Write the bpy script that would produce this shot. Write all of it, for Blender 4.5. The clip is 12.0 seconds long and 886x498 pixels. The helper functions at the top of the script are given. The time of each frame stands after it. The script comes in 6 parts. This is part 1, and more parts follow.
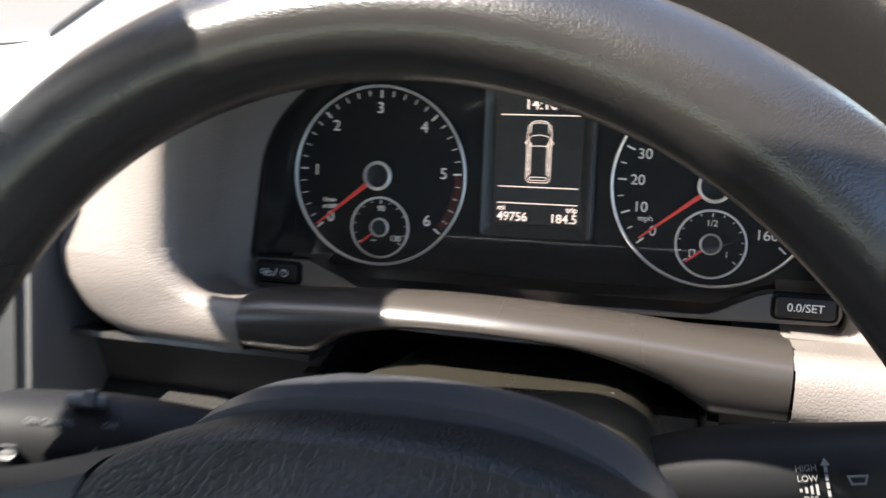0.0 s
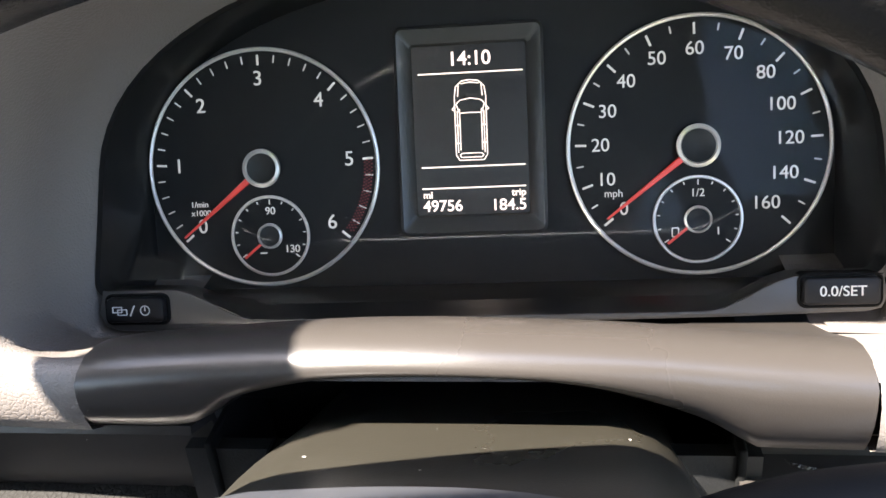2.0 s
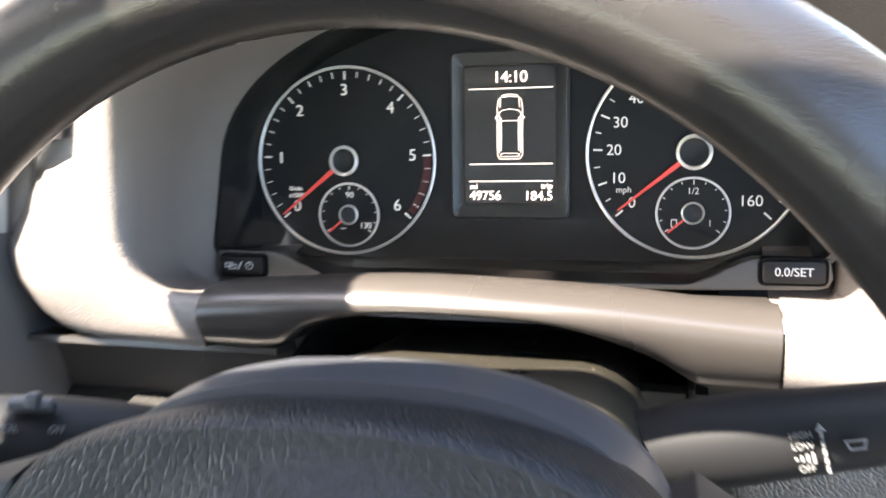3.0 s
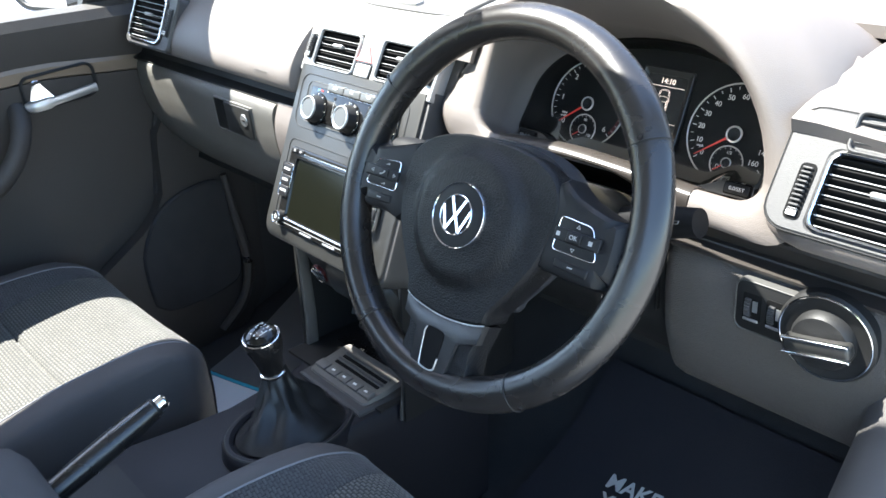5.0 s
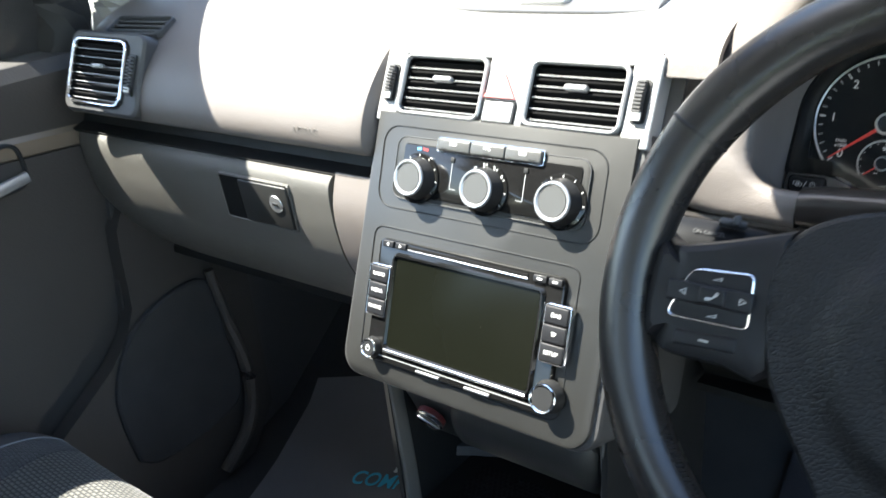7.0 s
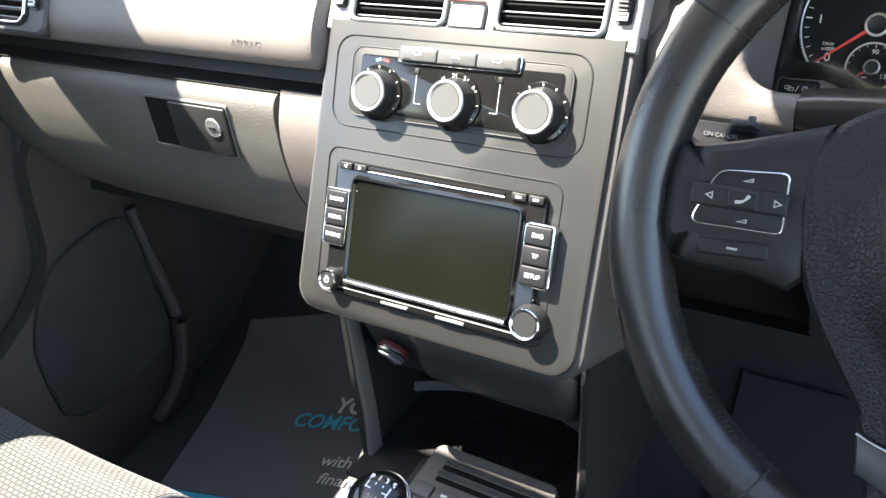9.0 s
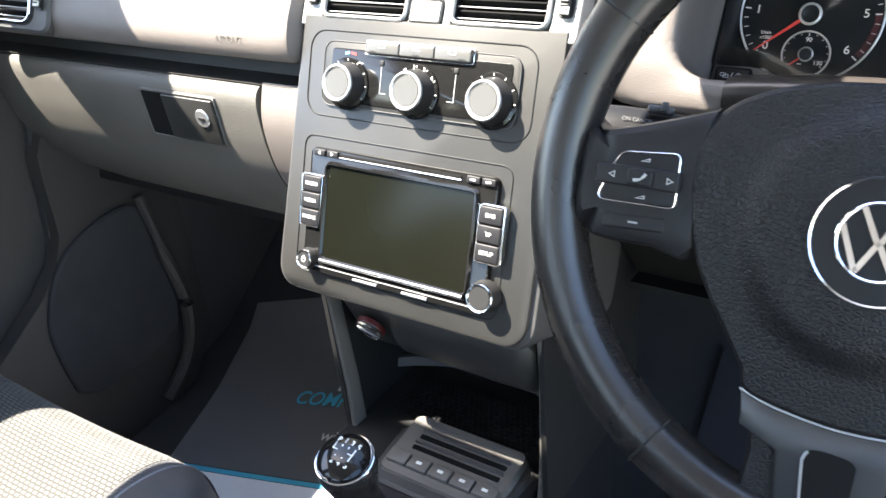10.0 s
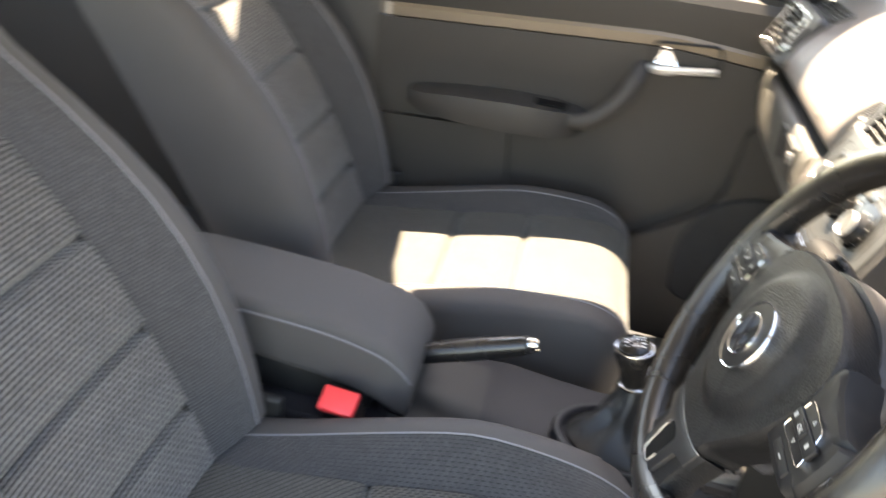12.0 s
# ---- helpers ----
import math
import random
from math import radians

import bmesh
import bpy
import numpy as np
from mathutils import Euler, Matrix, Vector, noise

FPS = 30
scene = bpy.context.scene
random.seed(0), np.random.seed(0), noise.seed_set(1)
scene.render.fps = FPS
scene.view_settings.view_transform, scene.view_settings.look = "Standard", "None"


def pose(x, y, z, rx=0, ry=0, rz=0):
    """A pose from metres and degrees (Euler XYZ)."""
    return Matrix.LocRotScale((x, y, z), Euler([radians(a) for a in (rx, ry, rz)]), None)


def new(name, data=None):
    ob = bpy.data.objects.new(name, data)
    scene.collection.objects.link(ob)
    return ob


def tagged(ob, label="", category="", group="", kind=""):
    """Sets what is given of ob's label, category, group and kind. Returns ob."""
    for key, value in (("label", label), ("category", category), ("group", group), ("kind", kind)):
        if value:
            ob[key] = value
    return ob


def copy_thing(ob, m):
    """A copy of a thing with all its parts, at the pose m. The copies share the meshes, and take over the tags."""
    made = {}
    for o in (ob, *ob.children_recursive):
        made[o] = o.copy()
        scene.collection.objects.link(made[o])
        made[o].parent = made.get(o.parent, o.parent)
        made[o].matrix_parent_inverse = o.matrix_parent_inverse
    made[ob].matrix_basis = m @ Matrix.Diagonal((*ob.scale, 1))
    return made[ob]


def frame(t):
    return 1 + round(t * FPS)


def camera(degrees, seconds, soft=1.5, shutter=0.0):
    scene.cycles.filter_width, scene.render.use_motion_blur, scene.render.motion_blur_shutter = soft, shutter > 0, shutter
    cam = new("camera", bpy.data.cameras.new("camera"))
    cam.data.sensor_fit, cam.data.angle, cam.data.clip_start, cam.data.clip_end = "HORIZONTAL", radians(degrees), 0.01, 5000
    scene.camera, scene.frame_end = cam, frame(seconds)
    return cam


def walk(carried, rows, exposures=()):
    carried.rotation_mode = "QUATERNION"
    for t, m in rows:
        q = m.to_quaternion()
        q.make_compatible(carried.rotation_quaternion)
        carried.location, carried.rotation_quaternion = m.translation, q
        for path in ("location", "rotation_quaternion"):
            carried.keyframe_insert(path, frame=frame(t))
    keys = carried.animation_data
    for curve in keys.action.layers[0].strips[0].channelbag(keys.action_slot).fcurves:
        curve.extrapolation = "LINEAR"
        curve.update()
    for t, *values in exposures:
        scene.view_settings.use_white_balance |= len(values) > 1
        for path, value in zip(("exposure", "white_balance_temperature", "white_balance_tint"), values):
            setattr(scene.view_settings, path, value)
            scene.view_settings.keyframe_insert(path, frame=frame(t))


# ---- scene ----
cam = camera(55.2, 12.0, shutter=0.4)
# t, eye x, y, z in metres; yaw to the left, pitch up, roll in degrees
ROWS = [
    (0, 0.4371, -0.1050, 0.8712, 18.49, -26.72, -4.41),
    (0.5, 0.4106, -0.0352, 0.8453, 11.17, -27.63, -5.53),
    (1, 0.3974, -0.0147, 0.8319, 9.40, -28.35, -5.90),
    (1.5, 0.3943, -0.0130, 0.8277, 9.45, -28.12, -5.82),
    (2, 0.3942, -0.0161, 0.8284, 9.70, -27.87, -5.76),
    (2.5, 0.3979, -0.0268, 0.8338, 11.18, -28.13, -6.31),
    (2.8, 0.4138, -0.0571, 0.8516, 13.87, -28.31, -6.85),
    (3, 0.4430, -0.0903, 0.8522, 18.06, -26.51, -7.06),
    (3.3, 0.4944, -0.1562, 0.8831, 24.66, -25.53, -6.89),
    (3.5, 0.5401, -0.2211, 0.9060, 29.33, -24.08, -5.28),
    (3.7, 0.6058, -0.2676, 0.8966, 36.09, -21.16, -4.37),
    (5.3, 0.8531, -0.4761, 0.9654, 47.83, -25.22, -1.48),
    (5.5, 0.8340, -0.4790, 0.9624, 48.07, -25.01, -1.55),
    (6, 0.7130, -0.4507, 0.9539, 47.89, -23.66, -3.57),
    (6.5, 0.5225, -0.4013, 0.9422, 44.66, -22.37, -5.13),
    (7, 0.3889, -0.3599, 0.8935, 39.90, -23.74, -5.88),
    (7.5, 0.3238, -0.3495, 0.8585, 36.81, -26.99, -5.79),
    (7.7, 0.3193, -0.3475, 0.8515, 36.14, -27.25, -5.59),
    (9.3, 0.3332, -0.3582, 0.8623, 33.59, -28.36, -4.67),
    (9.5, 0.3455, -0.3613, 0.8633, 34.13, -28.45, -5.06),
    (10, 0.3947, -0.3634, 0.8719, 35.96, -28.74, -6.11),
    (10.5, 0.4526, -0.3546, 0.8687, 39.55, -28.39, -3.47),
    (11, 0.5935, -0.3396, 0.8800, 49.21, -27.21, 1.90),
    (11.5, 0.8019, -0.3176, 0.9594, 68.75, -29.15, 6.73),
    (12, 0.9244, -0.1706, 1.0149, 96.50, -29.53, 9.25),
]


def eye_pose(x, y, z, yaw, pitch, roll):
    return Matrix.Translation((x, y, z)) @ Matrix.Rotation(radians(yaw), 4, "Z") @ Matrix.Rotation(radians(90 + pitch), 4, "X") @ Matrix.Rotation(radians(roll), 4, "Z")


EXPOSURE = [(0.0, 2.8, 6600, 9), (0.5, 2.62, 6400, 9), (1.0, 3.45, 6600, 10), (1.5, 3.62, 6600, 10), (2.5, 3.75, 6700, 10), (3.0, 4.1, 6900, 10), (3.5, 2.9, 6600, 9), (5.3, 3.08, 6150, 5), (6.5, 2.85, 6200, 4), (7.0, 2.95, 6350, 4), (7.7, 3.1, 6500, 4), (9.3, 3.42, 6750, 9), (10.0, 3.5, 6750, 9), (10.5, 3.5, 6950, 9), (11.0, 3.68, 7200, 10), (11.5, 3.42, 7400, 10), (12.0, 3.8, 8900, 12)]
walk(cam, [(t, eye_pose(*row)) for t, *row in ROWS], EXPOSURE)


# ---- world, sun, exposure ----
SUN = Vector((-0.45, -0.28, 0.85)).normalized()
world = bpy.data.worlds.new("sky")
scene.world = world
world.use_nodes = True
wn = world.node_tree.nodes
sky = wn.new("ShaderNodeTexSky")
sky.sky_type, sky.sun_disc = "NISHITA", False
sky.sun_elevation = math.asin(SUN.z)
sky.sun_rotation = math.atan2(SUN.x, SUN.y)
wn["Background"].inputs["Strength"].default_value = 0.15
world.node_tree.links.new(sky.outputs[0], wn["Background"].inputs["Color"])
sun = new("sun", bpy.data.lights.new("sun", "SUN"))
sun.data.energy, sun.data.angle, sun.data.color = 5.0, radians(0.53), (1.0, 0.94, 0.86)
sun.matrix_world = SUN.to_track_quat("Z", "Y").to_matrix().to_4x4()


# ---- materials ----
def mat(name, color, rough=0.5, metal=0.0, grain=0.0, scale=900.0, vary=0.12, spec=0.5, coat=0.0, emit=0.0, dust=0.0, kind="noise", dist=0.0006):
    """A surface with a colour, blotches, fine grain as bump, and specks of dust."""
    m = bpy.data.materials.new(name)
    m.use_nodes = True
    t = m.node_tree
    n, link = t.nodes, t.links.new
    b = n["Principled BSDF"]
    b.inputs["Roughness"].default_value, b.inputs["Metallic"].default_value = rough, metal
    b.inputs["Specular IOR Level"].default_value, b.inputs["Coat Weight"].default_value = spec, coat
    b.inputs["Coat Roughness"].default_value = 0.05
    co = n.new("ShaderNodeTexCoord")
    blot = n.new("ShaderNodeTexNoise")
    blot.inputs["Scale"].default_value, blot.inputs["Detail"].default_value = 14.0, 6.0
    link(co.outputs["Object"], blot.inputs["Vector"])
    ramp = n.new("ShaderNodeMix")
    ramp.data_type = "RGBA"
    lo, hi = [c * (1 - vary) for c in color], [min(1, c * (1 + vary)) for c in color]
    ramp.inputs["A"].default_value, ramp.inputs["B"].default_value = (*lo, 1), (*hi, 1)
    link(blot.outputs["Fac"], ramp.inputs["Factor"])
    out = ramp.outputs["Result"]
    if dust:
        sp = n.new("ShaderNodeTexVoronoi")
        sp.inputs["Scale"].default_value = 190.0
        link(co.outputs["Object"], sp.inputs["Vector"])
        pick = n.new("ShaderNodeTexNoise")
        pick.inputs["Scale"].default_value = 60.0
        link(co.outputs["Object"], pick.inputs["Vector"])
        gate = n.new("ShaderNodeMath")
        gate.operation = "LESS_THAN"
        link(sp.outputs["Distance"], gate.inputs[0])
        size = n.new("ShaderNodeMapRange")
        size.inputs["From Min"].default_value, size.inputs["From Max"].default_value = 0.58, 0.75
        size.inputs["To Min"].default_value, size.inputs["To Max"].default_value = 0.0, 0.16 * dust
        link(pick.outputs["Fac"], size.inputs["Value"])
        link(size.outputs["Result"], gate.inputs[1])
        mx = n.new("ShaderNodeMix")
        mx.data_type = "RGBA"
        mx.inputs["B"].default_value = (0.55, 0.52, 0.48, 1)
        link(gate.outputs[0], mx.inputs["Factor"])
        link(out, mx.inputs["A"])
        out = mx.outputs["Result"]
    link(out, b.inputs["Base Color"])
    if emit:
        b.inputs["Emission Strength"].default_value = emit
        link(out, b.inputs["Emission Color"])
    if grain:
        g = n.new("ShaderNodeTexVoronoi" if kind == "leather" else "ShaderNodeTexNoise")
        g.inputs["Scale"].default_value = scale
        if kind == "leather":
            g.feature = "SMOOTH_F1"
            warp = n.new("ShaderNodeTexNoise")
            warp.inputs["Scale"].default_value = scale * 0.4
            link(co.outputs["Object"], warp.inputs["Vector"])
            add = n.new("ShaderNodeMixRGB")
            add.blend_type, add.inputs["Fac"].default_value = "ADD", 0.0022
            link(co.outputs["Object"], add.inputs["Color1"])
            link(warp.outputs["Color"], add.inputs["Color2"])
            link(add.outputs["Color"], g.inputs["Vector"])
            src = g.outputs["Distance"]
        else:
            g.inputs["Detail"].default_value = 3.0
            link(co.outputs["Object"], g.inputs["Vector"])
            src = g.outputs["Fac"]
        if kind == "hide":
            # flat cells parted by fine creases
            n.remove(g)
            g = n.new("ShaderNodeTexVoronoi")
            g.feature = "DISTANCE_TO_EDGE"
            g.inputs["Scale"].default_value = scale
            link(co.outputs["Object"], g.inputs["Vector"])
            crease = n.new("ShaderNodeMapRange")
            crease.inputs["From Max"].default_value = 0.22
            link(g.outputs["Distance"], crease.inputs["Value"])
            src = crease.outputs["Result"]
        bump = n.new("ShaderNodeBump")
        bump.inputs["Strength"].default_value, bump.inputs["Distance"].default_value = grain, dist
        if kind == "leather":
            bump.invert = True
        link(src, bump.inputs["Height"])
        link(bump.outputs["Normal"], b.inputs["Normal"])
        rv = n.new("ShaderNodeMapRange")
        rv.inputs["To Min"].default_value, rv.inputs["To Max"].default_value = max(0.02, rough - 0.1), min(1, rough + 0.12)
        link(blot.outputs["Fac"], rv.inputs["Value"])
        link(rv.outputs["Result"], b.inputs["Roughness"])
    return m


def weave_mat(name, dark, light, cell, angle=0.0, fill=0.62, rough=0.8, spec=0.4):
    """Woven seat cloth: rows of short raised pale threads on a dark ground, staggered like bricks."""
    m = bpy.data.materials.new(name)
    m.use_nodes = True
    t = m.node_tree
    n, link = t.nodes, t.links.new
    b = n["Principled BSDF"]
    b.inputs["Roughness"].default_value, b.inputs["Specular IOR Level"].default_value = rough, spec
    b.inputs["Sheen Weight"].default_value = 0.15
    uv = n.new("ShaderNodeUVMap")
    mp = n.new("ShaderNodeMapping")
    mp.inputs["Rotation"].default_value = (0, 0, angle)
    link(uv.outputs["UV"], mp.inputs["Vector"])
    br = n.new("ShaderNodeTexBrick")
    br.inputs["Scale"].default_value = 1.0
    br.inputs["Brick Width"].default_value, br.inputs["Row Height"].default_value = cell * 1.35, cell * 0.8
    br.inputs["Mortar Size"].default_value, br.inputs["Mortar Smooth"].default_value = cell * (1 - fill) * 0.55, 0.6
    br.inputs["Color1"].default_value, br.inputs["Color2"].default_value = (*light, 1), (*[c * 0.72 for c in light], 1)
    br.inputs["Mortar"].default_value = (*dark, 1)
    link(mp.outputs["Vector"], br.inputs["Vector"])
    no = n.new("ShaderNodeTexNoise")
    no.inputs["Scale"].default_value, no.inputs["Detail"].default_value = 25.0, 5.0
    link(uv.outputs["UV"], no.inputs["Vector"])
    mul = n.new("ShaderNodeMixRGB")
    mul.blend_type, mul.inputs["Fac"].default_value = "MULTIPLY", 0.35
    link(br.outputs["Color"], mul.inputs["Color1"])
    link(no.outputs["Fac"], mul.inputs["Color2"])
    link(mul.outputs["Color"], b.inputs["Base Color"])
    bump = n.new("ShaderNodeBump")
    bump.inputs["Strength"].default_value, bump.inputs["Distance"].default_value, bump.invert = 0.8, 0.0012, True
    link(br.outputs["Fac"], bump.inputs["Height"])
    link(bump.outputs["Normal"], b.inputs["Normal"])
    return m


def glass_mat(name, gloss=0.05, tint=(1, 1, 1), rough=0.02):
    m = bpy.data.materials.new(name)
    m.use_nodes = True
    n, link = m.node_tree.nodes, m.node_tree.links.new
    mix, tr, gl = n.new("ShaderNodeMixShader"), n.new("ShaderNodeBsdfTransparent"), n.new("ShaderNodeBsdfGlossy")
    tr.inputs["Color"].default_value, gl.inputs["Roughness"].default_value = (*tint, 1), rough
    fr = n.new("ShaderNodeFresnel")
    fr.inputs["IOR"].default_value = 1.0 + gloss * 9
    link(fr.outputs[0], mix.inputs["Fac"])
    link(tr.outputs[0], mix.inputs[1])
    link(gl.outputs[0], mix.inputs[2])
    link(mix.outputs[0], n["Material Output"].inputs["Surface"])
    return m


SOFT = mat("soft_dash_skin", (0.112, 0.097, 0.088), 0.55, grain=0.22, scale=600, kind="hide", vary=0.08)
HARD = mat("grained_dark_plastic", (0.037, 0.036, 0.036), 0.52, grain=0.35, scale=1100, vary=0.1)
MID = mat("grained_grey_plastic", (0.094, 0.087, 0.079), 0.5, grain=0.4, scale=900, vary=0.1)
DOOR = mat("door_trim_skin", (0.029, 0.0258, 0.0235), 0.6, grain=0.4, scale=500, kind="leather", vary=0.1)
GLOVE = mat("coarse_grained_lid", (0.074, 0.070, 0.062), 0.46, grain=0.45, scale=620, kind="hide", vary=0.1)
CONSOLE = mat("navy_black_plastic", (0.013, 0.013, 0.016), 0.5, grain=0.3, scale=1000, vary=0.1, spec=0.2)
SOCKRED = mat("dim_red_ring", (0.07, 0.008, 0.008), 0.5)
STRUT = mat("grained_brown_strut", (0.075, 0.068, 0.061), 0.55, grain=0.6, scale=700, vary=0.1)
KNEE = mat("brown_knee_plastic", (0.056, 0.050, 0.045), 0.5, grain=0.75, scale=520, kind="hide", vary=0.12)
DARK = mat("black_plastic", (0.011, 0.011, 0.011), 0.5, grain=0.2, scale=1200, spec=0.3)
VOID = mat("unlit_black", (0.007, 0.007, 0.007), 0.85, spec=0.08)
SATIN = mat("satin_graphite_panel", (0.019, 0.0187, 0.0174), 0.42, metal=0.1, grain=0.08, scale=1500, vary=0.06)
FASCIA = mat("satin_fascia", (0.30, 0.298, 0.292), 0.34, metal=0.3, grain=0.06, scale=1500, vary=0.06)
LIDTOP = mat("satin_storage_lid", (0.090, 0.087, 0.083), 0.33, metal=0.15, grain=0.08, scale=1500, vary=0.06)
SHELF = mat("satin_brown_trim", (0.034, 0.0293, 0.0262), 0.29, metal=0.2, grain=0.06, scale=1500, vary=0.05, dust=0.5)
GLOSS = mat("gloss_black", (0.006, 0.006, 0.006), 0.12, spec=0.3, dust=0.8, vary=0.05)
DIAL = mat("dial_black", (0.006, 0.006, 0.006), 0.6, spec=0.2)
SCREEN = mat("screen_glass", (0.0042, 0.0046, 0.0030), 0.14, coat=0.0, spec=0.12, dust=0.55, vary=0.1)
CHROME = mat("chrome", (0.75, 0.75, 0.76), 0.12, metal=1.0, vary=0.04)
KNOBFACE = mat("knob_face", (0.068, 0.067, 0.064), 0.38, metal=0.25, vary=0.05)
SILVER = mat("matt_silver", (0.42, 0.42, 0.42), 0.36, metal=0.85, vary=0.06, grain=0.05, scale=1500)
VENTGREY = mat("silver_grey_plastic", (0.30, 0.30, 0.30), 0.4, metal=0.4, vary=0.05)
TRIM = mat("satin_spoke_trim", (0.060, 0.060, 0.062), 0.34, metal=0.75, vary=0.1, grain=0.05, scale=1500)
STRIP = mat("champagne_strip", (0.17, 0.135, 0.10), 0.42, metal=0.4, vary=0.05, grain=0.04, scale=1500)
LEATHER = mat("worn_black_leather", (0.014, 0.0125, 0.0118), 0.26, grain=0.14, scale=1500, kind="leather", vary=0.6)
PAD = mat("airbag_skin", (0.0085, 0.0085, 0.0092), 0.42, grain=0.45, scale=400, kind="hide", vary=0.1, spec=0.22)
HUB = mat("smooth_hub_shell", (0.028, 0.029, 0.033), 0.40, vary=0.1, spec=0.5, dust=0.4)
GAITER = mat("soft_gaiter_leather", (0.009, 0.0088, 0.0088), 0.44, grain=0.2, scale=1200, kind="leather", vary=0.3, spec=0.4)
RUBBER = mat("rubber_button", (0.008, 0.008, 0.009), 0.5, vary=0.08, spec=0.24)
WHITE = mat("white_print", (0.62, 0.62, 0.60), 0.5, vary=0.03)
STALK = mat("matt_black_stalk", (0.006, 0.006, 0.0065), 0.6, grain=0.1, scale=1400, vary=0.08, spec=0.14)
KEYPRINT = mat("soft_white_key_print", (0.30, 0.30, 0.29), 0.5, vary=0.03)
DIMPRINT = mat("dim_grey_print", (0.10, 0.10, 0.098), 0.5, vary=0.03)
LIT = mat("lit_dial_print", (0.50, 0.48, 0.45), 0.5, vary=0.02, emit=0.05)
DIALRIM = mat("bright_dial_rim", (0.62, 0.575, 0.52), 0.28, metal=0.45, vary=0.04)
LCD = mat("lit_display_segments", (1.0, 0.78, 0.66), 0.5, vary=0.02, emit=0.17)
LCDBACK = mat("display_back", (0.010, 0.010, 0.010), 0.3, vary=0.05)
RED = mat("red_needle", (0.50, 0.040, 0.03), 0.45, emit=0.04)
REDDIM = mat("red_print", (0.20, 0.02, 0.02), 0.6)
REDBTN = mat("red_button", (0.80, 0.045, 0.05), 0.4)
HAZARD = mat("hazard_red", (0.55, 0.20, 0.19), 0.35)
BLUE = mat("blue_print", (0.06, 0.42, 0.60), 0.6)
BLUEDOT = mat("cold_mark", (0.1, 0.35, 0.6), 0.5)
PAPER = mat("white_paper", (0.76, 0.78, 0.82), 0.75, grain=0.2, scale=300, vary=0.06)
PAPERDARK = mat("dark_printed_paper", (0.115, 0.115, 0.118), 0.6, grain=0.3, scale=200, vary=0.15)
CARPET = mat("black_carpet", (0.036, 0.036, 0.037), 0.95, grain=0.9, scale=800, vary=0.3, spec=0.1)
MATDARK = mat("navy_floor_mat", (0.013, 0.013, 0.019), 0.8, grain=0.5, scale=500, vary=0.2)
SEATSIDE = mat("seat_bolster_cloth", (0.066, 0.061, 0.059), 0.78, grain=0.5, scale=1300, vary=0.12, spec=0.25)
PIPING = mat("seat_stitch", (0.16, 0.16, 0.17), 0.7)
INSERT = weave_mat("seat_insert_weave", (0.018, 0.0175, 0.016), (0.125, 0.119, 0.102), 0.0060, fill=0.50)
BOLSTER = weave_mat("seat_bolster_weave", (0.014, 0.014, 0.016), (0.068, 0.066, 0.068), 0.0054, fill=0.70)
BACKINSERT = weave_mat("seat_back_weave", (0.020, 0.019, 0.019), (0.19, 0.18, 0.172), 0.0070, fill=0.60)
HEADLINER = mat("grey_headliner", (0.45, 0.44, 0.42), 0.9, grain=0.3, scale=600)
PILLAR = mat("pale_pillar_trim", (0.36, 0.35, 0.33), 0.7, grain=0.3, scale=600)
PAINT = mat("dark_car_paint", (0.02, 0.02, 0.022), 0.2, coat=0.8)
MIRROR = mat("mirror_glass", (0.85, 0.86, 0.86), 0.01, metal=1.0, vary=0.0)
ASPHALT = mat("sunlit_asphalt", (0.30, 0.29, 0.27), 0.9, grain=0.6, scale=90, vary=0.2, dist=0.003)
GRASS = mat("grass", (0.10, 0.17, 0.03), 0.9, grain=0.8, scale=60, vary=0.35, dist=0.02)
LEAF = mat("hedge_leaf", (0.06, 0.11, 0.025), 0.7, vary=0.5)
BARK = mat("bark", (0.09, 0.07, 0.05), 0.9, grain=0.6, scale=40, dist=0.01)
WINDOW = glass_mat("window_glass", 0.045)
COVER = glass_mat("clear_dial_cover", 0.016)
COVERLIP = glass_mat("scratched_cover_foot", 0.050, rough=0.06)
BOWL = mat("satin_black_bowl", (0.007, 0.007, 0.007), 0.32, spec=0.35, dust=0.3, vary=0.05)
# knee plastic with the shade left of the column put into its colour
KNEESHADE = mat("shaded_knee_plastic", (0.013, 0.012, 0.011), 0.72, grain=0.5, scale=420, kind="hide", vary=0.12, spec=0.12)
CLUSTERFRAME = mat("satin_cluster_frame", (0.060, 0.057, 0.054), 0.36, metal=0.2, grain=0.06, scale=1500, vary=0.05)


# ---- mesh tools ----
def thing(name, m=None, label="", category="", group="", kind=""):
    ob = new(name)
    ob.empty_display_size = 0.02
    ob.matrix_basis = m or Matrix()
    return tagged(ob, label, category, group, kind)


def finish(me, angle=35.0):
    me.shade_smooth()
    me.set_sharp_from_angle(angle=radians(angle))


def part(name, bm, material, parent=None, label="", angle=35.0, m=None):
    """One mesh object under a thing or a part."""
    bmesh.ops.recalc_face_normals(bm, faces=bm.faces)
    if m is not None:
        bm.transform(m)
    me = bpy.data.meshes.new(name)
    bm.to_mesh(me)
    bm.free()
    me.materials.append(material)
    finish(me, angle)
    ob = new(name, me)
    ob.parent = parent
    return tagged(ob, label)


def structure(name, bm, material, label, category=""):
    return tagged(part(name, bm, material), label, category, kind="structure")


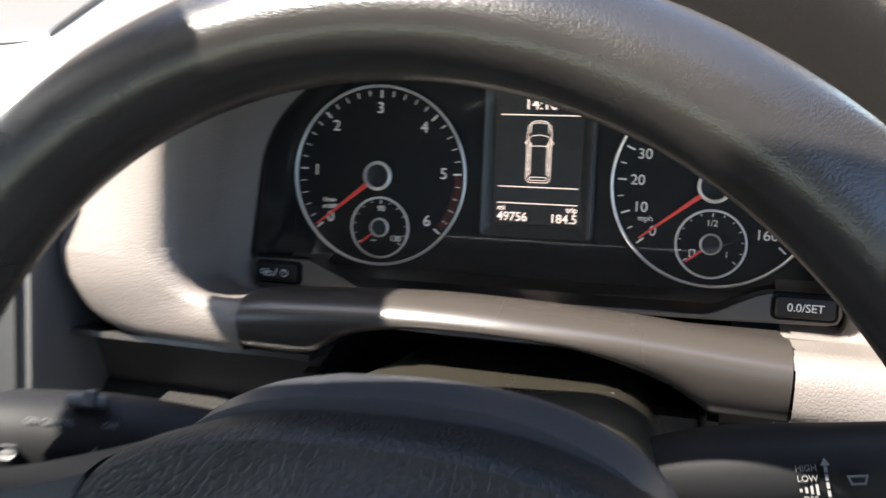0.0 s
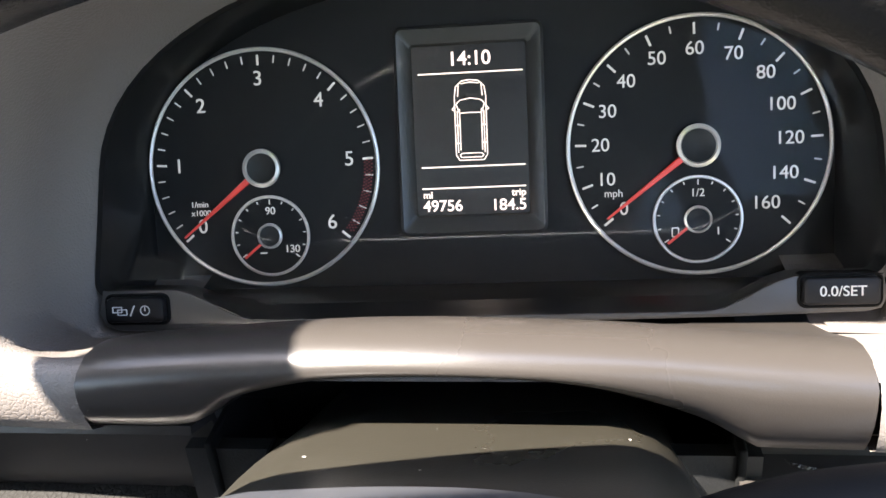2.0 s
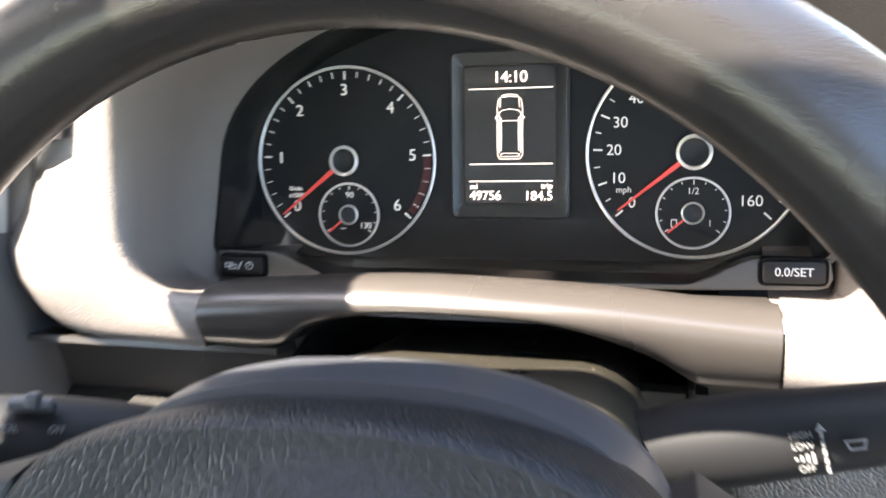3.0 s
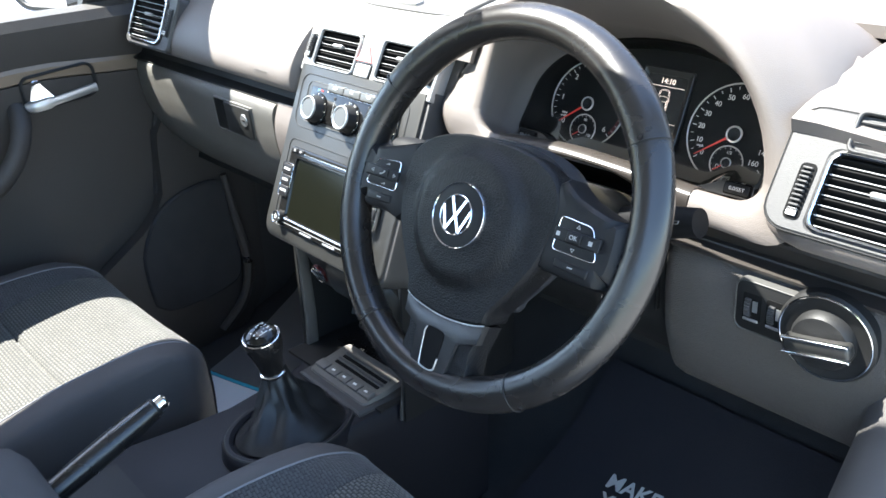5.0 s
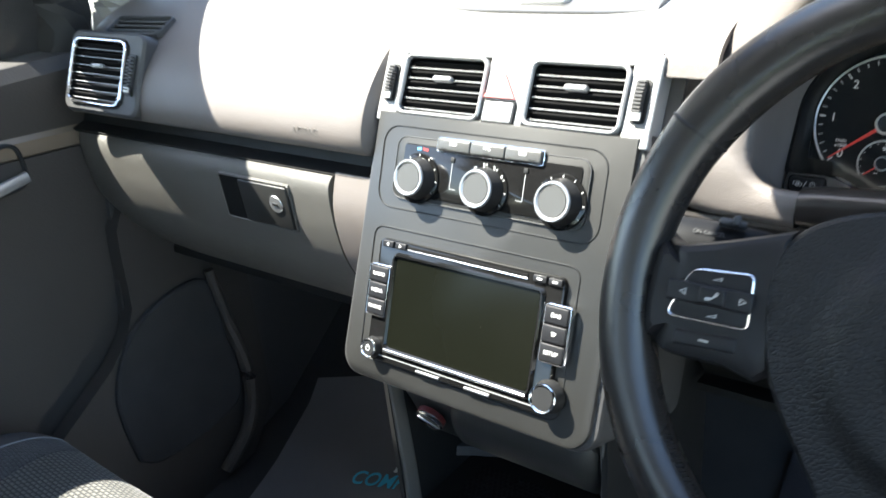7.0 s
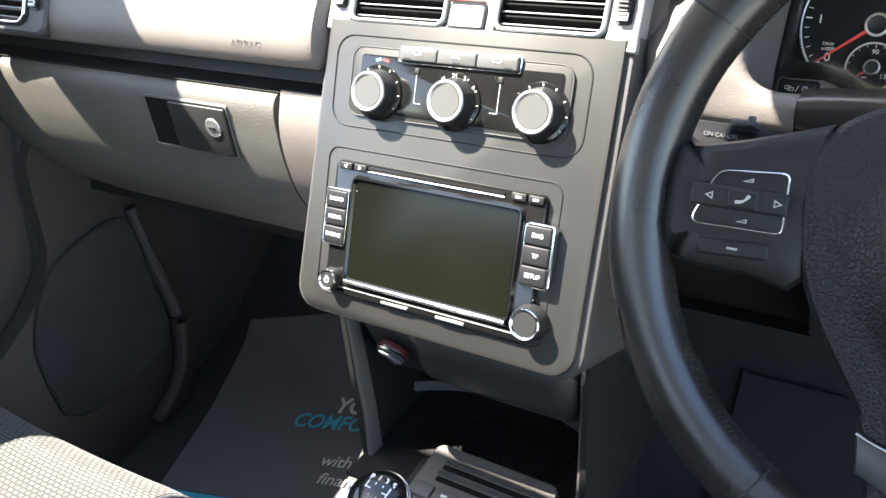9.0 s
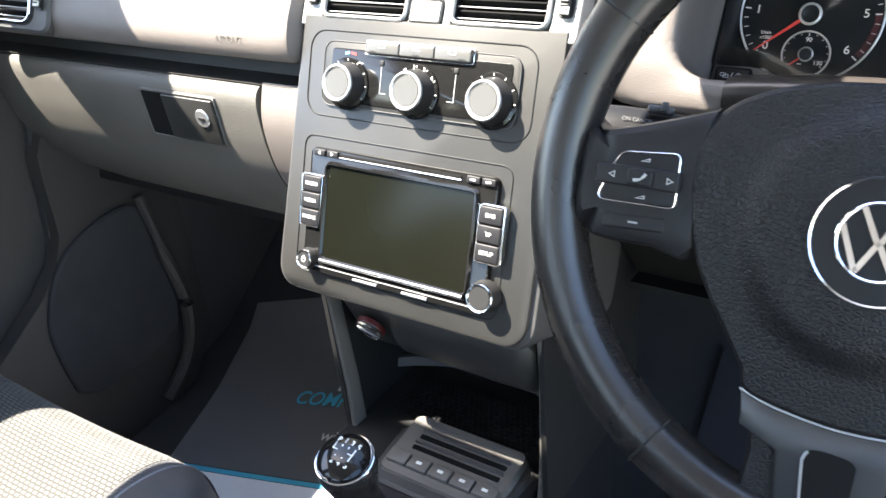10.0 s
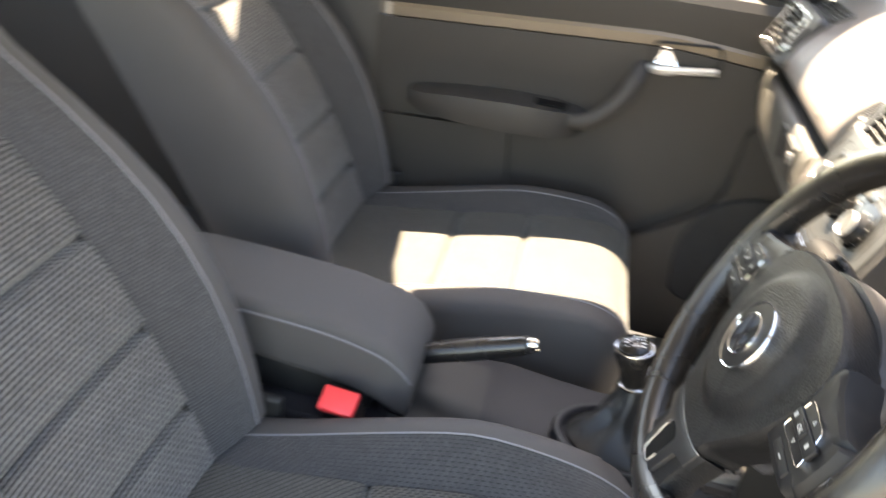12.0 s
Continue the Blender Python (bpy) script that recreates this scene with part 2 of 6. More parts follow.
def rrect(w, h, r, seg=4, cx=0.0, cy=0.0):
    r = min(r, w / 2 - 1e-5, h / 2 - 1e-5)
    pts = []
    for k, (sx, sy) in enumerate(((1, 1), (-1, 1), (-1, -1), (1, -1))):
        for i in range(seg + 1):
            a = radians(90 * k + 90 * i / seg)
            pts.append((cx + sx * (w / 2 - r) + r * math.cos(a), cy + sy * (h / 2 - r) + r * math.sin(a)))
    return pts


def shift_in(pts, d):
    """The outline moved inwards by d (counter-clockwise outlines)."""
    out, n = [], len(pts)
    for i in range(n):
        a, b, c = Vector(pts[i - 1]), Vector(pts[i]), Vector(pts[(i + 1) % n])
        e1, e2 = (b - a), (c - b)
        n1, n2 = Vector((-e1.y, e1.x)), Vector((-e2.y, e2.x))
        if n1.length:
            n1.normalize()
        if n2.length:
            n2.normalize()
        s = n1 + n2
        s = s / max(s.dot(s) / 2, 0.35) if s.length else n1
        out.append((b.x + s.x * d, b.y + s.y * d))
    return out


def stack(levels, cap0=True, cap1=True, bm=None):
    """Joins outlines of equal length, each a list of 3D points, into one skin."""
    bm = bm or bmesh.new()
    rows = [[bm.verts.new(p) for p in lev] for lev in levels]
    for a, b in zip(rows, rows[1:]):
        for i in range(len(a)):
            j = (i + 1) % len(a)
            bm.faces.new((a[i], a[j], b[j], b[i]))
    if cap0:
        bm.faces.new(rows[0][::-1])
    if cap1:
        bm.faces.new(rows[-1])
    return bm


def prism(pts, z0, z1, bevel=0.0, bm=None):
    """An outline raised from z0 to z1 with a rounded top edge."""
    flat = lambda q, z: [(x, y, z) for x, y in q]
    if bevel:
        lv = [flat(pts, z0), flat(pts, z1 - bevel), flat(shift_in(pts, bevel * 0.3), z1 - bevel * 0.3), flat(shift_in(pts, bevel), z1)]
    else:
        lv = [flat(pts, z0), flat(pts, z1)]
    return stack(lv, bm=bm)


def frame_ring(outer, inner, z0, z1, bevel=0.0, bm=None):
    """A raised border between two outlines of equal length."""
    bm = bm or bmesh.new()
    flat = lambda q, z: [(x, y, z) for x, y in q]
    b = bevel
    lv = [flat(outer, z0), flat(outer, z1 - b), flat(shift_in(outer, b), z1), flat(shift_in(inner, -b), z1), flat(inner, z1 - b), flat(inner, z0)]
    return stack(lv, False, False, bm)


def lathe(profile, seg=40, cx=0.0, cy=0.0, bm=None, caps=True):
    """Turns (radius, z) pairs round the local z axis."""
    return stack([[(cx + r * math.cos(2 * math.pi * i / seg), cy + r * math.sin(2 * math.pi * i / seg), z) for i in range(seg)] for r, z in profile], caps, caps, bm)


def torus(R, r, seg=64, ring=10, cx=0.0, cy=0.0, cz=0.0, bm=None):
    bm = bm or bmesh.new()
    rows = []
    for i in range(seg):
        a = 2 * math.pi * i / seg
        rows.append([bm.verts.new((cx + (R + r * math.cos(2 * math.pi * k / ring)) * math.cos(a), cy + (R + r * math.cos(2 * math.pi * k / ring)) * math.sin(a), cz + r * math.sin(2 * math.pi * k / ring))) for k in range(ring)])
    for i in range(seg):
        p, q = rows[i], rows[(i + 1) % seg]
        for k in range(ring):
            l = (k + 1) % ring
            bm.faces.new((p[k], q[k], q[l], p[l]))
    return bm


def rbox(w, d, h, r, c=(0, 0, 0), seg=3, bm=None):
    """A box with rounded edges, sizes along x, y, z, centred on c."""
    own = bmesh.new()
    bmesh.ops.create_cube(own, size=1.0, matrix=Matrix.Translation(c) @ Matrix.Diagonal((w, d, h, 1)))
    if r:
        bmesh.ops.bevel(own, geom=own.edges[:], offset=r, segments=seg, affect="EDGES", profile=0.5)
    if bm is None:
        return own
    me = bpy.data.meshes.new("tmp")
    own.to_mesh(me)
    own.free()
    bm.from_mesh(me)
    bpy.data.meshes.remove(me)
    return bm


def bar(a, b, w, h, bm=None):
    """A thin bar on the local xy plane from a to b, raised a little."""
    a, b = Vector(a), Vector(b)
    d = (b - a).normalized()
    s = Vector((-d.y, d.x, 0)) * w / 2
    s2 = Vector((s.x, s.y, 0))
    z = Vector((0, 0, h))
    return stack([[a + s2, a - s2, b - s2, b + s2], [a + s2 + z, a - s2 + z, b - s2 + z, b + s2 + z]], bm=bm)


def tube(path, radius, seg=12, bm=None, flat=1.0, up=(0, 0, 1)):
    """A round or flattened tube along points; radius is a number or one for each point."""
    path = [Vector(p) for p in path]
    rad = radius if isinstance(radius, (list, tuple)) else [radius] * len(path)
    lv = []
    for i, p in enumerate(path):
        d = (path[min(i + 1, len(path) - 1)] - path[max(i - 1, 0)]).normalized()
        s = d.cross(Vector(up))
        s = s.normalized() if s.length > 1e-4 else d.orthogonal().normalized()
        u = s.cross(d).normalized()
        lv.append([p + rad[i] * (math.cos(2 * math.pi * k / seg) * s + flat * math.sin(2 * math.pi * k / seg) * u) for k in range(seg)])
    return stack(lv, bm=bm)


def curve(pts, n=8):
    """A smooth line through points (Catmull-Rom)."""
    pts = [Vector(p) for p in pts]
    out = []
    for i in range(len(pts) - 1):
        p0, p1, p2, p3 = pts[max(i - 1, 0)], pts[i], pts[i + 1], pts[min(i + 2, len(pts) - 1)]
        for k in range(n):
            t = k / n
            out.append(0.5 * (2 * p1 + (p2 - p0) * t + (2 * p0 - 5 * p1 + 4 * p2 - p3) * t * t + (3 * p1 - p0 - 3 * p2 + p3) * t ** 3))
    return out + [pts[-1]]


def sheet(rows, thick=0.0, bm=None, uv=False):
    """A grid of points as a skin; thick gives it a back side away from its normal."""
    bm = bm or bmesh.new()
    g = [[bm.verts.new(p) for p in r] for r in rows]
    faces = [bm.faces.new((g[i][j], g[i + 1][j], g[i + 1][j + 1], g[i][j + 1])) for i in range(len(g) - 1) for j in range(len(g[0]) - 1)]
    if uv:
        lay = bm.loops.layers.uv.new("UVMap")
        us, vs = [0.0], [0.0]
        mi, mj = len(rows) // 2, len(rows[0]) // 2
        for i in range(1, len(rows)):
            us.append(us[-1] + (Vector(rows[i][mj]) - Vector(rows[i - 1][mj])).length)
        for j in range(1, len(rows[0])):
            vs.append(vs[-1] + (Vector(rows[mi][j]) - Vector(rows[mi][j - 1])).length)
        at = {v: (us[i], vs[j]) for i, r in enumerate(g) for j, v in enumerate(r)}
        for f in faces:
            for lo in f.loops:
                lo[lay].uv = at[lo.vert]
    if thick:
        bmesh.ops.recalc_face_normals(bm, faces=bm.faces)
        bmesh.ops.solidify(bm, geom=bm.faces[:], thickness=thick)
    return bm


def text(string, size, parent, material, x=0.0, y=0.0, z=0.0, name="lettering", align="CENTER", turn=0.0, m=None, depth=0.0002, slant=0.0, bold=0.0, wide=1.0):
    """Raised lettering in the local xy plane."""
    cu = bpy.data.curves.new(name, "FONT")
    cu.body, cu.size, cu.align_x, cu.align_y, cu.extrude, cu.shear, cu.offset = string, size, align, "CENTER", depth, slant, bold
    tmp = new("tmp", cu)
    bpy.context.view_layer.update()
    me = bpy.data.meshes.new_from_object(tmp.evaluated_get(bpy.context.evaluated_depsgraph_get()))
    bpy.data.objects.remove(tmp)
    me.name = name
    me.transform((m or Matrix()) @ pose(x, y, z, 0, 0, turn) @ Matrix.Diagonal((wide, 1, 1, 1)))
    me.materials.clear()
    me.materials.append(material)
    ob = new(name, me)
    ob.parent = parent
    return ob


def facing(x, y, z, lean):
    """A frame whose local x is right, y up the face and z out towards the seats; the face leans forwards at its top by lean degrees."""
    return pose(x, y, z, 90 - lean)


# ---- car shell and surroundings ----
def slab(pts, thick, axis=(0, 0, 1)):
    a = Vector(axis) * thick
    return stack([[Vector(p) for p in pts], [Vector(p) + a for p in pts]])


ground = structure("ground", sheet([[(-400, -400, -0.36), (-400, 400, -0.36)], [(400, -400, -0.36), (400, 400, -0.36)]]), ASPHALT, "pale sunlit asphalt of a car park", "ground")
rows = []
for i in range(41):
    x = -60 + 3 * i
    rows.append([(x, -12.5 + 0.5 * math.sin(i * 1.3), -0.355), (x, -12.8, -0.25), (x, -20, -0.15), (x, -40, 0.1), (x, -60, 0.1)])
structure("ground_grass", sheet(rows), GRASS, "mown grass verge beyond the car park", "grass")


def leaf_crown(bm, c, r, n, rng):
    for _ in range(n):
        d = Vector((rng.gauss(0, 1), rng.gauss(0, 1), rng.gauss(0, 0.8)))
        p = Vector(c) + d.normalized() * r * rng.uniform(0.45, 1.0) * (1 + 0.25 * math.sin(5 * d.x))
        u = Vector((rng.gauss(0, 1), rng.gauss(0, 1), rng.gauss(0, 1))).normalized()
        v = u.orthogonal().normalized()
        s = rng.uniform(0.12, 0.28)
        bm.faces.new([bm.verts.new(p + s * q) for q in (u, v * 0.5, -u, -v * 0.5)])


rng = random.Random(4)
for k in range(9):
    x = -24 + 4.6 * k + rng.uniform(-1, 1)
    y = -24 + rng.uniform(-2, 2)
    tree = thing("tree", Matrix.Translation((x, y, -0.1)), "leafy green tree standing on the grass verge", "tree", "trees on the verge")
    h = rng.uniform(4.5, 6.5)
    limbs = tube(curve([(0, 0, -0.1), (0.1, 0.05, h * 0.3), (-0.05, 0.1, h * 0.75)]), [0.18 - 0.005 * i for i in range(17)], 8)
    for a in range(5):
        b = Vector((math.cos(a * 1.3), math.sin(a * 1.3), 0))
        tube([(0.05, 0.08, h * 0.4), Vector((0, 0, h * 0.6)) + b * 0.6, Vector((0, 0, h * 0.72)) + b * 1.3], [0.07, 0.05, 0.02], 6, limbs)
    part("trunk", limbs, BARK, tree)
    crown = bmesh.new()
    for a in range(8):
        leaf_crown(crown, (rng.uniform(-1.4, 1.4), rng.uniform(-1.2, 1.2), h * rng.uniform(0.4, 0.95)), rng.uniform(0.8, 1.4), 170, rng)
    part("crown", crown, LEAF, tree)

# floor pan with a rising toe board, roof, pillars, sills
prof = [(-1.6, 0.10), (-0.75, 0.04), (-0.5, 0.0), (0.05, 0.01), (0.30, 0.045), (0.42, 0.085), (0.62, 0.24), (0.80, 0.48), (0.86, 0.76)]
structure("floor", sheet([[(x, y, z) for y, z in prof] for x in (-0.74, -0.3, 0.3, 0.76)]), CARPET, "black carpeted car floor with a rising toe board", "floor")
structure("wall_rear", sheet([[(-0.8, -1.6, 0.0), (-0.8, -1.75, 0.7)], [(0.8, -1.6, 0.0), (0.8, -1.75, 0.7)]], 0.03), HARD, "dark trim closing the rear of the cabin", "wall")

# front edge of the unseen roof, drawn forwards over the driver to cast visor shade
EDGE_X = (-0.60, -0.20, -0.07, -0.04, 0.10, 0.15, 0.50, 0.62)
EDGE_Y = (-0.115, -0.145, -0.145, -0.067, -0.067, -0.048, -0.035, -0.035)
roof_rows = []
for i in range(33):
    x = -0.60 + 1.22 * i / 32
    bow = 0.05 * (1 - ((x - 0.01) / 0.61) ** 2)
    yf = float(np.interp(x, EDGE_X, EDGE_Y))
    roof_rows.append([(x, -1.75, 1.13 + bow), (x, -1.2, 1.19 + bow), (x, -0.5, 1.20 + bow), (x, -0.26, 1.165 + bow), (x, yf, 1.135 + bow)])
structure("ceiling", sheet(roof_rows, 0.035), HEADLINER, "pale grey headliner under the car roof", "ceiling")


def pillar(name, pts, r, material, label, flat=0.6):
    return structure(name, tube(curve(pts, 6), r, 10, flat=flat), material, label, "pillar")


pillar("wall_pillar_windscreen_left", [(-0.66, 0.62, 0.72), (-0.645, 0.46, 0.80), (-0.61, 0.25, 0.945), (-0.59, 0.05, 1.065), (-0.575, -0.15, 1.14)], 0.050, PILLAR, "pale grey trimmed windscreen pillar")
pillar("wall_pillar_windscreen_right", [(0.70, 0.62, 0.72), (0.685, 0.46, 0.80), (0.66, 0.25, 0.93), (0.64, 0.05, 1.03), (0.61, -0.18, 1.12)], 0.045, PILLAR, "pale grey trimmed windscreen pillar")
pillar("wall_pillar_quarter_left", [(-0.665, 0.278, 0.735), (-0.652, 0.272, 0.84), (-0.615, 0.13, 0.985), (-0.592, 0.02, 1.055), (-0.58, -0.13, 1.12)], 0.034, PILLAR, "pale grey quarter-window pillar", flat=1.0)
structure("wall_pillar_middle_left", stack([[(x + dx, y + dy, z) for dx, dy in rrect(0.06, 0.24, 0.03, 4)] for x, y, z in ((-0.70, -0.65, 0.0), (-0.69, -0.65, 0.62), (-0.645, -0.73, 0.95), (-0.59, -0.76, 1.2))]), HARD, "dark trimmed middle pillar", "pillar")
pillar("wall_pillar_middle_right", [(0.73, -0.62, 0.0), (0.72, -0.62, 0.6), (0.67, -0.66, 0.95), (0.60, -0.68, 1.2)], 0.055, HARD, "dark trimmed middle pillar")
structure("wall_roof_rail_left", tube([(-0.58, -0.16, 1.165), (-0.595, -0.6, 1.19), (-0.595, -1.75, 1.13)], 0.04, 8), HEADLINER, "pale roof rail over the side windows", "rail")
structure("wall_roof_rail_right", tube([(0.61, -0.16, 1.165), (0.615, -0.6, 1.19), (0.615, -1.75, 1.13)], 0.04, 8), HEADLINER, "pale roof rail over the side windows", "rail")
structure("wall_rear_left", slab([(-0.70, -0.62, 0.0), (-0.70, -1.7, 0.0), (-0.66, -1.7, 0.70), (-0.66, -0.62, 0.68)], 0.04, (-1, 0, 0)), DOOR, "dark rear door trim", "door")
structure("wall_rear_right", slab([(0.72, -0.68, 0.0), (0.72, -1.7, 0.0), (0.69, -1.7, 0.70), (0.69, -0.68, 0.68)], 0.04, (1, 0, 0)), DOOR, "dark rear door trim", "door")
structure("sill_right", tube(curve([(0.705, 0.33, 0.76), (0.70, 0.26, 0.62), (0.695, 0.15, 0.44), (0.69, 0.02, 0.22), (0.69, -0.15, 0.07), (0.70, -0.55, 0.03)], 6), 0.045, 12), SEATSIDE, "grey sill and hinge-pillar trim of the open doorway", "sill")
structure("sill_left", tube(curve([(-0.662, 0.05, 0.10), (-0.660, -0.02, 0.095), (-0.658, -0.10, 0.085), (-0.658, -0.28, 0.07), (-0.66, -0.55, 0.05)], 6), 0.036, 12), HARD, "dark sill trim by the passenger footwell", "sill")
kick = [(0.200, 0.535), (0.180, 0.500), (0.176, 0.460), (0.1745, 0.415), (0.172, 0.385), (0.155, 0.350), (0.122, 0.316), (0.075, 0.285), (0.02, 0.250), (-0.02, 0.20), (-0.04, 0.04), (0.30, 0.03), (0.37, 0.12), (0.37, 0.535)]
structure("wall_kick_trim", slab([(-0.652, y, z) for y, z in kick], 0.027, (1, 0, 0)), DOOR, "grey kick trim between door and passenger footwell", "panel")
well = [(v.y, v.z) for v in curve([(0, 0.119, 0.167), (0, 0.112, 0.225), (0, 0.116, 0.285), (0, 0.157, 0.354), (0, 0.225, 0.384), (0, 0.292, 0.379), (0, 0.309, 0.30), (0, 0.312, 0.18), (0, 0.265, 0.147), (0, 0.16, 0.14), (0, 0.121, 0.160)], 4)]
structure("wall_carpet_side", stack([[(-0.626, y, z) for y, z in well], [(-0.619, y, z) for y, z in well], [(-0.616, 0.21 + (y - 0.21) * 0.97, 0.26 + (z - 0.26) * 0.97) for y, z in well]]), CARPET, "black carpet panel on the footwell side", "panel")
structure("wall_footwell_fin", tube(curve([(-0.612, 0.296, 0.395), (-0.604, 0.306, 0.30), (-0.602, 0.319, 0.20), (-0.604, 0.300, 0.12), (-0.615, 0.25, 0.06)], 6), [0.008] * 6 + [0.011] * 19, 10), DOOR, "dark rib along the footwell side", "panel")
structure("wall_kick_left", slab([(-0.655, 0.12, 0.0), (-0.64, 0.85, 0.0), (-0.62, 0.85, 0.62), (-0.64, 0.20, 0.62)], 0.03, (-1, 0, 0)), HARD, "dark kick panel beside the passenger footwell", "panel")
structure("wall_kick_right", slab([(0.70, 0.20, 0.0), (0.70, 0.85, 0.0), (0.68, 0.85, 0.62), (0.69, 0.28, 0.62)], 0.03, (1, 0, 0)), HARD, "dark kick panel beside the driver footwell", "panel")

glass = structure("window_windscreen", sheet([[(x * (1 - 0.12 * s), 0.86 - 1.05 * s, 0.775 + 0.385 * s) for s in (0, 0.5, 1)] for x in (-0.66, -0.3, 0.3, 0.68)]), WINDOW, "clear raked windscreen", "window")
glass.visible_shadow = False
mirror = thing("rear_view_mirror", Matrix.Translation((0.088, 0.064, 1.045)), "black rear-view mirror on the windscreen", "mirror")
part("base", rbox(0.085, 0.05, 0.035, 0.012, (-0.02, 0.0, 0.015)), DARK, mirror)
part("stem", tube([(-0.02, 0.0, 0.01), (0.0, -0.03, -0.01), (0.01, -0.05, -0.02)], 0.009, 10), DARK, mirror)
part("housing", stack([[(x, -0.052 + 0.0 * v, v) for x, v in rrect(0.15, 0.05, 0.022, 5)], [(x, -0.070, v) for x, v in rrect(0.16, 0.056, 0.024, 5)], [(x, -0.074, v) for x, v in rrect(0.15, 0.048, 0.021, 5)]]), DARK, mirror, m=pose(0.02, 0, -0.02, 0, 0, 14))
part("glass", stack([[(x, -0.0745, v) for x, v in rrect(0.146, 0.044, 0.019, 5)], [(x, -0.0755, v) for x, v in rrect(0.146, 0.044, 0.019, 5)]]), MIRROR, mirror, m=pose(0.02, 0, -0.02, 0, 0, 14))
bonnet = thing("bonnet", None, "dark painted bonnet beyond the windscreen", "bonnet")
part("panel", sheet([[(x, y, z - 0.05 * (x / 0.8) ** 2) for y, z in ((0.86, 0.74), (1.1, 0.72), (1.5, 0.66), (1.8, 0.55), (1.85, 0.3))] for x in (-0.8, -0.5, 0.0, 0.5, 0.8)], 0.01), PAINT, bonnet)


# ---- passenger door ----
def front_door():
    d = thing("door_1", None, "closed passenger door with dark trim and champagne strip", "car door", kind="structure")

    def belt(y):
        return 0.742 + 0.02 * (y - 0.2) - 0.10 * max(0, -y - 0.05) ** 1.2

    top = []
    for i in range(15):
        y = -0.54 + 0.80 * i / 14
        zb = belt(y)
        zs = 0.654 - 0.075 * max(0.0, (0.0 - y)) - 0.06 * max(0, y)
        top.append([(-0.72, y, zb - 0.012), (-0.665, y, zb), (-0.638, y, zb - 0.006), (-0.628, y, zb - 0.022), (-0.632, y, (zb + zs) / 2), (-0.646, y, zs + 0.002)])
    part("upper_trim", sheet(top, 0.012), DOOR, d, "dark soft upper door trim")
    strip = []
    for i in range(15):
        y = -0.52 + 0.76 * i / 14
        zs = 0.654 - 0.075 * max(0.0, (0.0 - y)) - 0.06 * max(0, y)
        strip.append([(-0.650, y, zs + 0.003), (-0.645, y, zs - 0.004), (-0.646, y, zs - 0.018), (-0.652, y, zs - 0.0225)])
    part("strip", sheet(strip, 0.004), STRIP, d, "champagne metallic trim strip")
    low = []
    for i in range(17):
        y = -0.54 + 0.80 * i / 16
        zs = 0.632 - 0.075 * max(0.0, (0.0 - y)) - 0.06 * max(0, y)
        row = []
        for k in range(14):
            z = zs - (zs - 0.06) * k / 13
            e = ((y - 0.02) / 0.155) ** 2 + ((z - 0.395) / 0.172) ** 2
            x = -0.652 - 0.015 * min(1, k / 3) - 0.005 * max(0.0, min(1.0, (1.25 - e) * 2.0)) + 0.02 * max(0, (k - 9) / 4)
            row.append((x, y, z))
        low.append(row)
    part("lower_panel", sheet(low, 0.012), DOOR, d, "dark grained lower door panel with speaker bulge")
    # armrest with the pull grip rising to the front
    arm = []
    for y, z, w, h in ((-0.46, 0.465, 0.060, 0.012), (-0.43, 0.465, 0.085, 0.020), (-0.36, 0.470, 0.098, 0.026), (-0.26, 0.474, 0.102, 0.030), (-0.18, 0.475, 0.094, 0.028), (-0.135, 0.474, 0.070, 0.022), (-0.115, 0.472, 0.040, 0.014)):
        arm.append([(-0.672 + w * (0.5 + 0.5 * max(-1, min(1, 1.35 * math.cos(a)))), y, z - 0.01 + h * max(-1, min(1, 1.35 * math.sin(a)))) for a in [2 * math.pi * k / 16 for k in range(16)]])
    part("armrest", stack(arm), DOOR, d, "padded dark door armrest")
    part("armrest_slot", rbox(0.030, 0.060, 0.004, 0.001, (-0.612, -0.188, 0.4950)), VOID, d)
    grip = curve([(-0.612, -0.165, 0.470), (-0.600, -0.135, 0.474), (-0.600, -0.105, 0.488), (-0.606, -0.070, 0.524), (-0.620, -0.050, 0.562), (-0.650, -0.040, 0.592)], 6)
    part("upper_groove", tube(curve([(-0.664, -0.43, 0.475), (-0.663, -0.424, 0.525), (-0.661, -0.400, 0.546), (-0.661, -0.24, 0.556), (-0.660, -0.068, 0.569)], 6), 0.0022, 6), VOID, d)
    part("pull_grip", tube(grip, 0.017, 12, flat=0.75, up=(1, 0, 0)), DOOR, d, "dark pull grip")
    part("panel_groove", tube(curve([(-0.668, -0.050, 0.578), (-0.669, -0.033, 0.576), (-0.6695, 0.012, 0.568), (-0.6695, 0.054, 0.556), (-0.6700, 0.102, 0.514), (-0.6700, 0.146, 0.460), (-0.6700, 0.167, 0.423), (-0.6700, 0.178, 0.386)], 5), 0.0024, 6), VOID, d)
    pocket = [(-0.640, -0.52, 0.40), (-0.640, -0.26, 0.415), (-0.640, -0.245, 0.30), (-0.640, -0.23, 0.10), (-0.640, -0.52, 0.10)]
    part("map_pocket", slab(pocket, 0.03, (-1, 0, 0)), DOOR, d, "dark map pocket")
    # handle dish, lever
    hm = Matrix.Translation((-0.644, 0.032, 0.616)) @ Matrix.Rotation(radians(90), 4, "Z") @ Matrix.Rotation(radians(90), 4, "X") @ pose(0, 0, 0, 0, 0, 5)
    rim = rrect(0.128, 0.060, 0.018, 5)
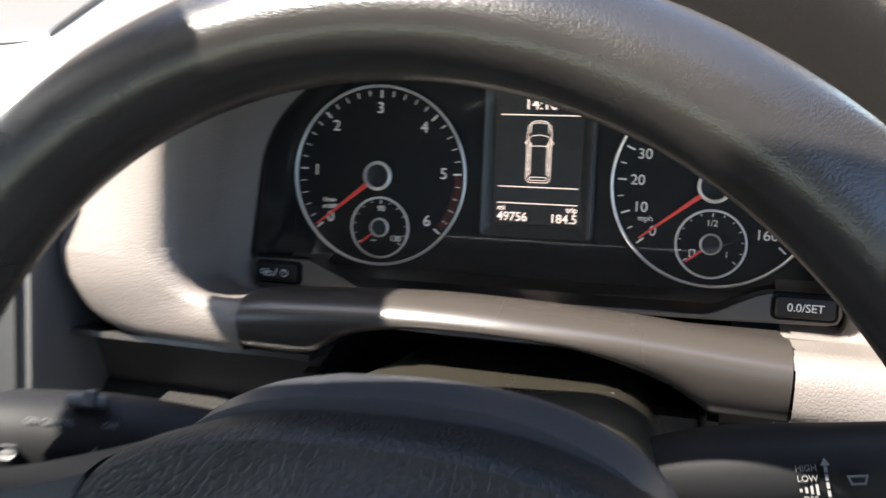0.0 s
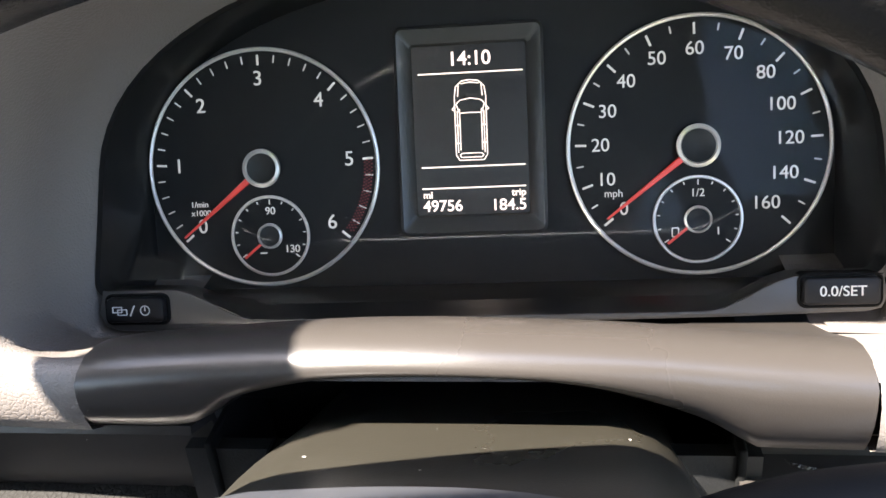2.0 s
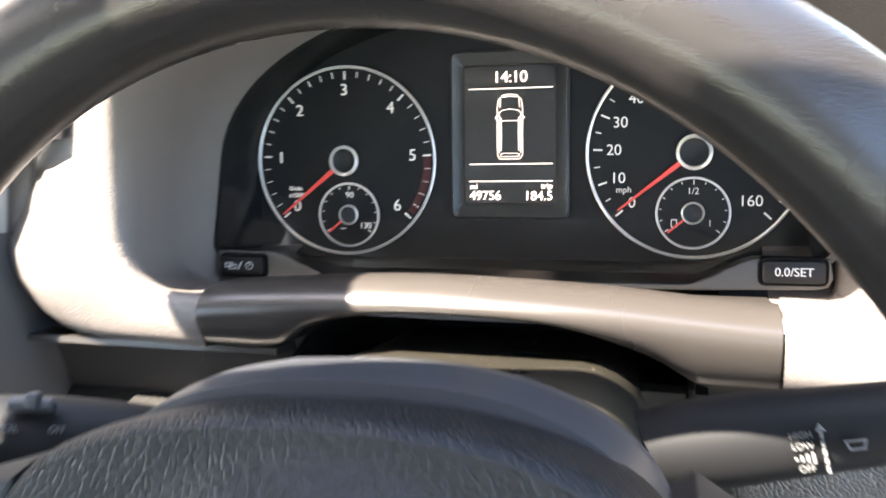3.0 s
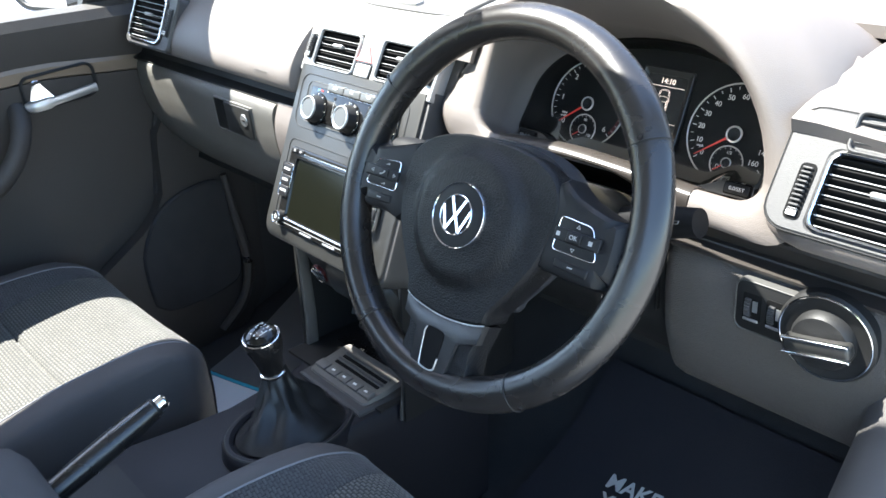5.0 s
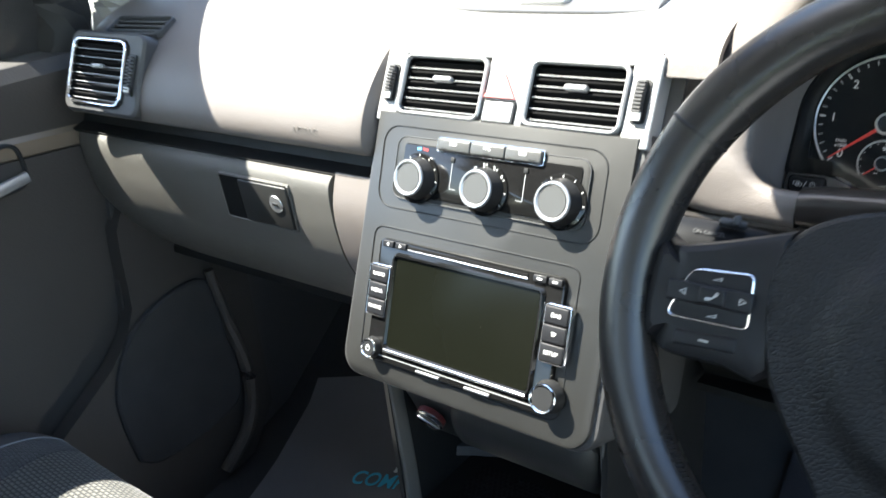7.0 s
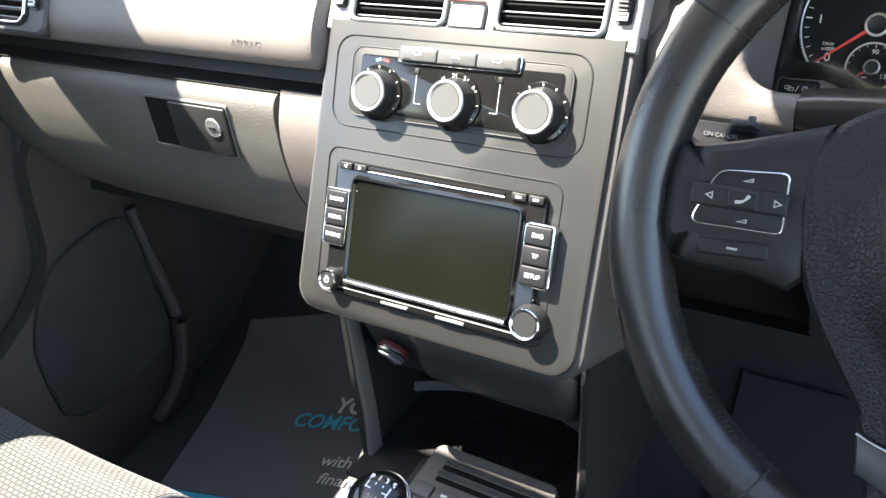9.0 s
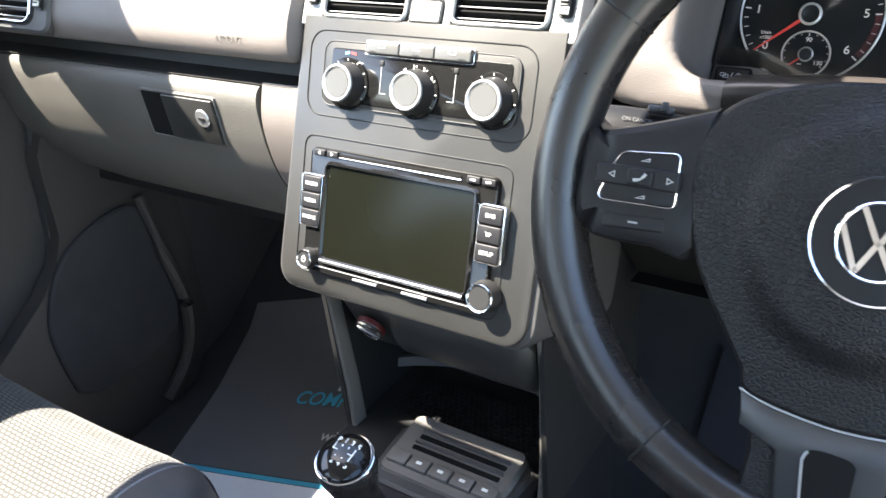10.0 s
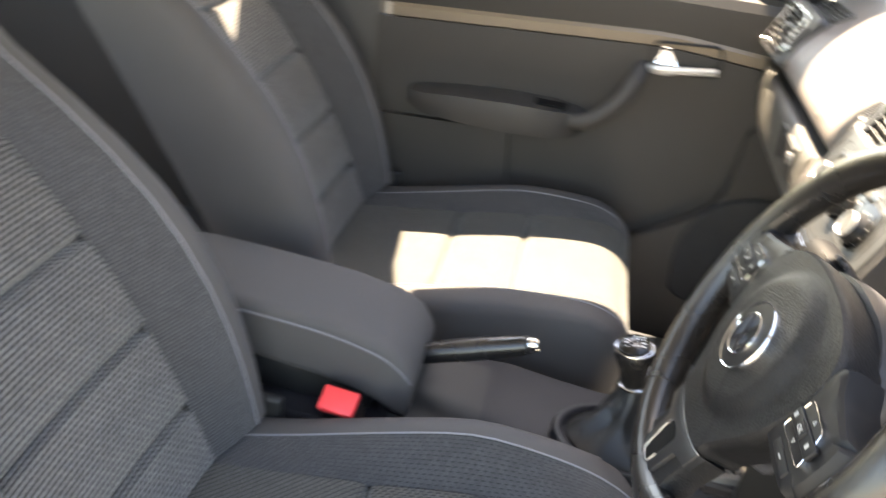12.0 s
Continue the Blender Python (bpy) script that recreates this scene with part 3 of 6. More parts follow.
    part("handle_surround", frame_ring(rim, shift_in(rim, 0.005), -0.012, 0.008, 0.002), DARK, d, m=hm)
    part("handle_dish", prism(shift_in(rim, 0.004), -0.016, -0.002), VOID, d, m=hm)
    lever = curve([(-0.056, -0.016, 0.004), (-0.050, -0.020, 0.014), (0.0, -0.017, 0.018), (0.056, -0.014, 0.016)], 6)
    part("handle", tube(lever, [0.010] * 10 + [0.0075] * (len(lever) - 10), 10, flat=0.7, up=(0, 0, 1)), SILVER, d, "silver pull handle", m=hm)
    part("handle_wing", stack([[(-0.062, -0.025, -0.002), (-0.008, -0.020, -0.002), (-0.030, 0.022, -0.002), (-0.040, 0.024, -0.002)], [(-0.060, -0.024, 0.010), (-0.012, -0.018, 0.013), (-0.032, 0.016, 0.003), (-0.040, 0.020, 0.002)]]), CHROME, d, m=hm)
    pane = part("pane", sheet([[(-0.665 + 0.0 * s, -0.55 + 0.75 * u, 0.735 + 0.40 * s * (1 - 0.75 * u ** 3)) for s in (0, 1)] for u in [k / 10 for k in range(11)]], 0.0), WINDOW, d)
    for v in pane.data.vertices:
        v.co.x += 0.085 * (v.co.z - 0.735) / 0.4
    pane.visible_shadow = False
    frame = curve([(-0.678, 0.200, 0.735), (-0.664, 0.198, 0.84), (-0.628, 0.090, 0.955), (-0.612, 0.0, 1.0), (-0.597, -0.15, 1.07), (-0.59, -0.35, 1.12), (-0.585, -0.6, 1.13)], 6)
    part("window_frame", tube(frame, 0.040, 10), DARK, d, "black window frame")
    part("mirror_triangle", slab([(-0.668, 0.105, 0.735), (-0.660, 0.245, 0.735), (-0.640, 0.185, 0.85), (-0.648, 0.150, 0.88)], 0.02, (-1, 0, 0)), DARK, d, "black mirror triangle")
    return d


front_door()


def wing_mirror():
    w = thing("wing_mirror", None, "dark wing mirror with glass showing grass and trees", "wing mirror")
    c = Vector((-0.868, 0.128, 0.775))
    # glass normal halfway between the view and the scene behind
    n = Vector((0.40, -0.914, 0.03)).normalized()
    right = Vector((0, 0, 1)).cross(n).normalized()
    up = n.cross(right)
    m = Matrix((right, up, n)).transposed().to_4x4()
    m.translation = c
    out = rrect(0.205, 0.145, 0.055, 6)
    part("housing", stack([[(x, y, 0.002) for x, y in shift_in(out, 0.006)], [(x, y, 0.006) for x, y in out], [(x * 1.04, y * 1.06, -0.02) for x, y in out], [(x * 0.95, y * 0.95, -0.07) for x, y in out], [(x * 0.55, y * 0.6, -0.11) for x, y in out]], False), PAINT, w, "dark painted mirror housing", m=m)
    part("glass", prism(shift_in(out, 0.010), -0.004, 0.0), MIRROR, w, "mirror glass", m=m)
    part("bezel", frame_ring(out, shift_in(out, 0.011), -0.004, 0.005, 0.002), DARK, w, m=m)
    part("arm", tube([c + Vector((0.07, 0.02, -0.05)), (-0.70, 0.20, 0.755), (-0.66, 0.21, 0.77)], [0.03, 0.03, 0.028], 10), DARK, w, "black mirror arm")


wing_mirror()

# ---- dashboard ----
dash = thing("dashboard", None, "dark brown-grey dashboard lit by the sun", "dashboard")
TOP = [(0.84, 0.765), (0.72, 0.778), (0.60, 0.792), (0.48, 0.802), (0.40, 0.803), (0.33, 0.797), (0.27, 0.786)]
PADF = [(0.231, 0.769), (0.198, 0.748), (0.173, 0.722), (0.160, 0.697), (0.158, 0.680), (0.165, 0.669), (0.188, 0.664)]


def smooth_profile(p, n=4):
    return [(v.y, v.z) for v in curve([(0, y, z) for y, z in p], n)]


full = smooth_profile(TOP + PADF)
xs = [-0.655, -0.64, -0.60, -0.5, -0.4, -0.3, -0.2, -0.15, -0.1305, -0.1265, -0.1235, -0.1215]
part("passenger_pad", sheet([[(x, y + 0.02 * max(0, -0.62 - x) / 0.035 + 0.018 * max(0, (x + 0.1305) / 0.009) ** 3, z - 0.01 * max(0, -0.62 - x) / 0.035) for y, z in full] for x in xs], 0.012), SOFT, dash, "soft leather-grained passenger pad")
mid = smooth_profile(TOP + [(0.248, 0.7812), (0.228, 0.7745), (0.2155, 0.7685), (0.2078, 0.7618)])
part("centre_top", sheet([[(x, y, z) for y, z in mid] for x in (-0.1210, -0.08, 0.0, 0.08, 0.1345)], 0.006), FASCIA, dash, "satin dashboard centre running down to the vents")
outer_top = smooth_profile(TOP + [(0.24, 0.780), (0.205, 0.773), (0.18, 0.765)])
back_top = smooth_profile(TOP[:5])
part("driver_top_rear", sheet([[(x, y, z) for y, z in back_top] for x in (0.135, 0.2, 0.3, 0.4, 0.5, 0.5575)], 0.012), SOFT, dash)
part("driver_top_inner", sheet([[(x, y, z) for y, z in smooth_profile([(0.40, 0.803), (0.33, 0.797), (0.27, 0.786), (0.24, 0.780), (0.222, 0.773), (0.211, 0.764), (0.204, 0.748)])] for x in (0.135, 0.155, 0.175)], 0.006), SOFT, dash)
part("driver_top_outer", sheet([[(x, y, z - 0.03 * max(0, (x - 0.6) / 0.1) ** 2) for y, z in outer_top] for x in (0.558, 0.58, 0.64, 0.70)], 0.012), SOFT, dash)
# storage lid on the centre top: proud panel with a rounded front edge and a pull
lid = []
for i in range(13):
    x = -0.098 + 0.205 * i / 12
    lid.append([(x, y, z + 0.0035) for y, z in smooth_profile([(0.62, 0.790), (0.48, 0.802), (0.40, 0.803), (0.33, 0.797), (0.27, 0.786), (0.248 + 0.012 * abs((x - 0.005) / 0.1) ** 4, 0.7805)])])
part("storage_lid", sheet(lid, 0.006), LIDTOP, dash, "storage compartment lid")
part("lid_pull", prism(rrect(0.046, 0.014, 0.004, 3), 0.0, 0.004, 0.0015), VENTGREY, dash, m=pose(0.004, 0.266, 0.7885, 10, 0, 0))
# glove box groove behind the pad's lower edge
part("pad_groove", sheet([[(x, 0.189, 0.668), (x, 0.194, 0.660), (x, 0.190, 0.646), (x, 0.170, 0.640)] for x in (-0.65, -0.4, -0.150, -0.138)], 0.004), DARK, dash)
part("under_tray", sheet([[(x, 0.258, 0.448), (x, 0.36, 0.43), (x, 0.62, 0.42), (x, 0.8, 0.5)] for x in (-0.65, -0.13)], 0.01), DARK, dash)
part("passenger_cheek", sheet([[(x, y, z) for y, z in smooth_profile([(0.170, 0.646), (0.160, 0.615), (0.162, 0.580), (0.172, 0.545), (0.197, 0.505), (0.229, 0.470), (0.257, 0.448)])] for x in (-0.1765, -0.155, -0.128)], 0.01), SOFT, dash)


def vent(name, m, w, h, n, material, wheel=0, label="", frame_mat=None, tab=True, deep=0.026):
    """An air vent: frame, dark box, slats, centre tab and a thumb wheel on one side."""
    v = thing(name, m, label, "air vent", "dashboard air vents")
    o = rrect(w, h, 0.012 if h > 0.06 else 0.008, 4)
    part("frame", frame_ring(o, shift_in(o, 0.0032), -0.012, 0.003, 0.0012), frame_mat or CHROME, v, "silver frame")
    part("backing", prism(shift_in(o, 0.003), -deep - 0.003, -deep), VOID, v)
    part("sleeve", frame_ring(shift_in(o, 0.0025), shift_in(o, 0.0034), -deep - 0.001, -0.001), VOID, v)
    for i in range(n):
        y = -h / 2 + h * (i + 1) / (n + 1)
        sl = rbox(w - 0.007, 0.014, 0.0018, 0.0008, (0, 0, 0), 2)
        part("slat", sl, VOID, v, m=pose(0, y, -0.0095, 62, 0, 0))
        part("slat_edge", rbox(w - 0.007, 0.0011, 0.0014, 0.0004, (0, y - 0.0028, -0.0030), 1), material, v)
    if tab:
        part("tab", rbox(0.020, 0.0052, 0.007, 0.0024, (0, -0.0028 + h / (n + 1) * (0.5 if n % 2 == 0 else 1) - (0 if n % 2 else 0), 0.0)), VENTGREY, v)
    if wheel:
        x = wheel * (w / 2 + 0.011)
        part("wheel_slot", prism(rrect(0.012, h * 0.62, 0.003, 3, x, 0), -0.004, 0.0005), DARK, v)
        wheel_body = part("thumb_wheel", rbox(0.006, h * 0.54, 0.004, 0.001, (x, 0, -0.0005)), HARD, v)
        for k in range(11):
            part("rib", rbox(0.007, 0.0018, 0.006, 0.0005, (x, h * 0.26 * (k - 5) / 5, 0.001 + 0.003 * math.cos((k - 5) / 5 * 1.3)), 1), HARD, wheel_body)
        part("wheel_mark", rbox(0.008, 0.006, 0.002, 0.0008, (x, -h * 0.22, 0.004), 2), WHITE, v)
    return v


# centre vent fascia
FAS = facing(0.0065, 0.1910, 0.7320, 28)
fb = bmesh.new()
for w, h, x, y in ((0.258, 0.0082, 0.002, 0.0299), (0.258, 0.0082, 0.002, -0.0299), (0.0222, 0.056, -0.1159, 0), (0.0400, 0.056, 0.0036, 0), (0.0222, 0.056, 0.1196, 0)):
    rbox(w, h, 0.02, 0.0008, (x, y, -0.010), 1, fb)
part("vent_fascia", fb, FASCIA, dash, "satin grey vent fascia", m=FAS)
part("fascia_cheek", sheet([[(x, 0.238, 0.772), (x, 0.222, 0.745), (x, 0.207, 0.715), (x, 0.195, 0.680)] for x in (0.126, 0.137, 0.147)], 0.004), SOFT, dash)
vent("air_vent", FAS @ pose(-0.0605, -0.001, 0.0006), 0.088, 0.053, 5, VENTGREY, -1, "centre air vent with silver slats", FASCIA)
vent("air_vent", FAS @ pose(0.0660, 0.000, 0.0006), 0.085, 0.053, 5, VENTGREY, 1, "centre air vent with silver slats", FASCIA)
hz = thing("hazard_switch", FAS @ pose(0.0, 0.001, 0.0), "translucent red triangular hazard switch between the vents", "switch")
part("button", prism([(-0.0150, -0.008), (0.0150, -0.008), (0.0015, 0.012), (-0.0015, 0.012)], 0.0, 0.004, 0.001), HAZARD, hz)
lampm = thing("warning_lamp_panel", FAS @ pose(0.001, -0.018, 0.0), "small grey rectangular warning lamp cover", "lamp cover")
part("cover", prism(rrect(0.028, 0.016, 0.002, 3), 0.0, 0.003, 0.001), VENTGREY, lampm)
part("rim", frame_ring(rrect(0.031, 0.019, 0.003, 3), rrect(0.0285, 0.0165, 0.002, 3), 0.0, 0.002, 0.0005), DARK, lampm)

# side vents
vent("air_vent", facing(-0.532, 0.164, 0.722, 24) @ pose(0, 0, 0.006, 0, 6, 0), 0.094, 0.076, 7, VENTGREY, 1, "passenger side air vent with silver frame", deep=0.016)
part("side_vent_plinth", frame_ring(rrect(0.128, 0.094, 0.012, 4, 0.008, 0), rrect(0.093, 0.075, 0.012, 4, 0, 0), -0.03, 0.005, 0.003), HARD, dash, m=facing(-0.532, 0.164, 0.722, 24) @ pose(0, 0, 0, 0, 6, 0))
demist = thing("demister_vent", pose(-0.515, 0.215, 0.766, 26, 0, 4), "dark demister grille on the dashboard top", "air vent")
part("grille_frame", frame_ring(rrect(0.10, 0.034, 0.006, 3), rrect(0.094, 0.028, 0.004, 3), -0.004, 0.003, 0.001), HARD, demist)
part("backing", prism(rrect(0.094, 0.028, 0.004, 3), -0.006, -0.002), VOID, demist)
for k in range(3):
    part("slat", rbox(0.092, 0.003, 0.003, 0.001, (0, -0.008 + 0.008 * k, 0.0), 1), HARD, demist)

# lettering embossed on the pad
text("AIRBAG", 0.0100, dash, MID, m=facing(-0.196, 0.1580, 0.687, 0), name="embossed_lettering", depth=0.0005)


# ---- glove box ----
def glovebox():
    g = thing("glovebox", None, "grained grey glove box with black latch and silver lock", "glove box")
    prof = smooth_profile([(0.178, 0.643), (0.166, 0.640), (0.160, 0.628), (0.160, 0.607), (0.163, 0.580), (0.173, 0.545), (0.198, 0.505), (0.230, 0.470), (0.258, 0.448)])
    part("lid", sheet([[(x, y + 0.012 * max(0, (-0.60 - x) / 0.04), z) for y, z in prof] for x in (-0.645, -0.62, -0.55, -0.45, -0.35, -0.27, -0.215, -0.1805)], 0.01), GLOVE, g, "grained grey lid")
    m = facing(-0.2900, 0.1610, 0.602, -5)
    part("latch_recess", prism(rrect(0.106, 0.048, 0.002, 2), -0.004, 0.0014), VOID, g, "black latch recess", m=m)
    part("latch_frame", frame_ring(rrect(0.111, 0.053, 0.003, 2), rrect(0.1065, 0.0485, 0.002, 2), -0.003, 0.0022, 0.0008), GLOVE, g, m=m)
    part("latch", rbox(0.073, 0.047, 0.006, 0.0012, (0.0160, 0, 0.0010)), SATIN, g, "satin black latch", m=m)
    part("lock", lathe([(0.0095, 0.002), (0.0095, 0.0045), (0.0088, 0.0054), (0.001, 0.0054)], 28, 0.0345, 0.004), SILVER, g, "silver key lock", m=m)
    part("keyhole", rbox(0.008, 0.0026, 0.001, 0.0, (0.0345, 0.004, 0.0058)), DARK, g, m=m)


glovebox()


# ---- centre panel ----
PAN = facing(0.0055, 0.134, 0.6015, 21.2)
panel_out = [(-0.1215, 0.117), (-0.1285, -0.098)] + [(-0.1085 - 0.020 * math.cos(a), -0.100 - 0.022 * math.sin(a)) for a in [math.pi / 2 * k / 6 for k in range(1, 7)]] + [(0.1045 + 0.020 * math.sin(a), -0.100 - 0.022 * math.cos(a)) for a in [math.pi / 2 * k / 6 for k in range(7)]] + [(0.1265, 0.117)]
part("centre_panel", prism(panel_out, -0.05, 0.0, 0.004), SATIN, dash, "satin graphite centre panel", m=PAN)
cheek = [(x * 1.045, -0.004 + (v + 0.004) * 1.02) for x, v in panel_out]
part("centre_surround", prism(cheek, -0.16, -0.004, 0.006), HARD, dash, "leather-grained surround of the centre panel", m=PAN)


def knob(parent, x, y, r, h, ring, face, base=0.0, label="", ridge=True):
    """A turning knob: dished cone, bright ring and face."""
    k = part("knob", lathe([(r * 1.18, base), (r * 1.16, base + 0.002), (r * 1.02, base + h * 0.55), (r, base + h - 0.001), (r * 0.96, base + h)], 40, x, y), DARK, parent, label)
    part("ring", lathe([(r * 1.0, base + h - 0.0018), (r * 1.0, base + h + 0.0006), (r * 0.95, base + h + 0.0014), (r * 0.88, base + h + 0.0013), (r * 0.78, base + h - 0.0002)], 40, x, y, caps=False), ring, k, "bright metal ring")
    part("cap", lathe([(r * 0.79, base + h - 0.001), (r * 0.76, base + h + 0.0004), (r * 0.4, base + h + 0.00042), (0.0005, base + h + 0.00042)], 40, x, y), face, k)
    return k


def climate_unit():
    c = thing("climate_control", PAN, "climate control panel with three silver-ringed knobs", "climate control")
    o = rrect(0.218, 0.072, 0.016, 5, -0.0020, 0.0695)
    part("outer_groove", frame_ring(o, shift_in(o, 0.0011), -0.001, 0.0007, 0.0003), DARK, c)
    i = rrect(0.188, 0.054, 0.010, 5, 0.0005, 0.0700)
    part("plate", prism(i, -0.002, 0.0016, 0.0008), SATIN, c, "satin graphite plate")
    part("plate_edge", frame_ring(i, shift_in(i, 0.0008), 0.0, 0.0022, 0.0003), KNOBFACE, c)
    b = rrect(0.172, 0.044, 0.003, 4, 0.0015, 0.0690)
    part("display_black", prism(b, 0.0, 0.0024, 0.0004), GLOSS, c, "dusty gloss black inlay")
    for k in range(3):
        x = -0.0310 + 0.0335 * k
        key = part("key", rbox(0.0328, 0.0095, 0.007, 0.0012, (x, 0.0935, 0.0028)), KNOBFACE, c, "dark grey push key")
        if k == 1:
            text("A/C", 0.0046, key, WHITE, x, 0.0950, 0.0065)
        else:
            part("key_symbol", frame_ring(rrect(0.007, 0.0030, 0.001, 3, x, 0.0950), rrect(0.0058, 0.0018, 0.0006, 3, x, 0.0950), 0.0062, 0.0067), WHITE, key)
        part("key_light", rbox(0.006, 0.0007, 0.0003, 0.0, (x + 0.009 * (k - 1), 0.0905, 0.0065)), DARK, key)
    part("key_border", frame_ring(rrect(0.1040, 0.0124, 0.002, 3, 0.0025, 0.0932), rrect(0.1018, 0.0102, 0.0015, 3, 0.0025, 0.0932), 0.0, 0.0042, 0.0005), CHROME, c)
    for k, x in enumerate((-0.0655, 0.0035, 0.0733)):
        part("dial_plate", lathe([(0.0215, 0.002), (0.0215, 0.0036), (0.0205, 0.004), (0.001, 0.004)], 44, x, 0.0625), GLOSS, c)
        marks = bmesh.new()
        for j in range(9):
            a = radians(215 - 31 * j)
            p = Vector((x, 0.0625, 0.004)) + Vector((math.cos(a), math.sin(a), 0)) * 0.0188
            q = Vector((x, 0.0625, 0.004)) + Vector((math.cos(a), math.sin(a), 0)) * 0.0206
            bar(p, q, 0.0006, 0.0002, marks)
        part("dial_marks", marks, WHITE, c)
        knob(c, x, 0.0625, 0.0152, 0.0125, SILVER, KNOBFACE, 0.004, "black knob with silver ring")
    for j, s in enumerate("1234"):
        a = radians(128 - 30 * j)
        text(s, 0.0045, c, WHITE, 0.0035 + 0.0190 * math.cos(a), 0.0625 + 0.0190 * math.sin(a), 0.0044)
    part("cold_mark", bar((-0.0705, 0.0870, 0.0025), (-0.0660, 0.0880, 0.0025), 0.0022, 0.0002), BLUEDOT, c)
    part("warm_mark", bar((-0.0645, 0.0880, 0.0025), (-0.0585, 0.0870, 0.0025), 0.0022, 0.0002), REDDIM, c)
    for x, s in ((-0.032, 1), (0.039, -1)):
        part("blank_edge", bar((x, 0.058, 0.0025), (x, 0.079, 0.0025), 0.0007, 0.0002), VENTGREY, c)
        part("blank_foot", bar((x, 0.058, 0.0025), (x - s * -0.006, 0.058, 0.0025), 0.0007, 0.0002), VENTGREY, c)
        part("blank_lamp", rbox(0.004, 0.004, 0.001, 0.0005, (x, 0.082, 0.0028)), DARK, c)


climate_unit()


def radio_unit():
    r = thing("car_radio", PAN, "touch-screen car radio with a dusty dark screen", "car radio")
    o = rrect(0.207, 0.1210, 0.010, 5, -0.0055, -0.0435)
    part("surround_line", frame_ring(o, shift_in(o, 0.0011), -0.001, 0.0008, 0.0003), DARK, r)
    b = rrect(0.186, 0.108, 0.006, 4, -0.0040, -0.0470)
    part("body", prism(b, -0.002, 0.005, 0.0015), GLOSS, r, "gloss black face")
    scr = rrect(0.1440, 0.0790, 0.004, 4, -0.0025, -0.0465)
    part("screen_bezel", frame_ring([(x, y) for x, y in rrect(0.1530, 0.0890, 0.006, 4, -0.0025, -0.0475)], scr, 0.004, 0.0085, 0.003), GLOSS, r, "bevelled gloss bezel")
    part("screen", prism(scr, 0.004, 0.0062), SCREEN, r, "dark dusty screen")
    part("lower_bevel", tube([(-0.0750, -0.0890, 0.0080), (0.0700, -0.0890, 0.0080)], 0.0017, 12), CHROME, r, "bright lower screen edge")
    part("disc_slot", rbox(0.122, 0.0030, 0.001, 0.0004, (-0.005, 0.0028, 0.0052)), VOID, r)
    part("slot_lip", tube([(-0.066, 0.0007, 0.0054), (0.056, 0.0007, 0.0054)], 0.0008, 10), CHROME, r)
    for x, a in ((-0.0857, -1), (-0.0718, 1), (0.0675, 0), (0.0812, 0)):
        k = part("small_key", rbox(0.0120, 0.0056, 0.004, 0.0009, (x, 0.0028, 0.0055)), RUBBER, r)
        if a:
            part("arrow", prism([(x - a * 0.0012, 0.0044), (x - a * 0.0012, 0.0012), (x + a * 0.0014, 0.0028)][::a], 0.0074, 0.0077), WHITE, k)
        else:
            part("symbol", rbox(0.0045, 0.0014, 0.0003, 0.0, (x, 0.0028, 0.0077)), WHITE, k)
    for side, words, x in ((-1, ("RADIO", "MEDIA", "PHONE"), -0.0898), (1, ("DAB", "TP", "SETUP"), 0.0872)):
        top = -0.0390 if side < 0 else -0.0360
        fo = rrect(0.0232, 0.0460, 0.003, 4, x + side * 0.0012, top)
        part("key_frame", frame_ring(fo, [(px - side * 0.001, py) for px, py in shift_in(fo, 0.0014)], 0.003, 0.0085, 0.0006), CHROME, r, "chrome frame round the keys")
        for j, wd in enumerate(words):
            y = top + 0.0145 - 0.0145 * j
            k = part("key", rbox(0.0205, 0.0136, 0.008, 0.0012, (x, y, 0.0055)), RUBBER, r)
            text(wd, 0.0044, k, WHITE, x, y, 0.0097)
    pk = knob(r, -0.0900, -0.0905, 0.0082, 0.0085, CHROME, DARK, 0.003, "power knob with silver ring")
    part("power_ring", torus(0.0022, 0.0003, 20, 6, -0.0900, -0.0905, 0.0122), WHITE, pk)
    part("power_bar", bar((-0.0900, -0.0903, 0.0120), (-0.0900, -0.0872, 0.0120), 0.0005, 0.0004), WHITE, pk)
    knob(r, 0.0884, -0.0845, 0.0115, 0.0110, CHROME, DARK, 0.003, "ribbed tuning knob with silver ring")
    for x in (-0.0270, 0.0238):
        part("face_clip", rbox(0.025, 0.0022, 0.002, 0.0006, (x, -0.0990, 0.0055)), SILVER, r)
    part("lower_line", rbox(0.178, 0.0007, 0.0006, 0.0, (-0.004, -0.0955, 0.0054)), VENTGREY, r)


radio_unit()

# ---- lower console ----
con = thing("centre_console", None, "dark plastic centre console between the seats", "console")
apron = facing(0.012, 0.142, 0.435, -24)
part("apron", prism(rrect(0.208, 0.098, 0.006, 3), -0.02, 0.0, 0.003), SATIN, con, "dark apron below the radio", m=apron)
bulge = smooth_profile([(0.150, 0.478), (0.128, 0.468), (0.122, 0.450), (0.126, 0.430), (0.138, 0.410), (0.156, 0.398), (0.185, 0.396)], 4)
rows = []
for k in range(17):
    u = k / 16
    e = 0.012 * max(0.0, (0.06 - u) / 0.06) ** 2 + 0.012 * max(0.0, (u - 0.94) / 0.06) ** 2
    rows.append([(-0.034 + 0.150 * u, y + e, z + (0.25 * e if z < 0.43 else 0)) for y, z in bulge])
part("apron_pad", sheet(rows, 0.004), SATIN, con, "rounded dark pad below the radio", angle=60)
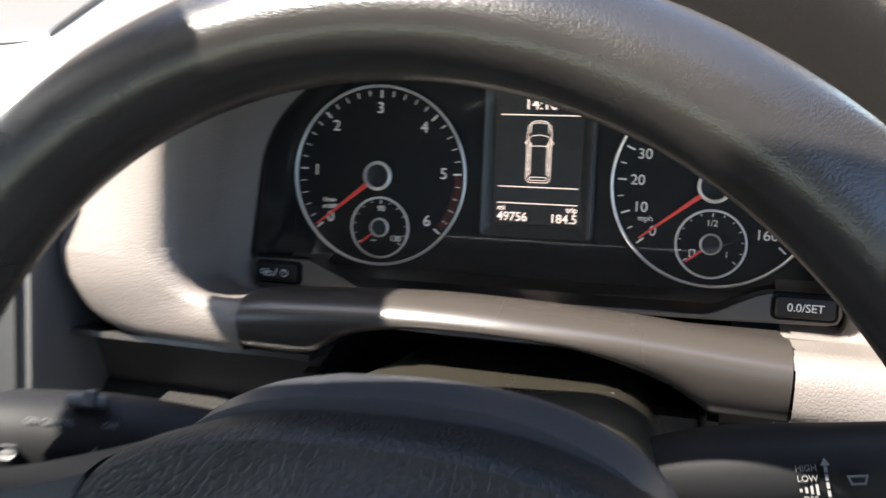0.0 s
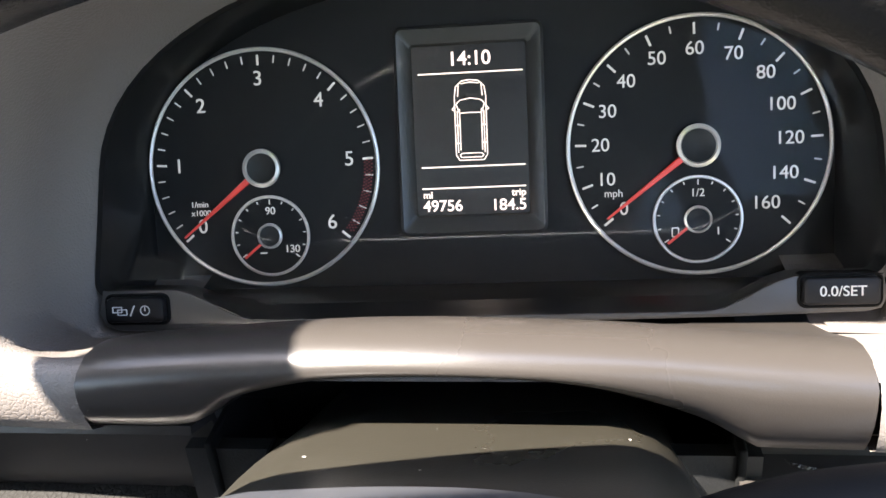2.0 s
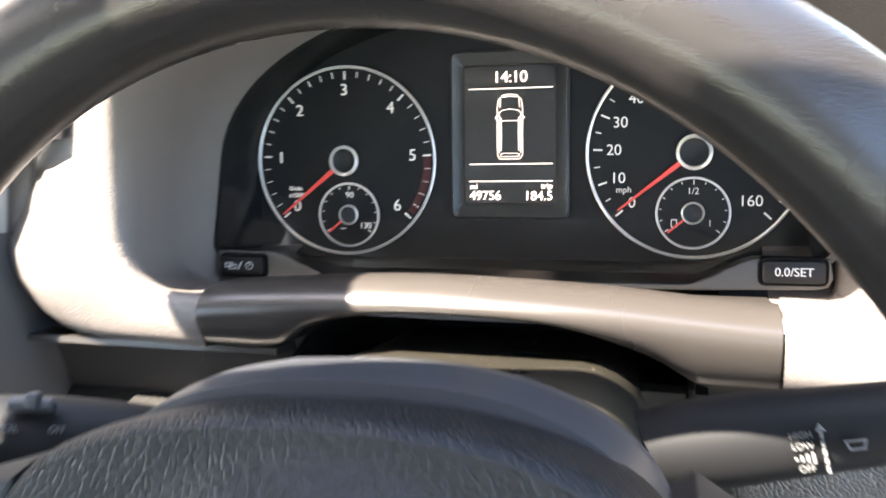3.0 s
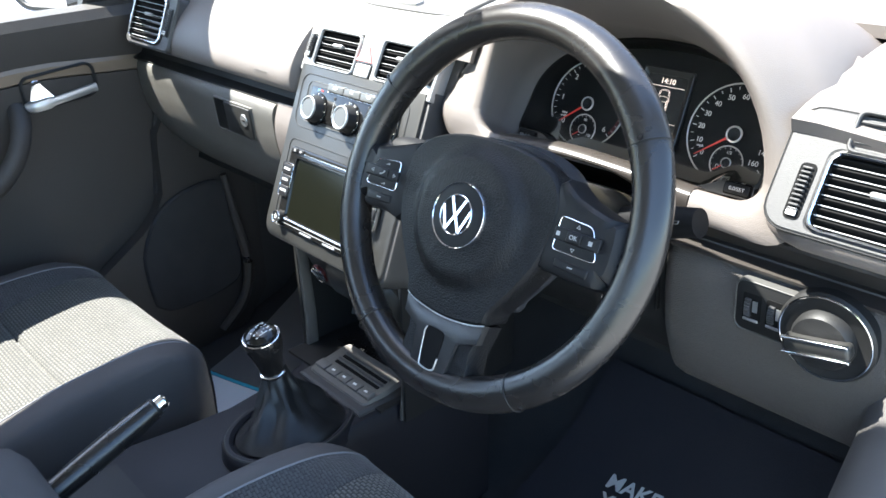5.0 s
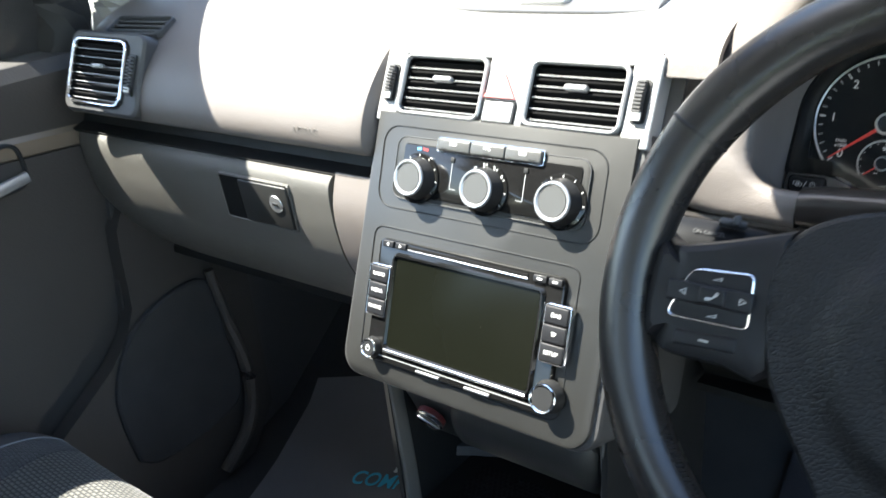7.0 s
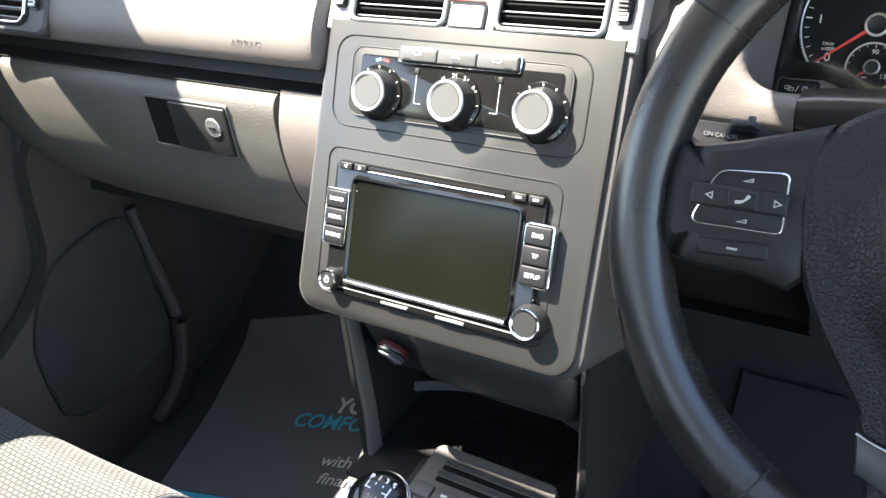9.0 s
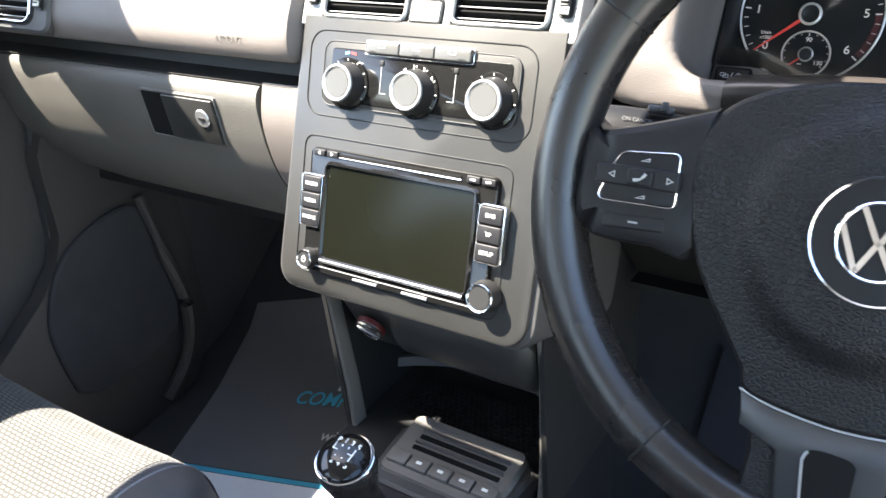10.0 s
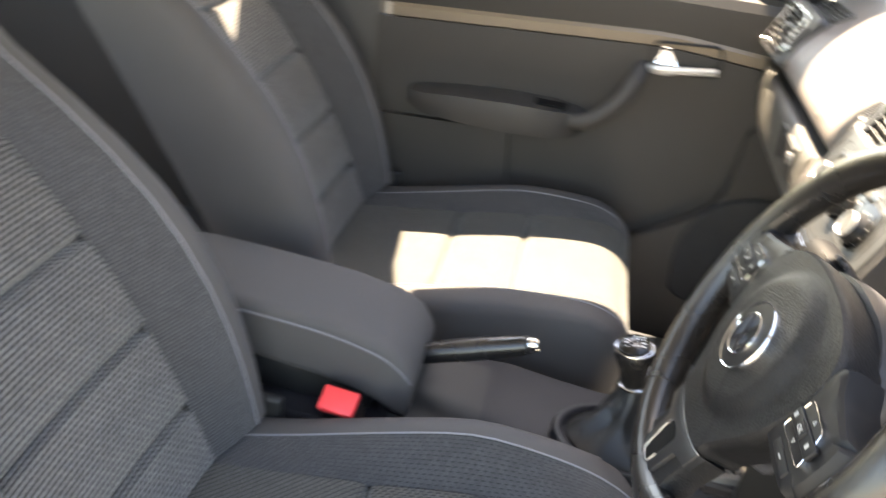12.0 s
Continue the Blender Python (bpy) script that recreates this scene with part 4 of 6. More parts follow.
sock = thing("power_socket", facing(-0.0655, 0.1465, 0.4265, -24) @ pose(0, 0, 0.008), "round power socket with silver rim and red ring", "socket")
part("rim", lathe([(0.0145, -0.004), (0.0145, 0.003), (0.0130, 0.004), (0.0112, 0.003)], 32), CHROME, sock)
part("glow_ring", lathe([(0.0149, -0.004), (0.0149, 0.0012), (0.0146, 0.0012)], 32, 0.0002, 0.0002), SOCKRED, sock)
part("plug", lathe([(0.0112, -0.004), (0.0112, 0.001), (0.004, 0.0005), (0.001, 0.0005)], 32), DARK, sock)
for s, x0, skin in ((-1, -0.108, STRUT), (1, 0.122, STRUT)):
    part("strut", stack([[(x0 + dx, y + dy, z) for dx, dy in rrect(0.006, 0.018, 0.0025, 3)] for y, z in ((0.136, 0.505), (0.140, 0.44))] + [[(x0 - s * 0.004 + dx, 0.142 + dy, 0.345) for dx, dy in rrect(0.006, 0.019, 0.0025, 3)], [(x0 - s * 0.008 + dx, 0.138 + dy, 0.27) for dx, dy in rrect(0.007, 0.020, 0.0025, 3)]]), skin, con, "grained side strut")
    part("storage_side", slab([(x0 - s * 0.004, 0.13, 0.27), (x0 - s * 0.004, 0.34, 0.27), (x0, 0.34, 0.49), (x0, 0.13, 0.49)], 0.005, (s, 0, 0)), DARK, con)
part("storage_back", sheet([[(x, 0.300, 0.49), (x, 0.285, 0.33), (x, 0.26, 0.296)] for x in (-0.112, 0.112)], 0.006), DARK, con)
part("storage_lip", sheet([[(x, 0.250 - 0.03 * (x / 0.1) ** 2, 0.312), (x, 0.253 - 0.03 * (x / 0.1) ** 2, 0.322), (x, 0.262 - 0.03 * (x / 0.1) ** 2, 0.322)] for x in [-0.105 + 0.0175 * k for k in range(13)]], 0.002), HARD, con)
part("storage_floor", slab([(-0.108, 0.10, 0.292), (0.108, 0.10, 0.292), (0.108, 0.31, 0.292), (-0.108, 0.31, 0.292)], 0.004), DARK, con)
dots = bmesh.new()
for i in range(26):
    for j in range(12):
        x, y = -0.078 + 0.0062 * i + (0.0031 if j % 2 else 0), 0.172 + 0.0056 * j
        if abs(x) < 0.09:
            rbox(0.0042, 0.0036, 0.0016, 0.0, (x, y, 0.2968), 1, dots)
tagged(part("rubber_mat_dots", dots, RUBBER, con, "dimpled rubber storage mat"), kind="stuff")
secs = []
for y, xl, xr, zt in ((-0.66, -0.100, 0.106, 0.262), (-0.30, -0.100, 0.106, 0.262), (-0.16, -0.098, 0.106, 0.270), (-0.09, -0.078, 0.106, 0.276), (-0.03, -0.062, 0.106, 0.283), (0.06, -0.062, 0.106, 0.292), (0.12, -0.080, 0.106, 0.292), (0.30, -0.092, 0.108, 0.280)):
    secs.append([(xl - 0.004, y, 0.0), (xl - 0.002, y, zt - 0.03), (xl, y, zt - 0.006), (xl + 0.004, y, zt - 0.001), (xl + 0.010, y, zt), (xr - 0.010, y, zt), (xr - 0.004, y, zt - 0.001), (xr, y, zt - 0.006), (xr + 0.002, y, zt - 0.03), (xr + 0.004, y, 0.0)])
part("body", stack(secs), CONSOLE, con, "dark grained console body")
part("tray", stack([[(x, y, 0.2645) for x, y in rrect(0.150, 0.20, 0.02, 4, 0.0, -0.22)], [(x, y, 0.2685) for x, y in rrect(0.146, 0.196, 0.02, 4, 0.0, -0.22)]]), DARK, con)
# switch pod ahead of the gear lever
pod = thing("switch_pod", Matrix.Translation((0.013, 0.002, 0.001)), "raised switch row with blank keys ahead of the gear lever", "switch panel")
base = [(-0.060, 0.076), (0.082, 0.072), (0.088, 0.150), (0.070, 0.166), (-0.050, 0.166), (-0.066, 0.148)]
part("plinth", stack([[(x, y, 0.285) for x, y in base], [(x, y, 0.2945) for x, y in base], [(0.012 + (x - 0.012) * 0.95, 0.121 + (y - 0.121) * 0.94, 0.2975) for x, y in base]]), HARD, pod)
tilt = Matrix.Translation((0.012, 0.122, 0.2975)) @ pose(0, 0, 0, 8, 0, -1)
part("ramp", stack([[(x, y, 0.0) for x, y in rrect(0.130, 0.074, 0.008, 4)], [(x * 0.97, y * 0.96 + 0.002, 0.008) for x, y in rrect(0.130, 0.074, 0.008, 4)]]), MID, pod, "satin switch plate", m=tilt)
for k in range(5):
    key = part("key", rbox(0.0225, 0.0145, 0.006, 0.0012, (-0.049 + 0.0245 * k, -0.018, 0.010)), MID, pod, m=tilt)
    if k:
        part("symbol", rbox(0.006, 0.003, 0.0004, 0.0, (-0.049 + 0.0245 * k, -0.018, 0.0132)), WHITE, key, m=tilt)
for k in range(2):
    part("card_slot", rbox(0.098, 0.0055, 0.002, 0.001, (0.004, 0.0 + 0.014 * k, 0.0082)), VOID, pod, m=tilt)
    part("slot_ridge", rbox(0.100, 0.003, 0.004, 0.001, (0.004, 0.0065 + 0.014 * k, 0.009)), HARD, pod, m=tilt)


# ---- gear lever ----
def gear_lever():
    g = thing("gear_lever", Matrix.Translation((0.046, 0.000, 0.286)), "gear lever with gloss black topped knob and leather gaiter", "gear lever")
    el = lambda a, b, z, cx=0.0, cy=0.0, n=40: [(cx + a * math.cos(2 * math.pi * k / n), cy + b * math.sin(2 * math.pi * k / n), z) for k in range(n)]
    part("collar", stack([el(0.070, 0.094, -0.01), el(0.069, 0.093, 0.004), el(0.066, 0.089, 0.0095), el(0.061, 0.083, 0.0100), el(0.057, 0.078, 0.006), el(0.056, 0.077, 0.0)], False), CONSOLE, g, "dark oval gaiter frame")
    part("collar_line", stack([el(0.0672, 0.0905, 0.0085), el(0.0660, 0.0890, 0.0104), el(0.0645, 0.0872, 0.0102)], False, False), SATIN, g)
    lv = []
    for k in range(14):
        t = k / 13
        a, b = 0.042 * (1 - t) ** 2.1 + 0.0150, 0.060 * (1 - t) ** 2.0 + 0.0160
        z = 0.004 + 0.087 * t ** 0.95
        cx, cy = -0.022 * t, 0.004 - 0.006 * t
        row = []
        for q in range(48):
            an = 2 * math.pi * q / 48
            f = 1 + (0.16 * math.sin(4 * an + 3.5 * t + 0.6) + 0.11 * math.sin(7 * an - 5 * t) + 0.05 * math.sin(11 * an + 9 * t)) * math.sin(math.pi * min(1, t * 1.05)) + 0.05 * math.sin(16 * t + 2 * an) * (1 - t)
            row.append((cx + a * f * math.cos(an), cy + b * f * math.sin(an), z + 0.004 * math.sin(3 * an + 9 * t) * (1 - t) * (t > 0.02)))
        lv.append(row)
    part("gaiter", stack(lv, False), GAITER, g, "creased black leather gaiter")
    km = Matrix.Translation((-0.020, -0.004, 0.080)) @ pose(0, 0, 0, 12, 4, 0)
    part("neck_ring", lathe([(0.0150, 0.0), (0.0165, 0.001), (0.0165, 0.005), (0.0150, 0.006)], 32), CHROME, g, "chrome collar", m=km)
    kn = part("knob", lathe([(0.0145, 0.004), (0.0160, 0.010), (0.0185, 0.028), (0.0225, 0.044), (0.0240, 0.054), (0.0238, 0.060), (0.0225, 0.064)], 40), LEATHER, g, "leather gear knob", m=km)
    part("knob_ring", torus(0.0226, 0.0010, 40, 8, 0, 0, 0.0635), CHROME, kn, m=km)
    part("knob_cap", lathe([(0.0220, 0.062), (0.0212, 0.0668), (0.018, 0.0700), (0.011, 0.0725), (0.004, 0.0735), (0.0004, 0.0736)], 40), GLOSS, kn, "gloss black shift-pattern cap", m=km)
    cap = km @ Matrix.Translation((0, 0, 0.0728))
    pat = bmesh.new()
    for x in (-0.009, -0.003, 0.003, 0.009):
        bar((x, 0.006 if x > -0.009 else 0.006, 0.0), (x, -0.005 if x > -0.009 else 0.0, 0.0), 0.0008, 0.0012 - abs(x) * 0.02, pat)
    bar((-0.009, 0.0005, 0.0), (0.009, 0.0005, 0.0), 0.0008, 0.0012, pat)
    part("shift_lines", pat, WHITE, kn, m=cap @ Matrix.Translation((0, 0, -0.0006)))
    for s, x, y in (("R", -0.009, 0.0095), ("1", -0.003, 0.0100), ("3", 0.003, 0.0100), ("5", 0.009, 0.0095), ("2", -0.003, -0.0090), ("4", 0.003, -0.0090), ("6", 0.009, -0.0085)):
        text(s, 0.0062, kn, WHITE, x, y, -0.0014 + (0.0006 if abs(x) < 0.005 else -0.0002), m=cap, depth=0.0008, bold=0.0001)


gear_lever()


# ---- handbrake, armrest, buckle ----
def handbrake():
    h = thing("handbrake", None, "black handbrake lever with chrome button", "handbrake")
    a, b = Vector((-0.016, -0.146, 0.362)), Vector((-0.012, -0.37, 0.280))
    pts = [a.lerp(b, k / 8) for k in range(9)]
    part("lever", tube(pts, [0.013, 0.0155, 0.0160, 0.0160, 0.0155, 0.015, 0.0145, 0.014, 0.014], 14), LEATHER, h, "black lever grip")
    d = (a - b).normalized()
    part("collar", tube([a - d * 0.002, a + d * 0.004], 0.0128, 14), DARK, h)
    part("button", tube([a + d * 0.003, a + d * 0.014, a + d * 0.017], [0.0098, 0.0098, 0.007], 16), CHROME, h, "chrome release button")
    part("seam", tube([a.lerp(b, 0.03) + Vector((0.004, 0, 0.0158)), a.lerp(b, 0.95) + Vector((0.004, 0, 0.0140))], 0.0008, 6), PIPING, h)
    part("boot", tube([b + d * 0.07, b, b - d * 0.03], [0.018, 0.026, 0.034], 14), DARK, h)


handbrake()
arm = thing("armrest", None, "grey cloth-covered folding centre armrest", "armrest")
sec = []
for y, z, h in ((-0.64, 0.395, 0.030), (-0.60, 0.398, 0.040), (-0.50, 0.396, 0.042), (-0.40, 0.390, 0.044), (-0.33, 0.378, 0.046), (-0.298, 0.362, 0.046), (-0.282, 0.338, 0.036), (-0.278, 0.325, 0.022)):
    sec.append([(0.004 + x, y, z - h + v + h * 0.0) for x, v in rrect(0.152, 2 * h, 0.016, 4)])
part("cushion", stack(sec), SEATSIDE, arm, "grey cloth cushion")
seam = curve([(0.0815, -0.60, 0.386), (0.0815, -0.50, 0.384), (0.0815, -0.40, 0.378), (0.0815, -0.33, 0.364), (0.080, -0.298, 0.346), (0.077, -0.280, 0.326)], 5)
part("piping", tube(seam, 0.0011, 6), PIPING, arm)
part("under_box", rbox(0.135, 0.28, 0.055, 0.01, (0.004, -0.47, 0.286)), DARK, arm, "black armrest bracket")
bk = thing("seat_belt_buckle", Matrix.Translation((0.124, -0.360, 0.312)) @ pose(0, 0, 0, 34, 0, 84), "red-buttoned seat belt buckle beside the driver seat", "buckle")
part("stalk", rbox(0.020, 0.016, 0.12, 0.005, (0, 0, -0.07)), DARK, bk)
part("case", rbox(0.046, 0.032, 0.05, 0.004, (0, 0, -0.030)), DARK, bk)
part("release_button", rbox(0.0462, 0.0322, 0.016, 0.003, (0, 0, -0.001)), REDBTN, bk, "bright red release button")
bk2 = copy_thing(bk, Matrix.Translation((-0.118, -0.43, 0.270)) @ pose(0, 0, 0, 28, 14, 6))
tagged(bk2, "red-buttoned seat belt buckle beside the passenger seat")


# ---- driver side of the dashboard ----
XC = 0.358


def hood_loop(aL, aR, b, zc, zb, r, y_low, y_top, p=2.2, power=1.0, y_right=None, y_left=None, n=32):
    """A closed arch with rounded lower corners: half widths, height over zc, foot height, corner radius, depth below and at the top."""
    pts = []
    for k in range(n + 1):
        t = math.pi * (1 - k / n)
        c, q = math.cos(t), math.sin(t)
        pts.append([XC + (aR if c > 0 else aL) * math.copysign(abs(c) ** (2 / p), c), 0.0, zc + b * abs(q) ** (2 / p)])
    for k in range(7):
        t = radians(-90 * k / 6)
        pts.append([XC + aR - r + r * math.cos(t), 0.0, zb + r + r * math.sin(t)])
    right, left = XC + aR - r, XC - aL + r
    for x in [right + (0.4770 - right) * k / 4 for k in range(1, 5)] + [0.4770 + (0.2395 - 0.4770) * k / 8 for k in range(1, 8)] + [0.2395 + (left - 0.2395) * k / 4 for k in range(4)]:
        pts.append([x, 0.0, zb])
    for k in range(7):
        t = radians(-90 - 90 * k / 6)
        pts.append([XC - aL + r + r * math.cos(t), 0.0, zb + r + r * math.sin(t)])
    for q in pts:
        f = max(0.0, min(1.0, (q[2] - zc) / b)) ** power
        side = max(0.0, min(1.0, (q[0] - XC) / aR))
        foot = y_low + ((y_right if y_right is not None else y_low) - y_low) * side ** 2
        # the wing beside the rev counter leans away from the driver
        wing = max(0.0, min(1.0, (XC - q[0] - 0.10) / 0.07))
        g = max(0.0, min(1.0, (q[2] - zc) / b))
        if q[0] < XC and y_left is not None:
            foot = y_low + (y_left - y_low) * min(1.0, (XC - q[0]) / aL) ** 2
        q[1] = foot + (y_top - foot) * f + 0.42 * max(0.0, q[2] - 0.690) * wing * (1 - g * g)
    return [tuple(q) for q in pts]


CLU = Matrix.Translation((0.3553, 0.3005, 0.7013)) @ Matrix.Rotation(radians(2.0), 4, "Z") @ facing(0, 0, 0, 22.1) @ Matrix.Rotation(radians(-0.5), 4, "Z") @ Matrix.Scale(0.978, 4)


def cover_foot(x):
    """Height of the lower edge of the dial cover: low in the middle, stepping up over the two buttons."""
    f = max(0.0, min(1.0, (abs(x - 0.002) - 0.084) / 0.034))
    return -0.0592 + 0.0125 * f * f * (3 - 2 * f)


def cover_loop(grow, low, high, top=0.078, foot=None, n=32):
    """Outline of the dial cover in the plane of the dials: an arch over a stepped lower edge; low and high are its depths."""
    aL, aR, b, r = 0.1440 + grow, 0.1475 + grow, top + grow, 0.006
    pts = []
    for k in range(n + 1):
        t = math.pi * (1 - k / n)
        c, q = math.cos(t), math.sin(t)
        pts.append([(aR if c > 0 else aL) * math.copysign(abs(c) ** (2 / 2.1), c), b * abs(q) ** (2 / 2.1)])
    end = (-0.0470 if foot is None else foot) - grow
    for k in range(7):
        t = radians(-90 * k / 6)
        pts.append([aR - r + r * math.cos(t), end + r + r * math.sin(t)])
    for k in range(1, 16):
        x = (aR - r) + (r - aL - aR + r) * k / 16
        pts.append([x, (cover_foot(x) if foot is None else foot) - grow])
    for k in range(7):
        t = radians(-90 - 90 * k / 6)
        pts.append([-aL + r + r * math.cos(t), end + r + r * math.sin(t)])
    return [Vector((x, y, low + (high - low) * max(0.0, min(1.0, (y + 0.045) / (b + 0.045))))) for x, y in pts]


hood = [
    [CLU @ p for p in cover_loop(0.0035, 0.0300, 0.0000, foot=-0.0612)],
    [CLU @ p for p in cover_loop(0.0035, 0.0385, 0.0080, foot=-0.0612)],
    [CLU @ p for p in cover_loop(0.0060, 0.0405, 0.0110, foot=-0.0612)],
    hood_loop(0.153, 0.172, 0.112, 0.694, 0.6655, 0.018, 0.224, 0.238),
    hood_loop(0.1535, 0.175, 0.138, 0.696, 0.6735, 0.022, 0.201, 0.203, y_left=0.199),
    hood_loop(0.1550, 0.179, 0.148, 0.697, 0.6800, 0.024, 0.193, 0.187, y_left=0.191),
    hood_loop(0.1590, 0.184, 0.156, 0.697, 0.6805, 0.026, 0.187, 0.181, y_left=0.1865),
    hood_loop(0.1680, 0.190, 0.160, 0.698, 0.6780, 0.030, 0.182, 0.184, y_left=0.1845),
    hood_loop(0.1820, 0.197, 0.162, 0.699, 0.6720, 0.034, 0.1795, 0.198, 2.2, 0.9, 0.177, 0.1840),
    hood_loop(0.2000, 0.207, 0.161, 0.700, 0.6640, 0.036, 0.1785, 0.226, 2.2, 0.95, 0.174, 0.1840),
    hood_loop(0.2135, 0.218, 0.157, 0.700, 0.6580, 0.038, 0.1800, 0.275, 2.3, 1.0, 0.171, 0.1870),
    hood_loop(0.2230, 0.228, 0.150, 0.700, 0.6545, 0.040, 0.1850, 0.315, 2.4, 1.1, 0.170, 0.1960),
    hood_loop(0.2235, 0.228, 0.139, 0.700, 0.6545, 0.040, 0.2300, 0.370, 2.4, 1.0, 0.20),
    hood_loop(0.2235, 0.228, 0.111, 0.700, 0.6545, 0.040, 0.3300, 0.470, 2.4, 1.0),
    hood_loop(0.2235, 0.228, 0.0750, 0.700, 0.6545, 0.040, 0.4500, 0.580, 2.4, 1.0),
]
hb = stack(hood, False, False)
# the sill is left open under the column
gap = [f for f in hb.faces if 0.2395 < f.calc_center_median().x < 0.4770 and f.calc_center_median().z < 0.679 and f.calc_center_median().y < 0.205]
gap += [f for f in hb.faces if f not in gap and 0.2415 < f.calc_center_median().x < 0.4750 and f.calc_center_median().z < 0.6715 and f.calc_center_median().y > 0.2]
bmesh.ops.delete(hb, geom=gap, context="FACES")
part("instrument_hood", hb, SOFT, dash, "arched hood flowing into the fascia beside the instruments", angle=60)
# outer fascia round the driver vent
VD = facing(0.6415, 0.1665, 0.717, 30)
op = smooth_profile([(0.290, 0.790), (0.240, 0.778), (0.205, 0.760), (0.1850, 0.7465)], 3) + [(0.1530, 0.6885)] + smooth_profile([(0.1525, 0.680), (0.158, 0.669), (0.178, 0.662), (0.200, 0.660)], 3)
ox = [(0.540, 0.034), (0.552, 0.022), (0.565, 0.012), (0.578, 0.005), (0.590, 0.0), (0.6915, 0.0), (0.702, 0.004)]
fo = sheet([[(x, y + d, z) for y, z in op] for x, d in ox])
hole = [f for f in fo.faces if 0.591 < f.calc_center_median().x < 0.691 and 0.70 < f.calc_center_median().z < 0.735]
bmesh.ops.delete(fo, geom=hole, context="FACES")
part("fascia_outer", fo, SOFT, dash, "leather-grained outer fascia", angle=60)
# satin bridge over the column with an arched lower edge
up = curve([(0.2405, 0.6825, 0), (0.26, 0.6855, 0), (0.33, 0.6900, 0), (0.40, 0.6880, 0), (0.45, 0.6835, 0), (0.4760, 0.6815, 0)], 4)
lo = curve([(0.4760, 0.6540, 0), (0.450, 0.6545, 0), (0.4445, 0.6560, 0), (0.428, 0.6665, 0), (0.395, 0.6770, 0), (0.36, 0.6800, 0), (0.33, 0.6795, 0), (0.308, 0.6765, 0), (0.289, 0.6710, 0), (0.274, 0.6612, 0), (0.2405, 0.6608, 0)], 4)
top_line, low_line = [(p.x, p.y) for p in up], [(p.x, p.y) for p in lo][::-1]
m_up, m_lo = [], []
for k in range(41):
    x = 0.2405 + (0.4760 - 0.2405) * k / 40
    zt = np.interp(x, [p[0] for p in top_line], [p[1] for p in top_line])
    zl = np.interp(x, [p[0] for p in low_line], [p[1] for p in low_line])
    zf = zt - 0.0045
    m_up.append([(x, 0.2480, 0.6545), (x, 0.2360, 0.6605), (x, 0.2240, 0.6665 + 0.3 * (zt - 0.6825)), (x, 0.212, zt - 0.0085), (x, 0.203, zt - 0.0032), (x, 0.196, zt - 0.0008), (x, 0.189, zt), (x, 0.1825, zt - 0.002), (x, 0.1795, zt - 0.0045), (x, 0.1785, zf + 0.25 * (zl - zf)), (x, 0.1785, zf + 0.5 * (zl - zf)), (x, 0.1797, zf + 0.75 * (zl - zf)), (x, 0.1822, zl), (x, 0.186, zl - 0.002), (x, 0.21, zl - 0.001)])
part("column_bridge", sheet(m_up, 0.002), SHELF, dash, "satin brown bridge over the steering column", angle=75)
# near-black box and sheets stand in for the shade inside the column opening
part("column_opening_shade", rbox(0.20, 0.06, 0.12, 0.01, (0.358, 0.285, 0.585)), VOID, dash)
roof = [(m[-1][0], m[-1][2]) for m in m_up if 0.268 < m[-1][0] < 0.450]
part("column_opening_shade_top", sheet([[(x, 0.190, z - 0.0005), (x, 0.215, z - 0.012), (x, 0.250, z - 0.040), (x, 0.262, 0.560)] for x, z in roof], 0.002), VOID, dash)
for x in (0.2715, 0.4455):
    part("column_opening_shade_side", rbox(0.003, 0.052, 0.100, 0.001, (x, 0.218, 0.594)), VOID, dash)
# recess and lower trim under the sill
part("lower_groove", sheet([[(x, 0.188, 0.655), (x, 0.205, 0.648), (x, 0.207, 0.604), (x, 0.184, 0.598)] for x in (0.135, 0.2700)], 0.003), SHELF, dash)
part("lower_groove", sheet([[(x, 0.188, 0.655), (x, 0.205, 0.648), (x, 0.205, 0.632), (x, 0.180, 0.626)] for x in (0.445, 0.57, 0.71)], 0.003), SHELF, dash)
trimp = smooth_profile([(0.196, 0.634), (0.185, 0.622), (0.180, 0.60), (0.182, 0.56), (0.195, 0.51), (0.225, 0.465), (0.30, 0.44)])
part("knee_trim", sheet([[(x, y + d, z) for y, z in trimp] for x, d in ((0.446, 0.060), (0.449, 0.030), (0.454, 0.012), (0.461, 0.003), (0.470, 0.0), (0.50, 0.0), (0.56, 0.0), (0.62, 0.0), (0.68, 0.0), (0.72, 0.0))], 0.008), KNEE, dash, "grained brown-grey knee trim")
lipp = smooth_profile([(0.203, 0.614), (0.193, 0.609), (0.187, 0.600), (0.189, 0.588), (0.205, 0.565), (0.235, 0.525), (0.275, 0.485), (0.31, 0.442)])
# this side is coloured darker to stand for the shade behind the wheel
part("knee_trim", sheet([[(x, y + d, z) for y, z in lipp] for x, d in ((0.135, 0.0), (0.18, 0.0), (0.22, 0.0), (0.250, 0.0), (0.258, 0.004), (0.263, 0.014))], 0.008), KNEESHADE, dash, "knee trim beside the column, shade put into its colour")
part("column_cutout", sheet([[(x, 0.170, 0.640), (x, 0.168, 0.60), (x, 0.175, 0.54), (x, 0.20, 0.49), (x, 0.26, 0.45)] for x in (0.262, 0.36, 0.452)], 0.006), DARK, dash, m=Matrix.Translation((0, 0.03, 0)))
part("driver_under_tray", sheet([[(x, 0.29, 0.442), (x, 0.5, 0.44), (x, 0.8, 0.5)] for x in (0.135, 0.72)], 0.008), DARK, dash)
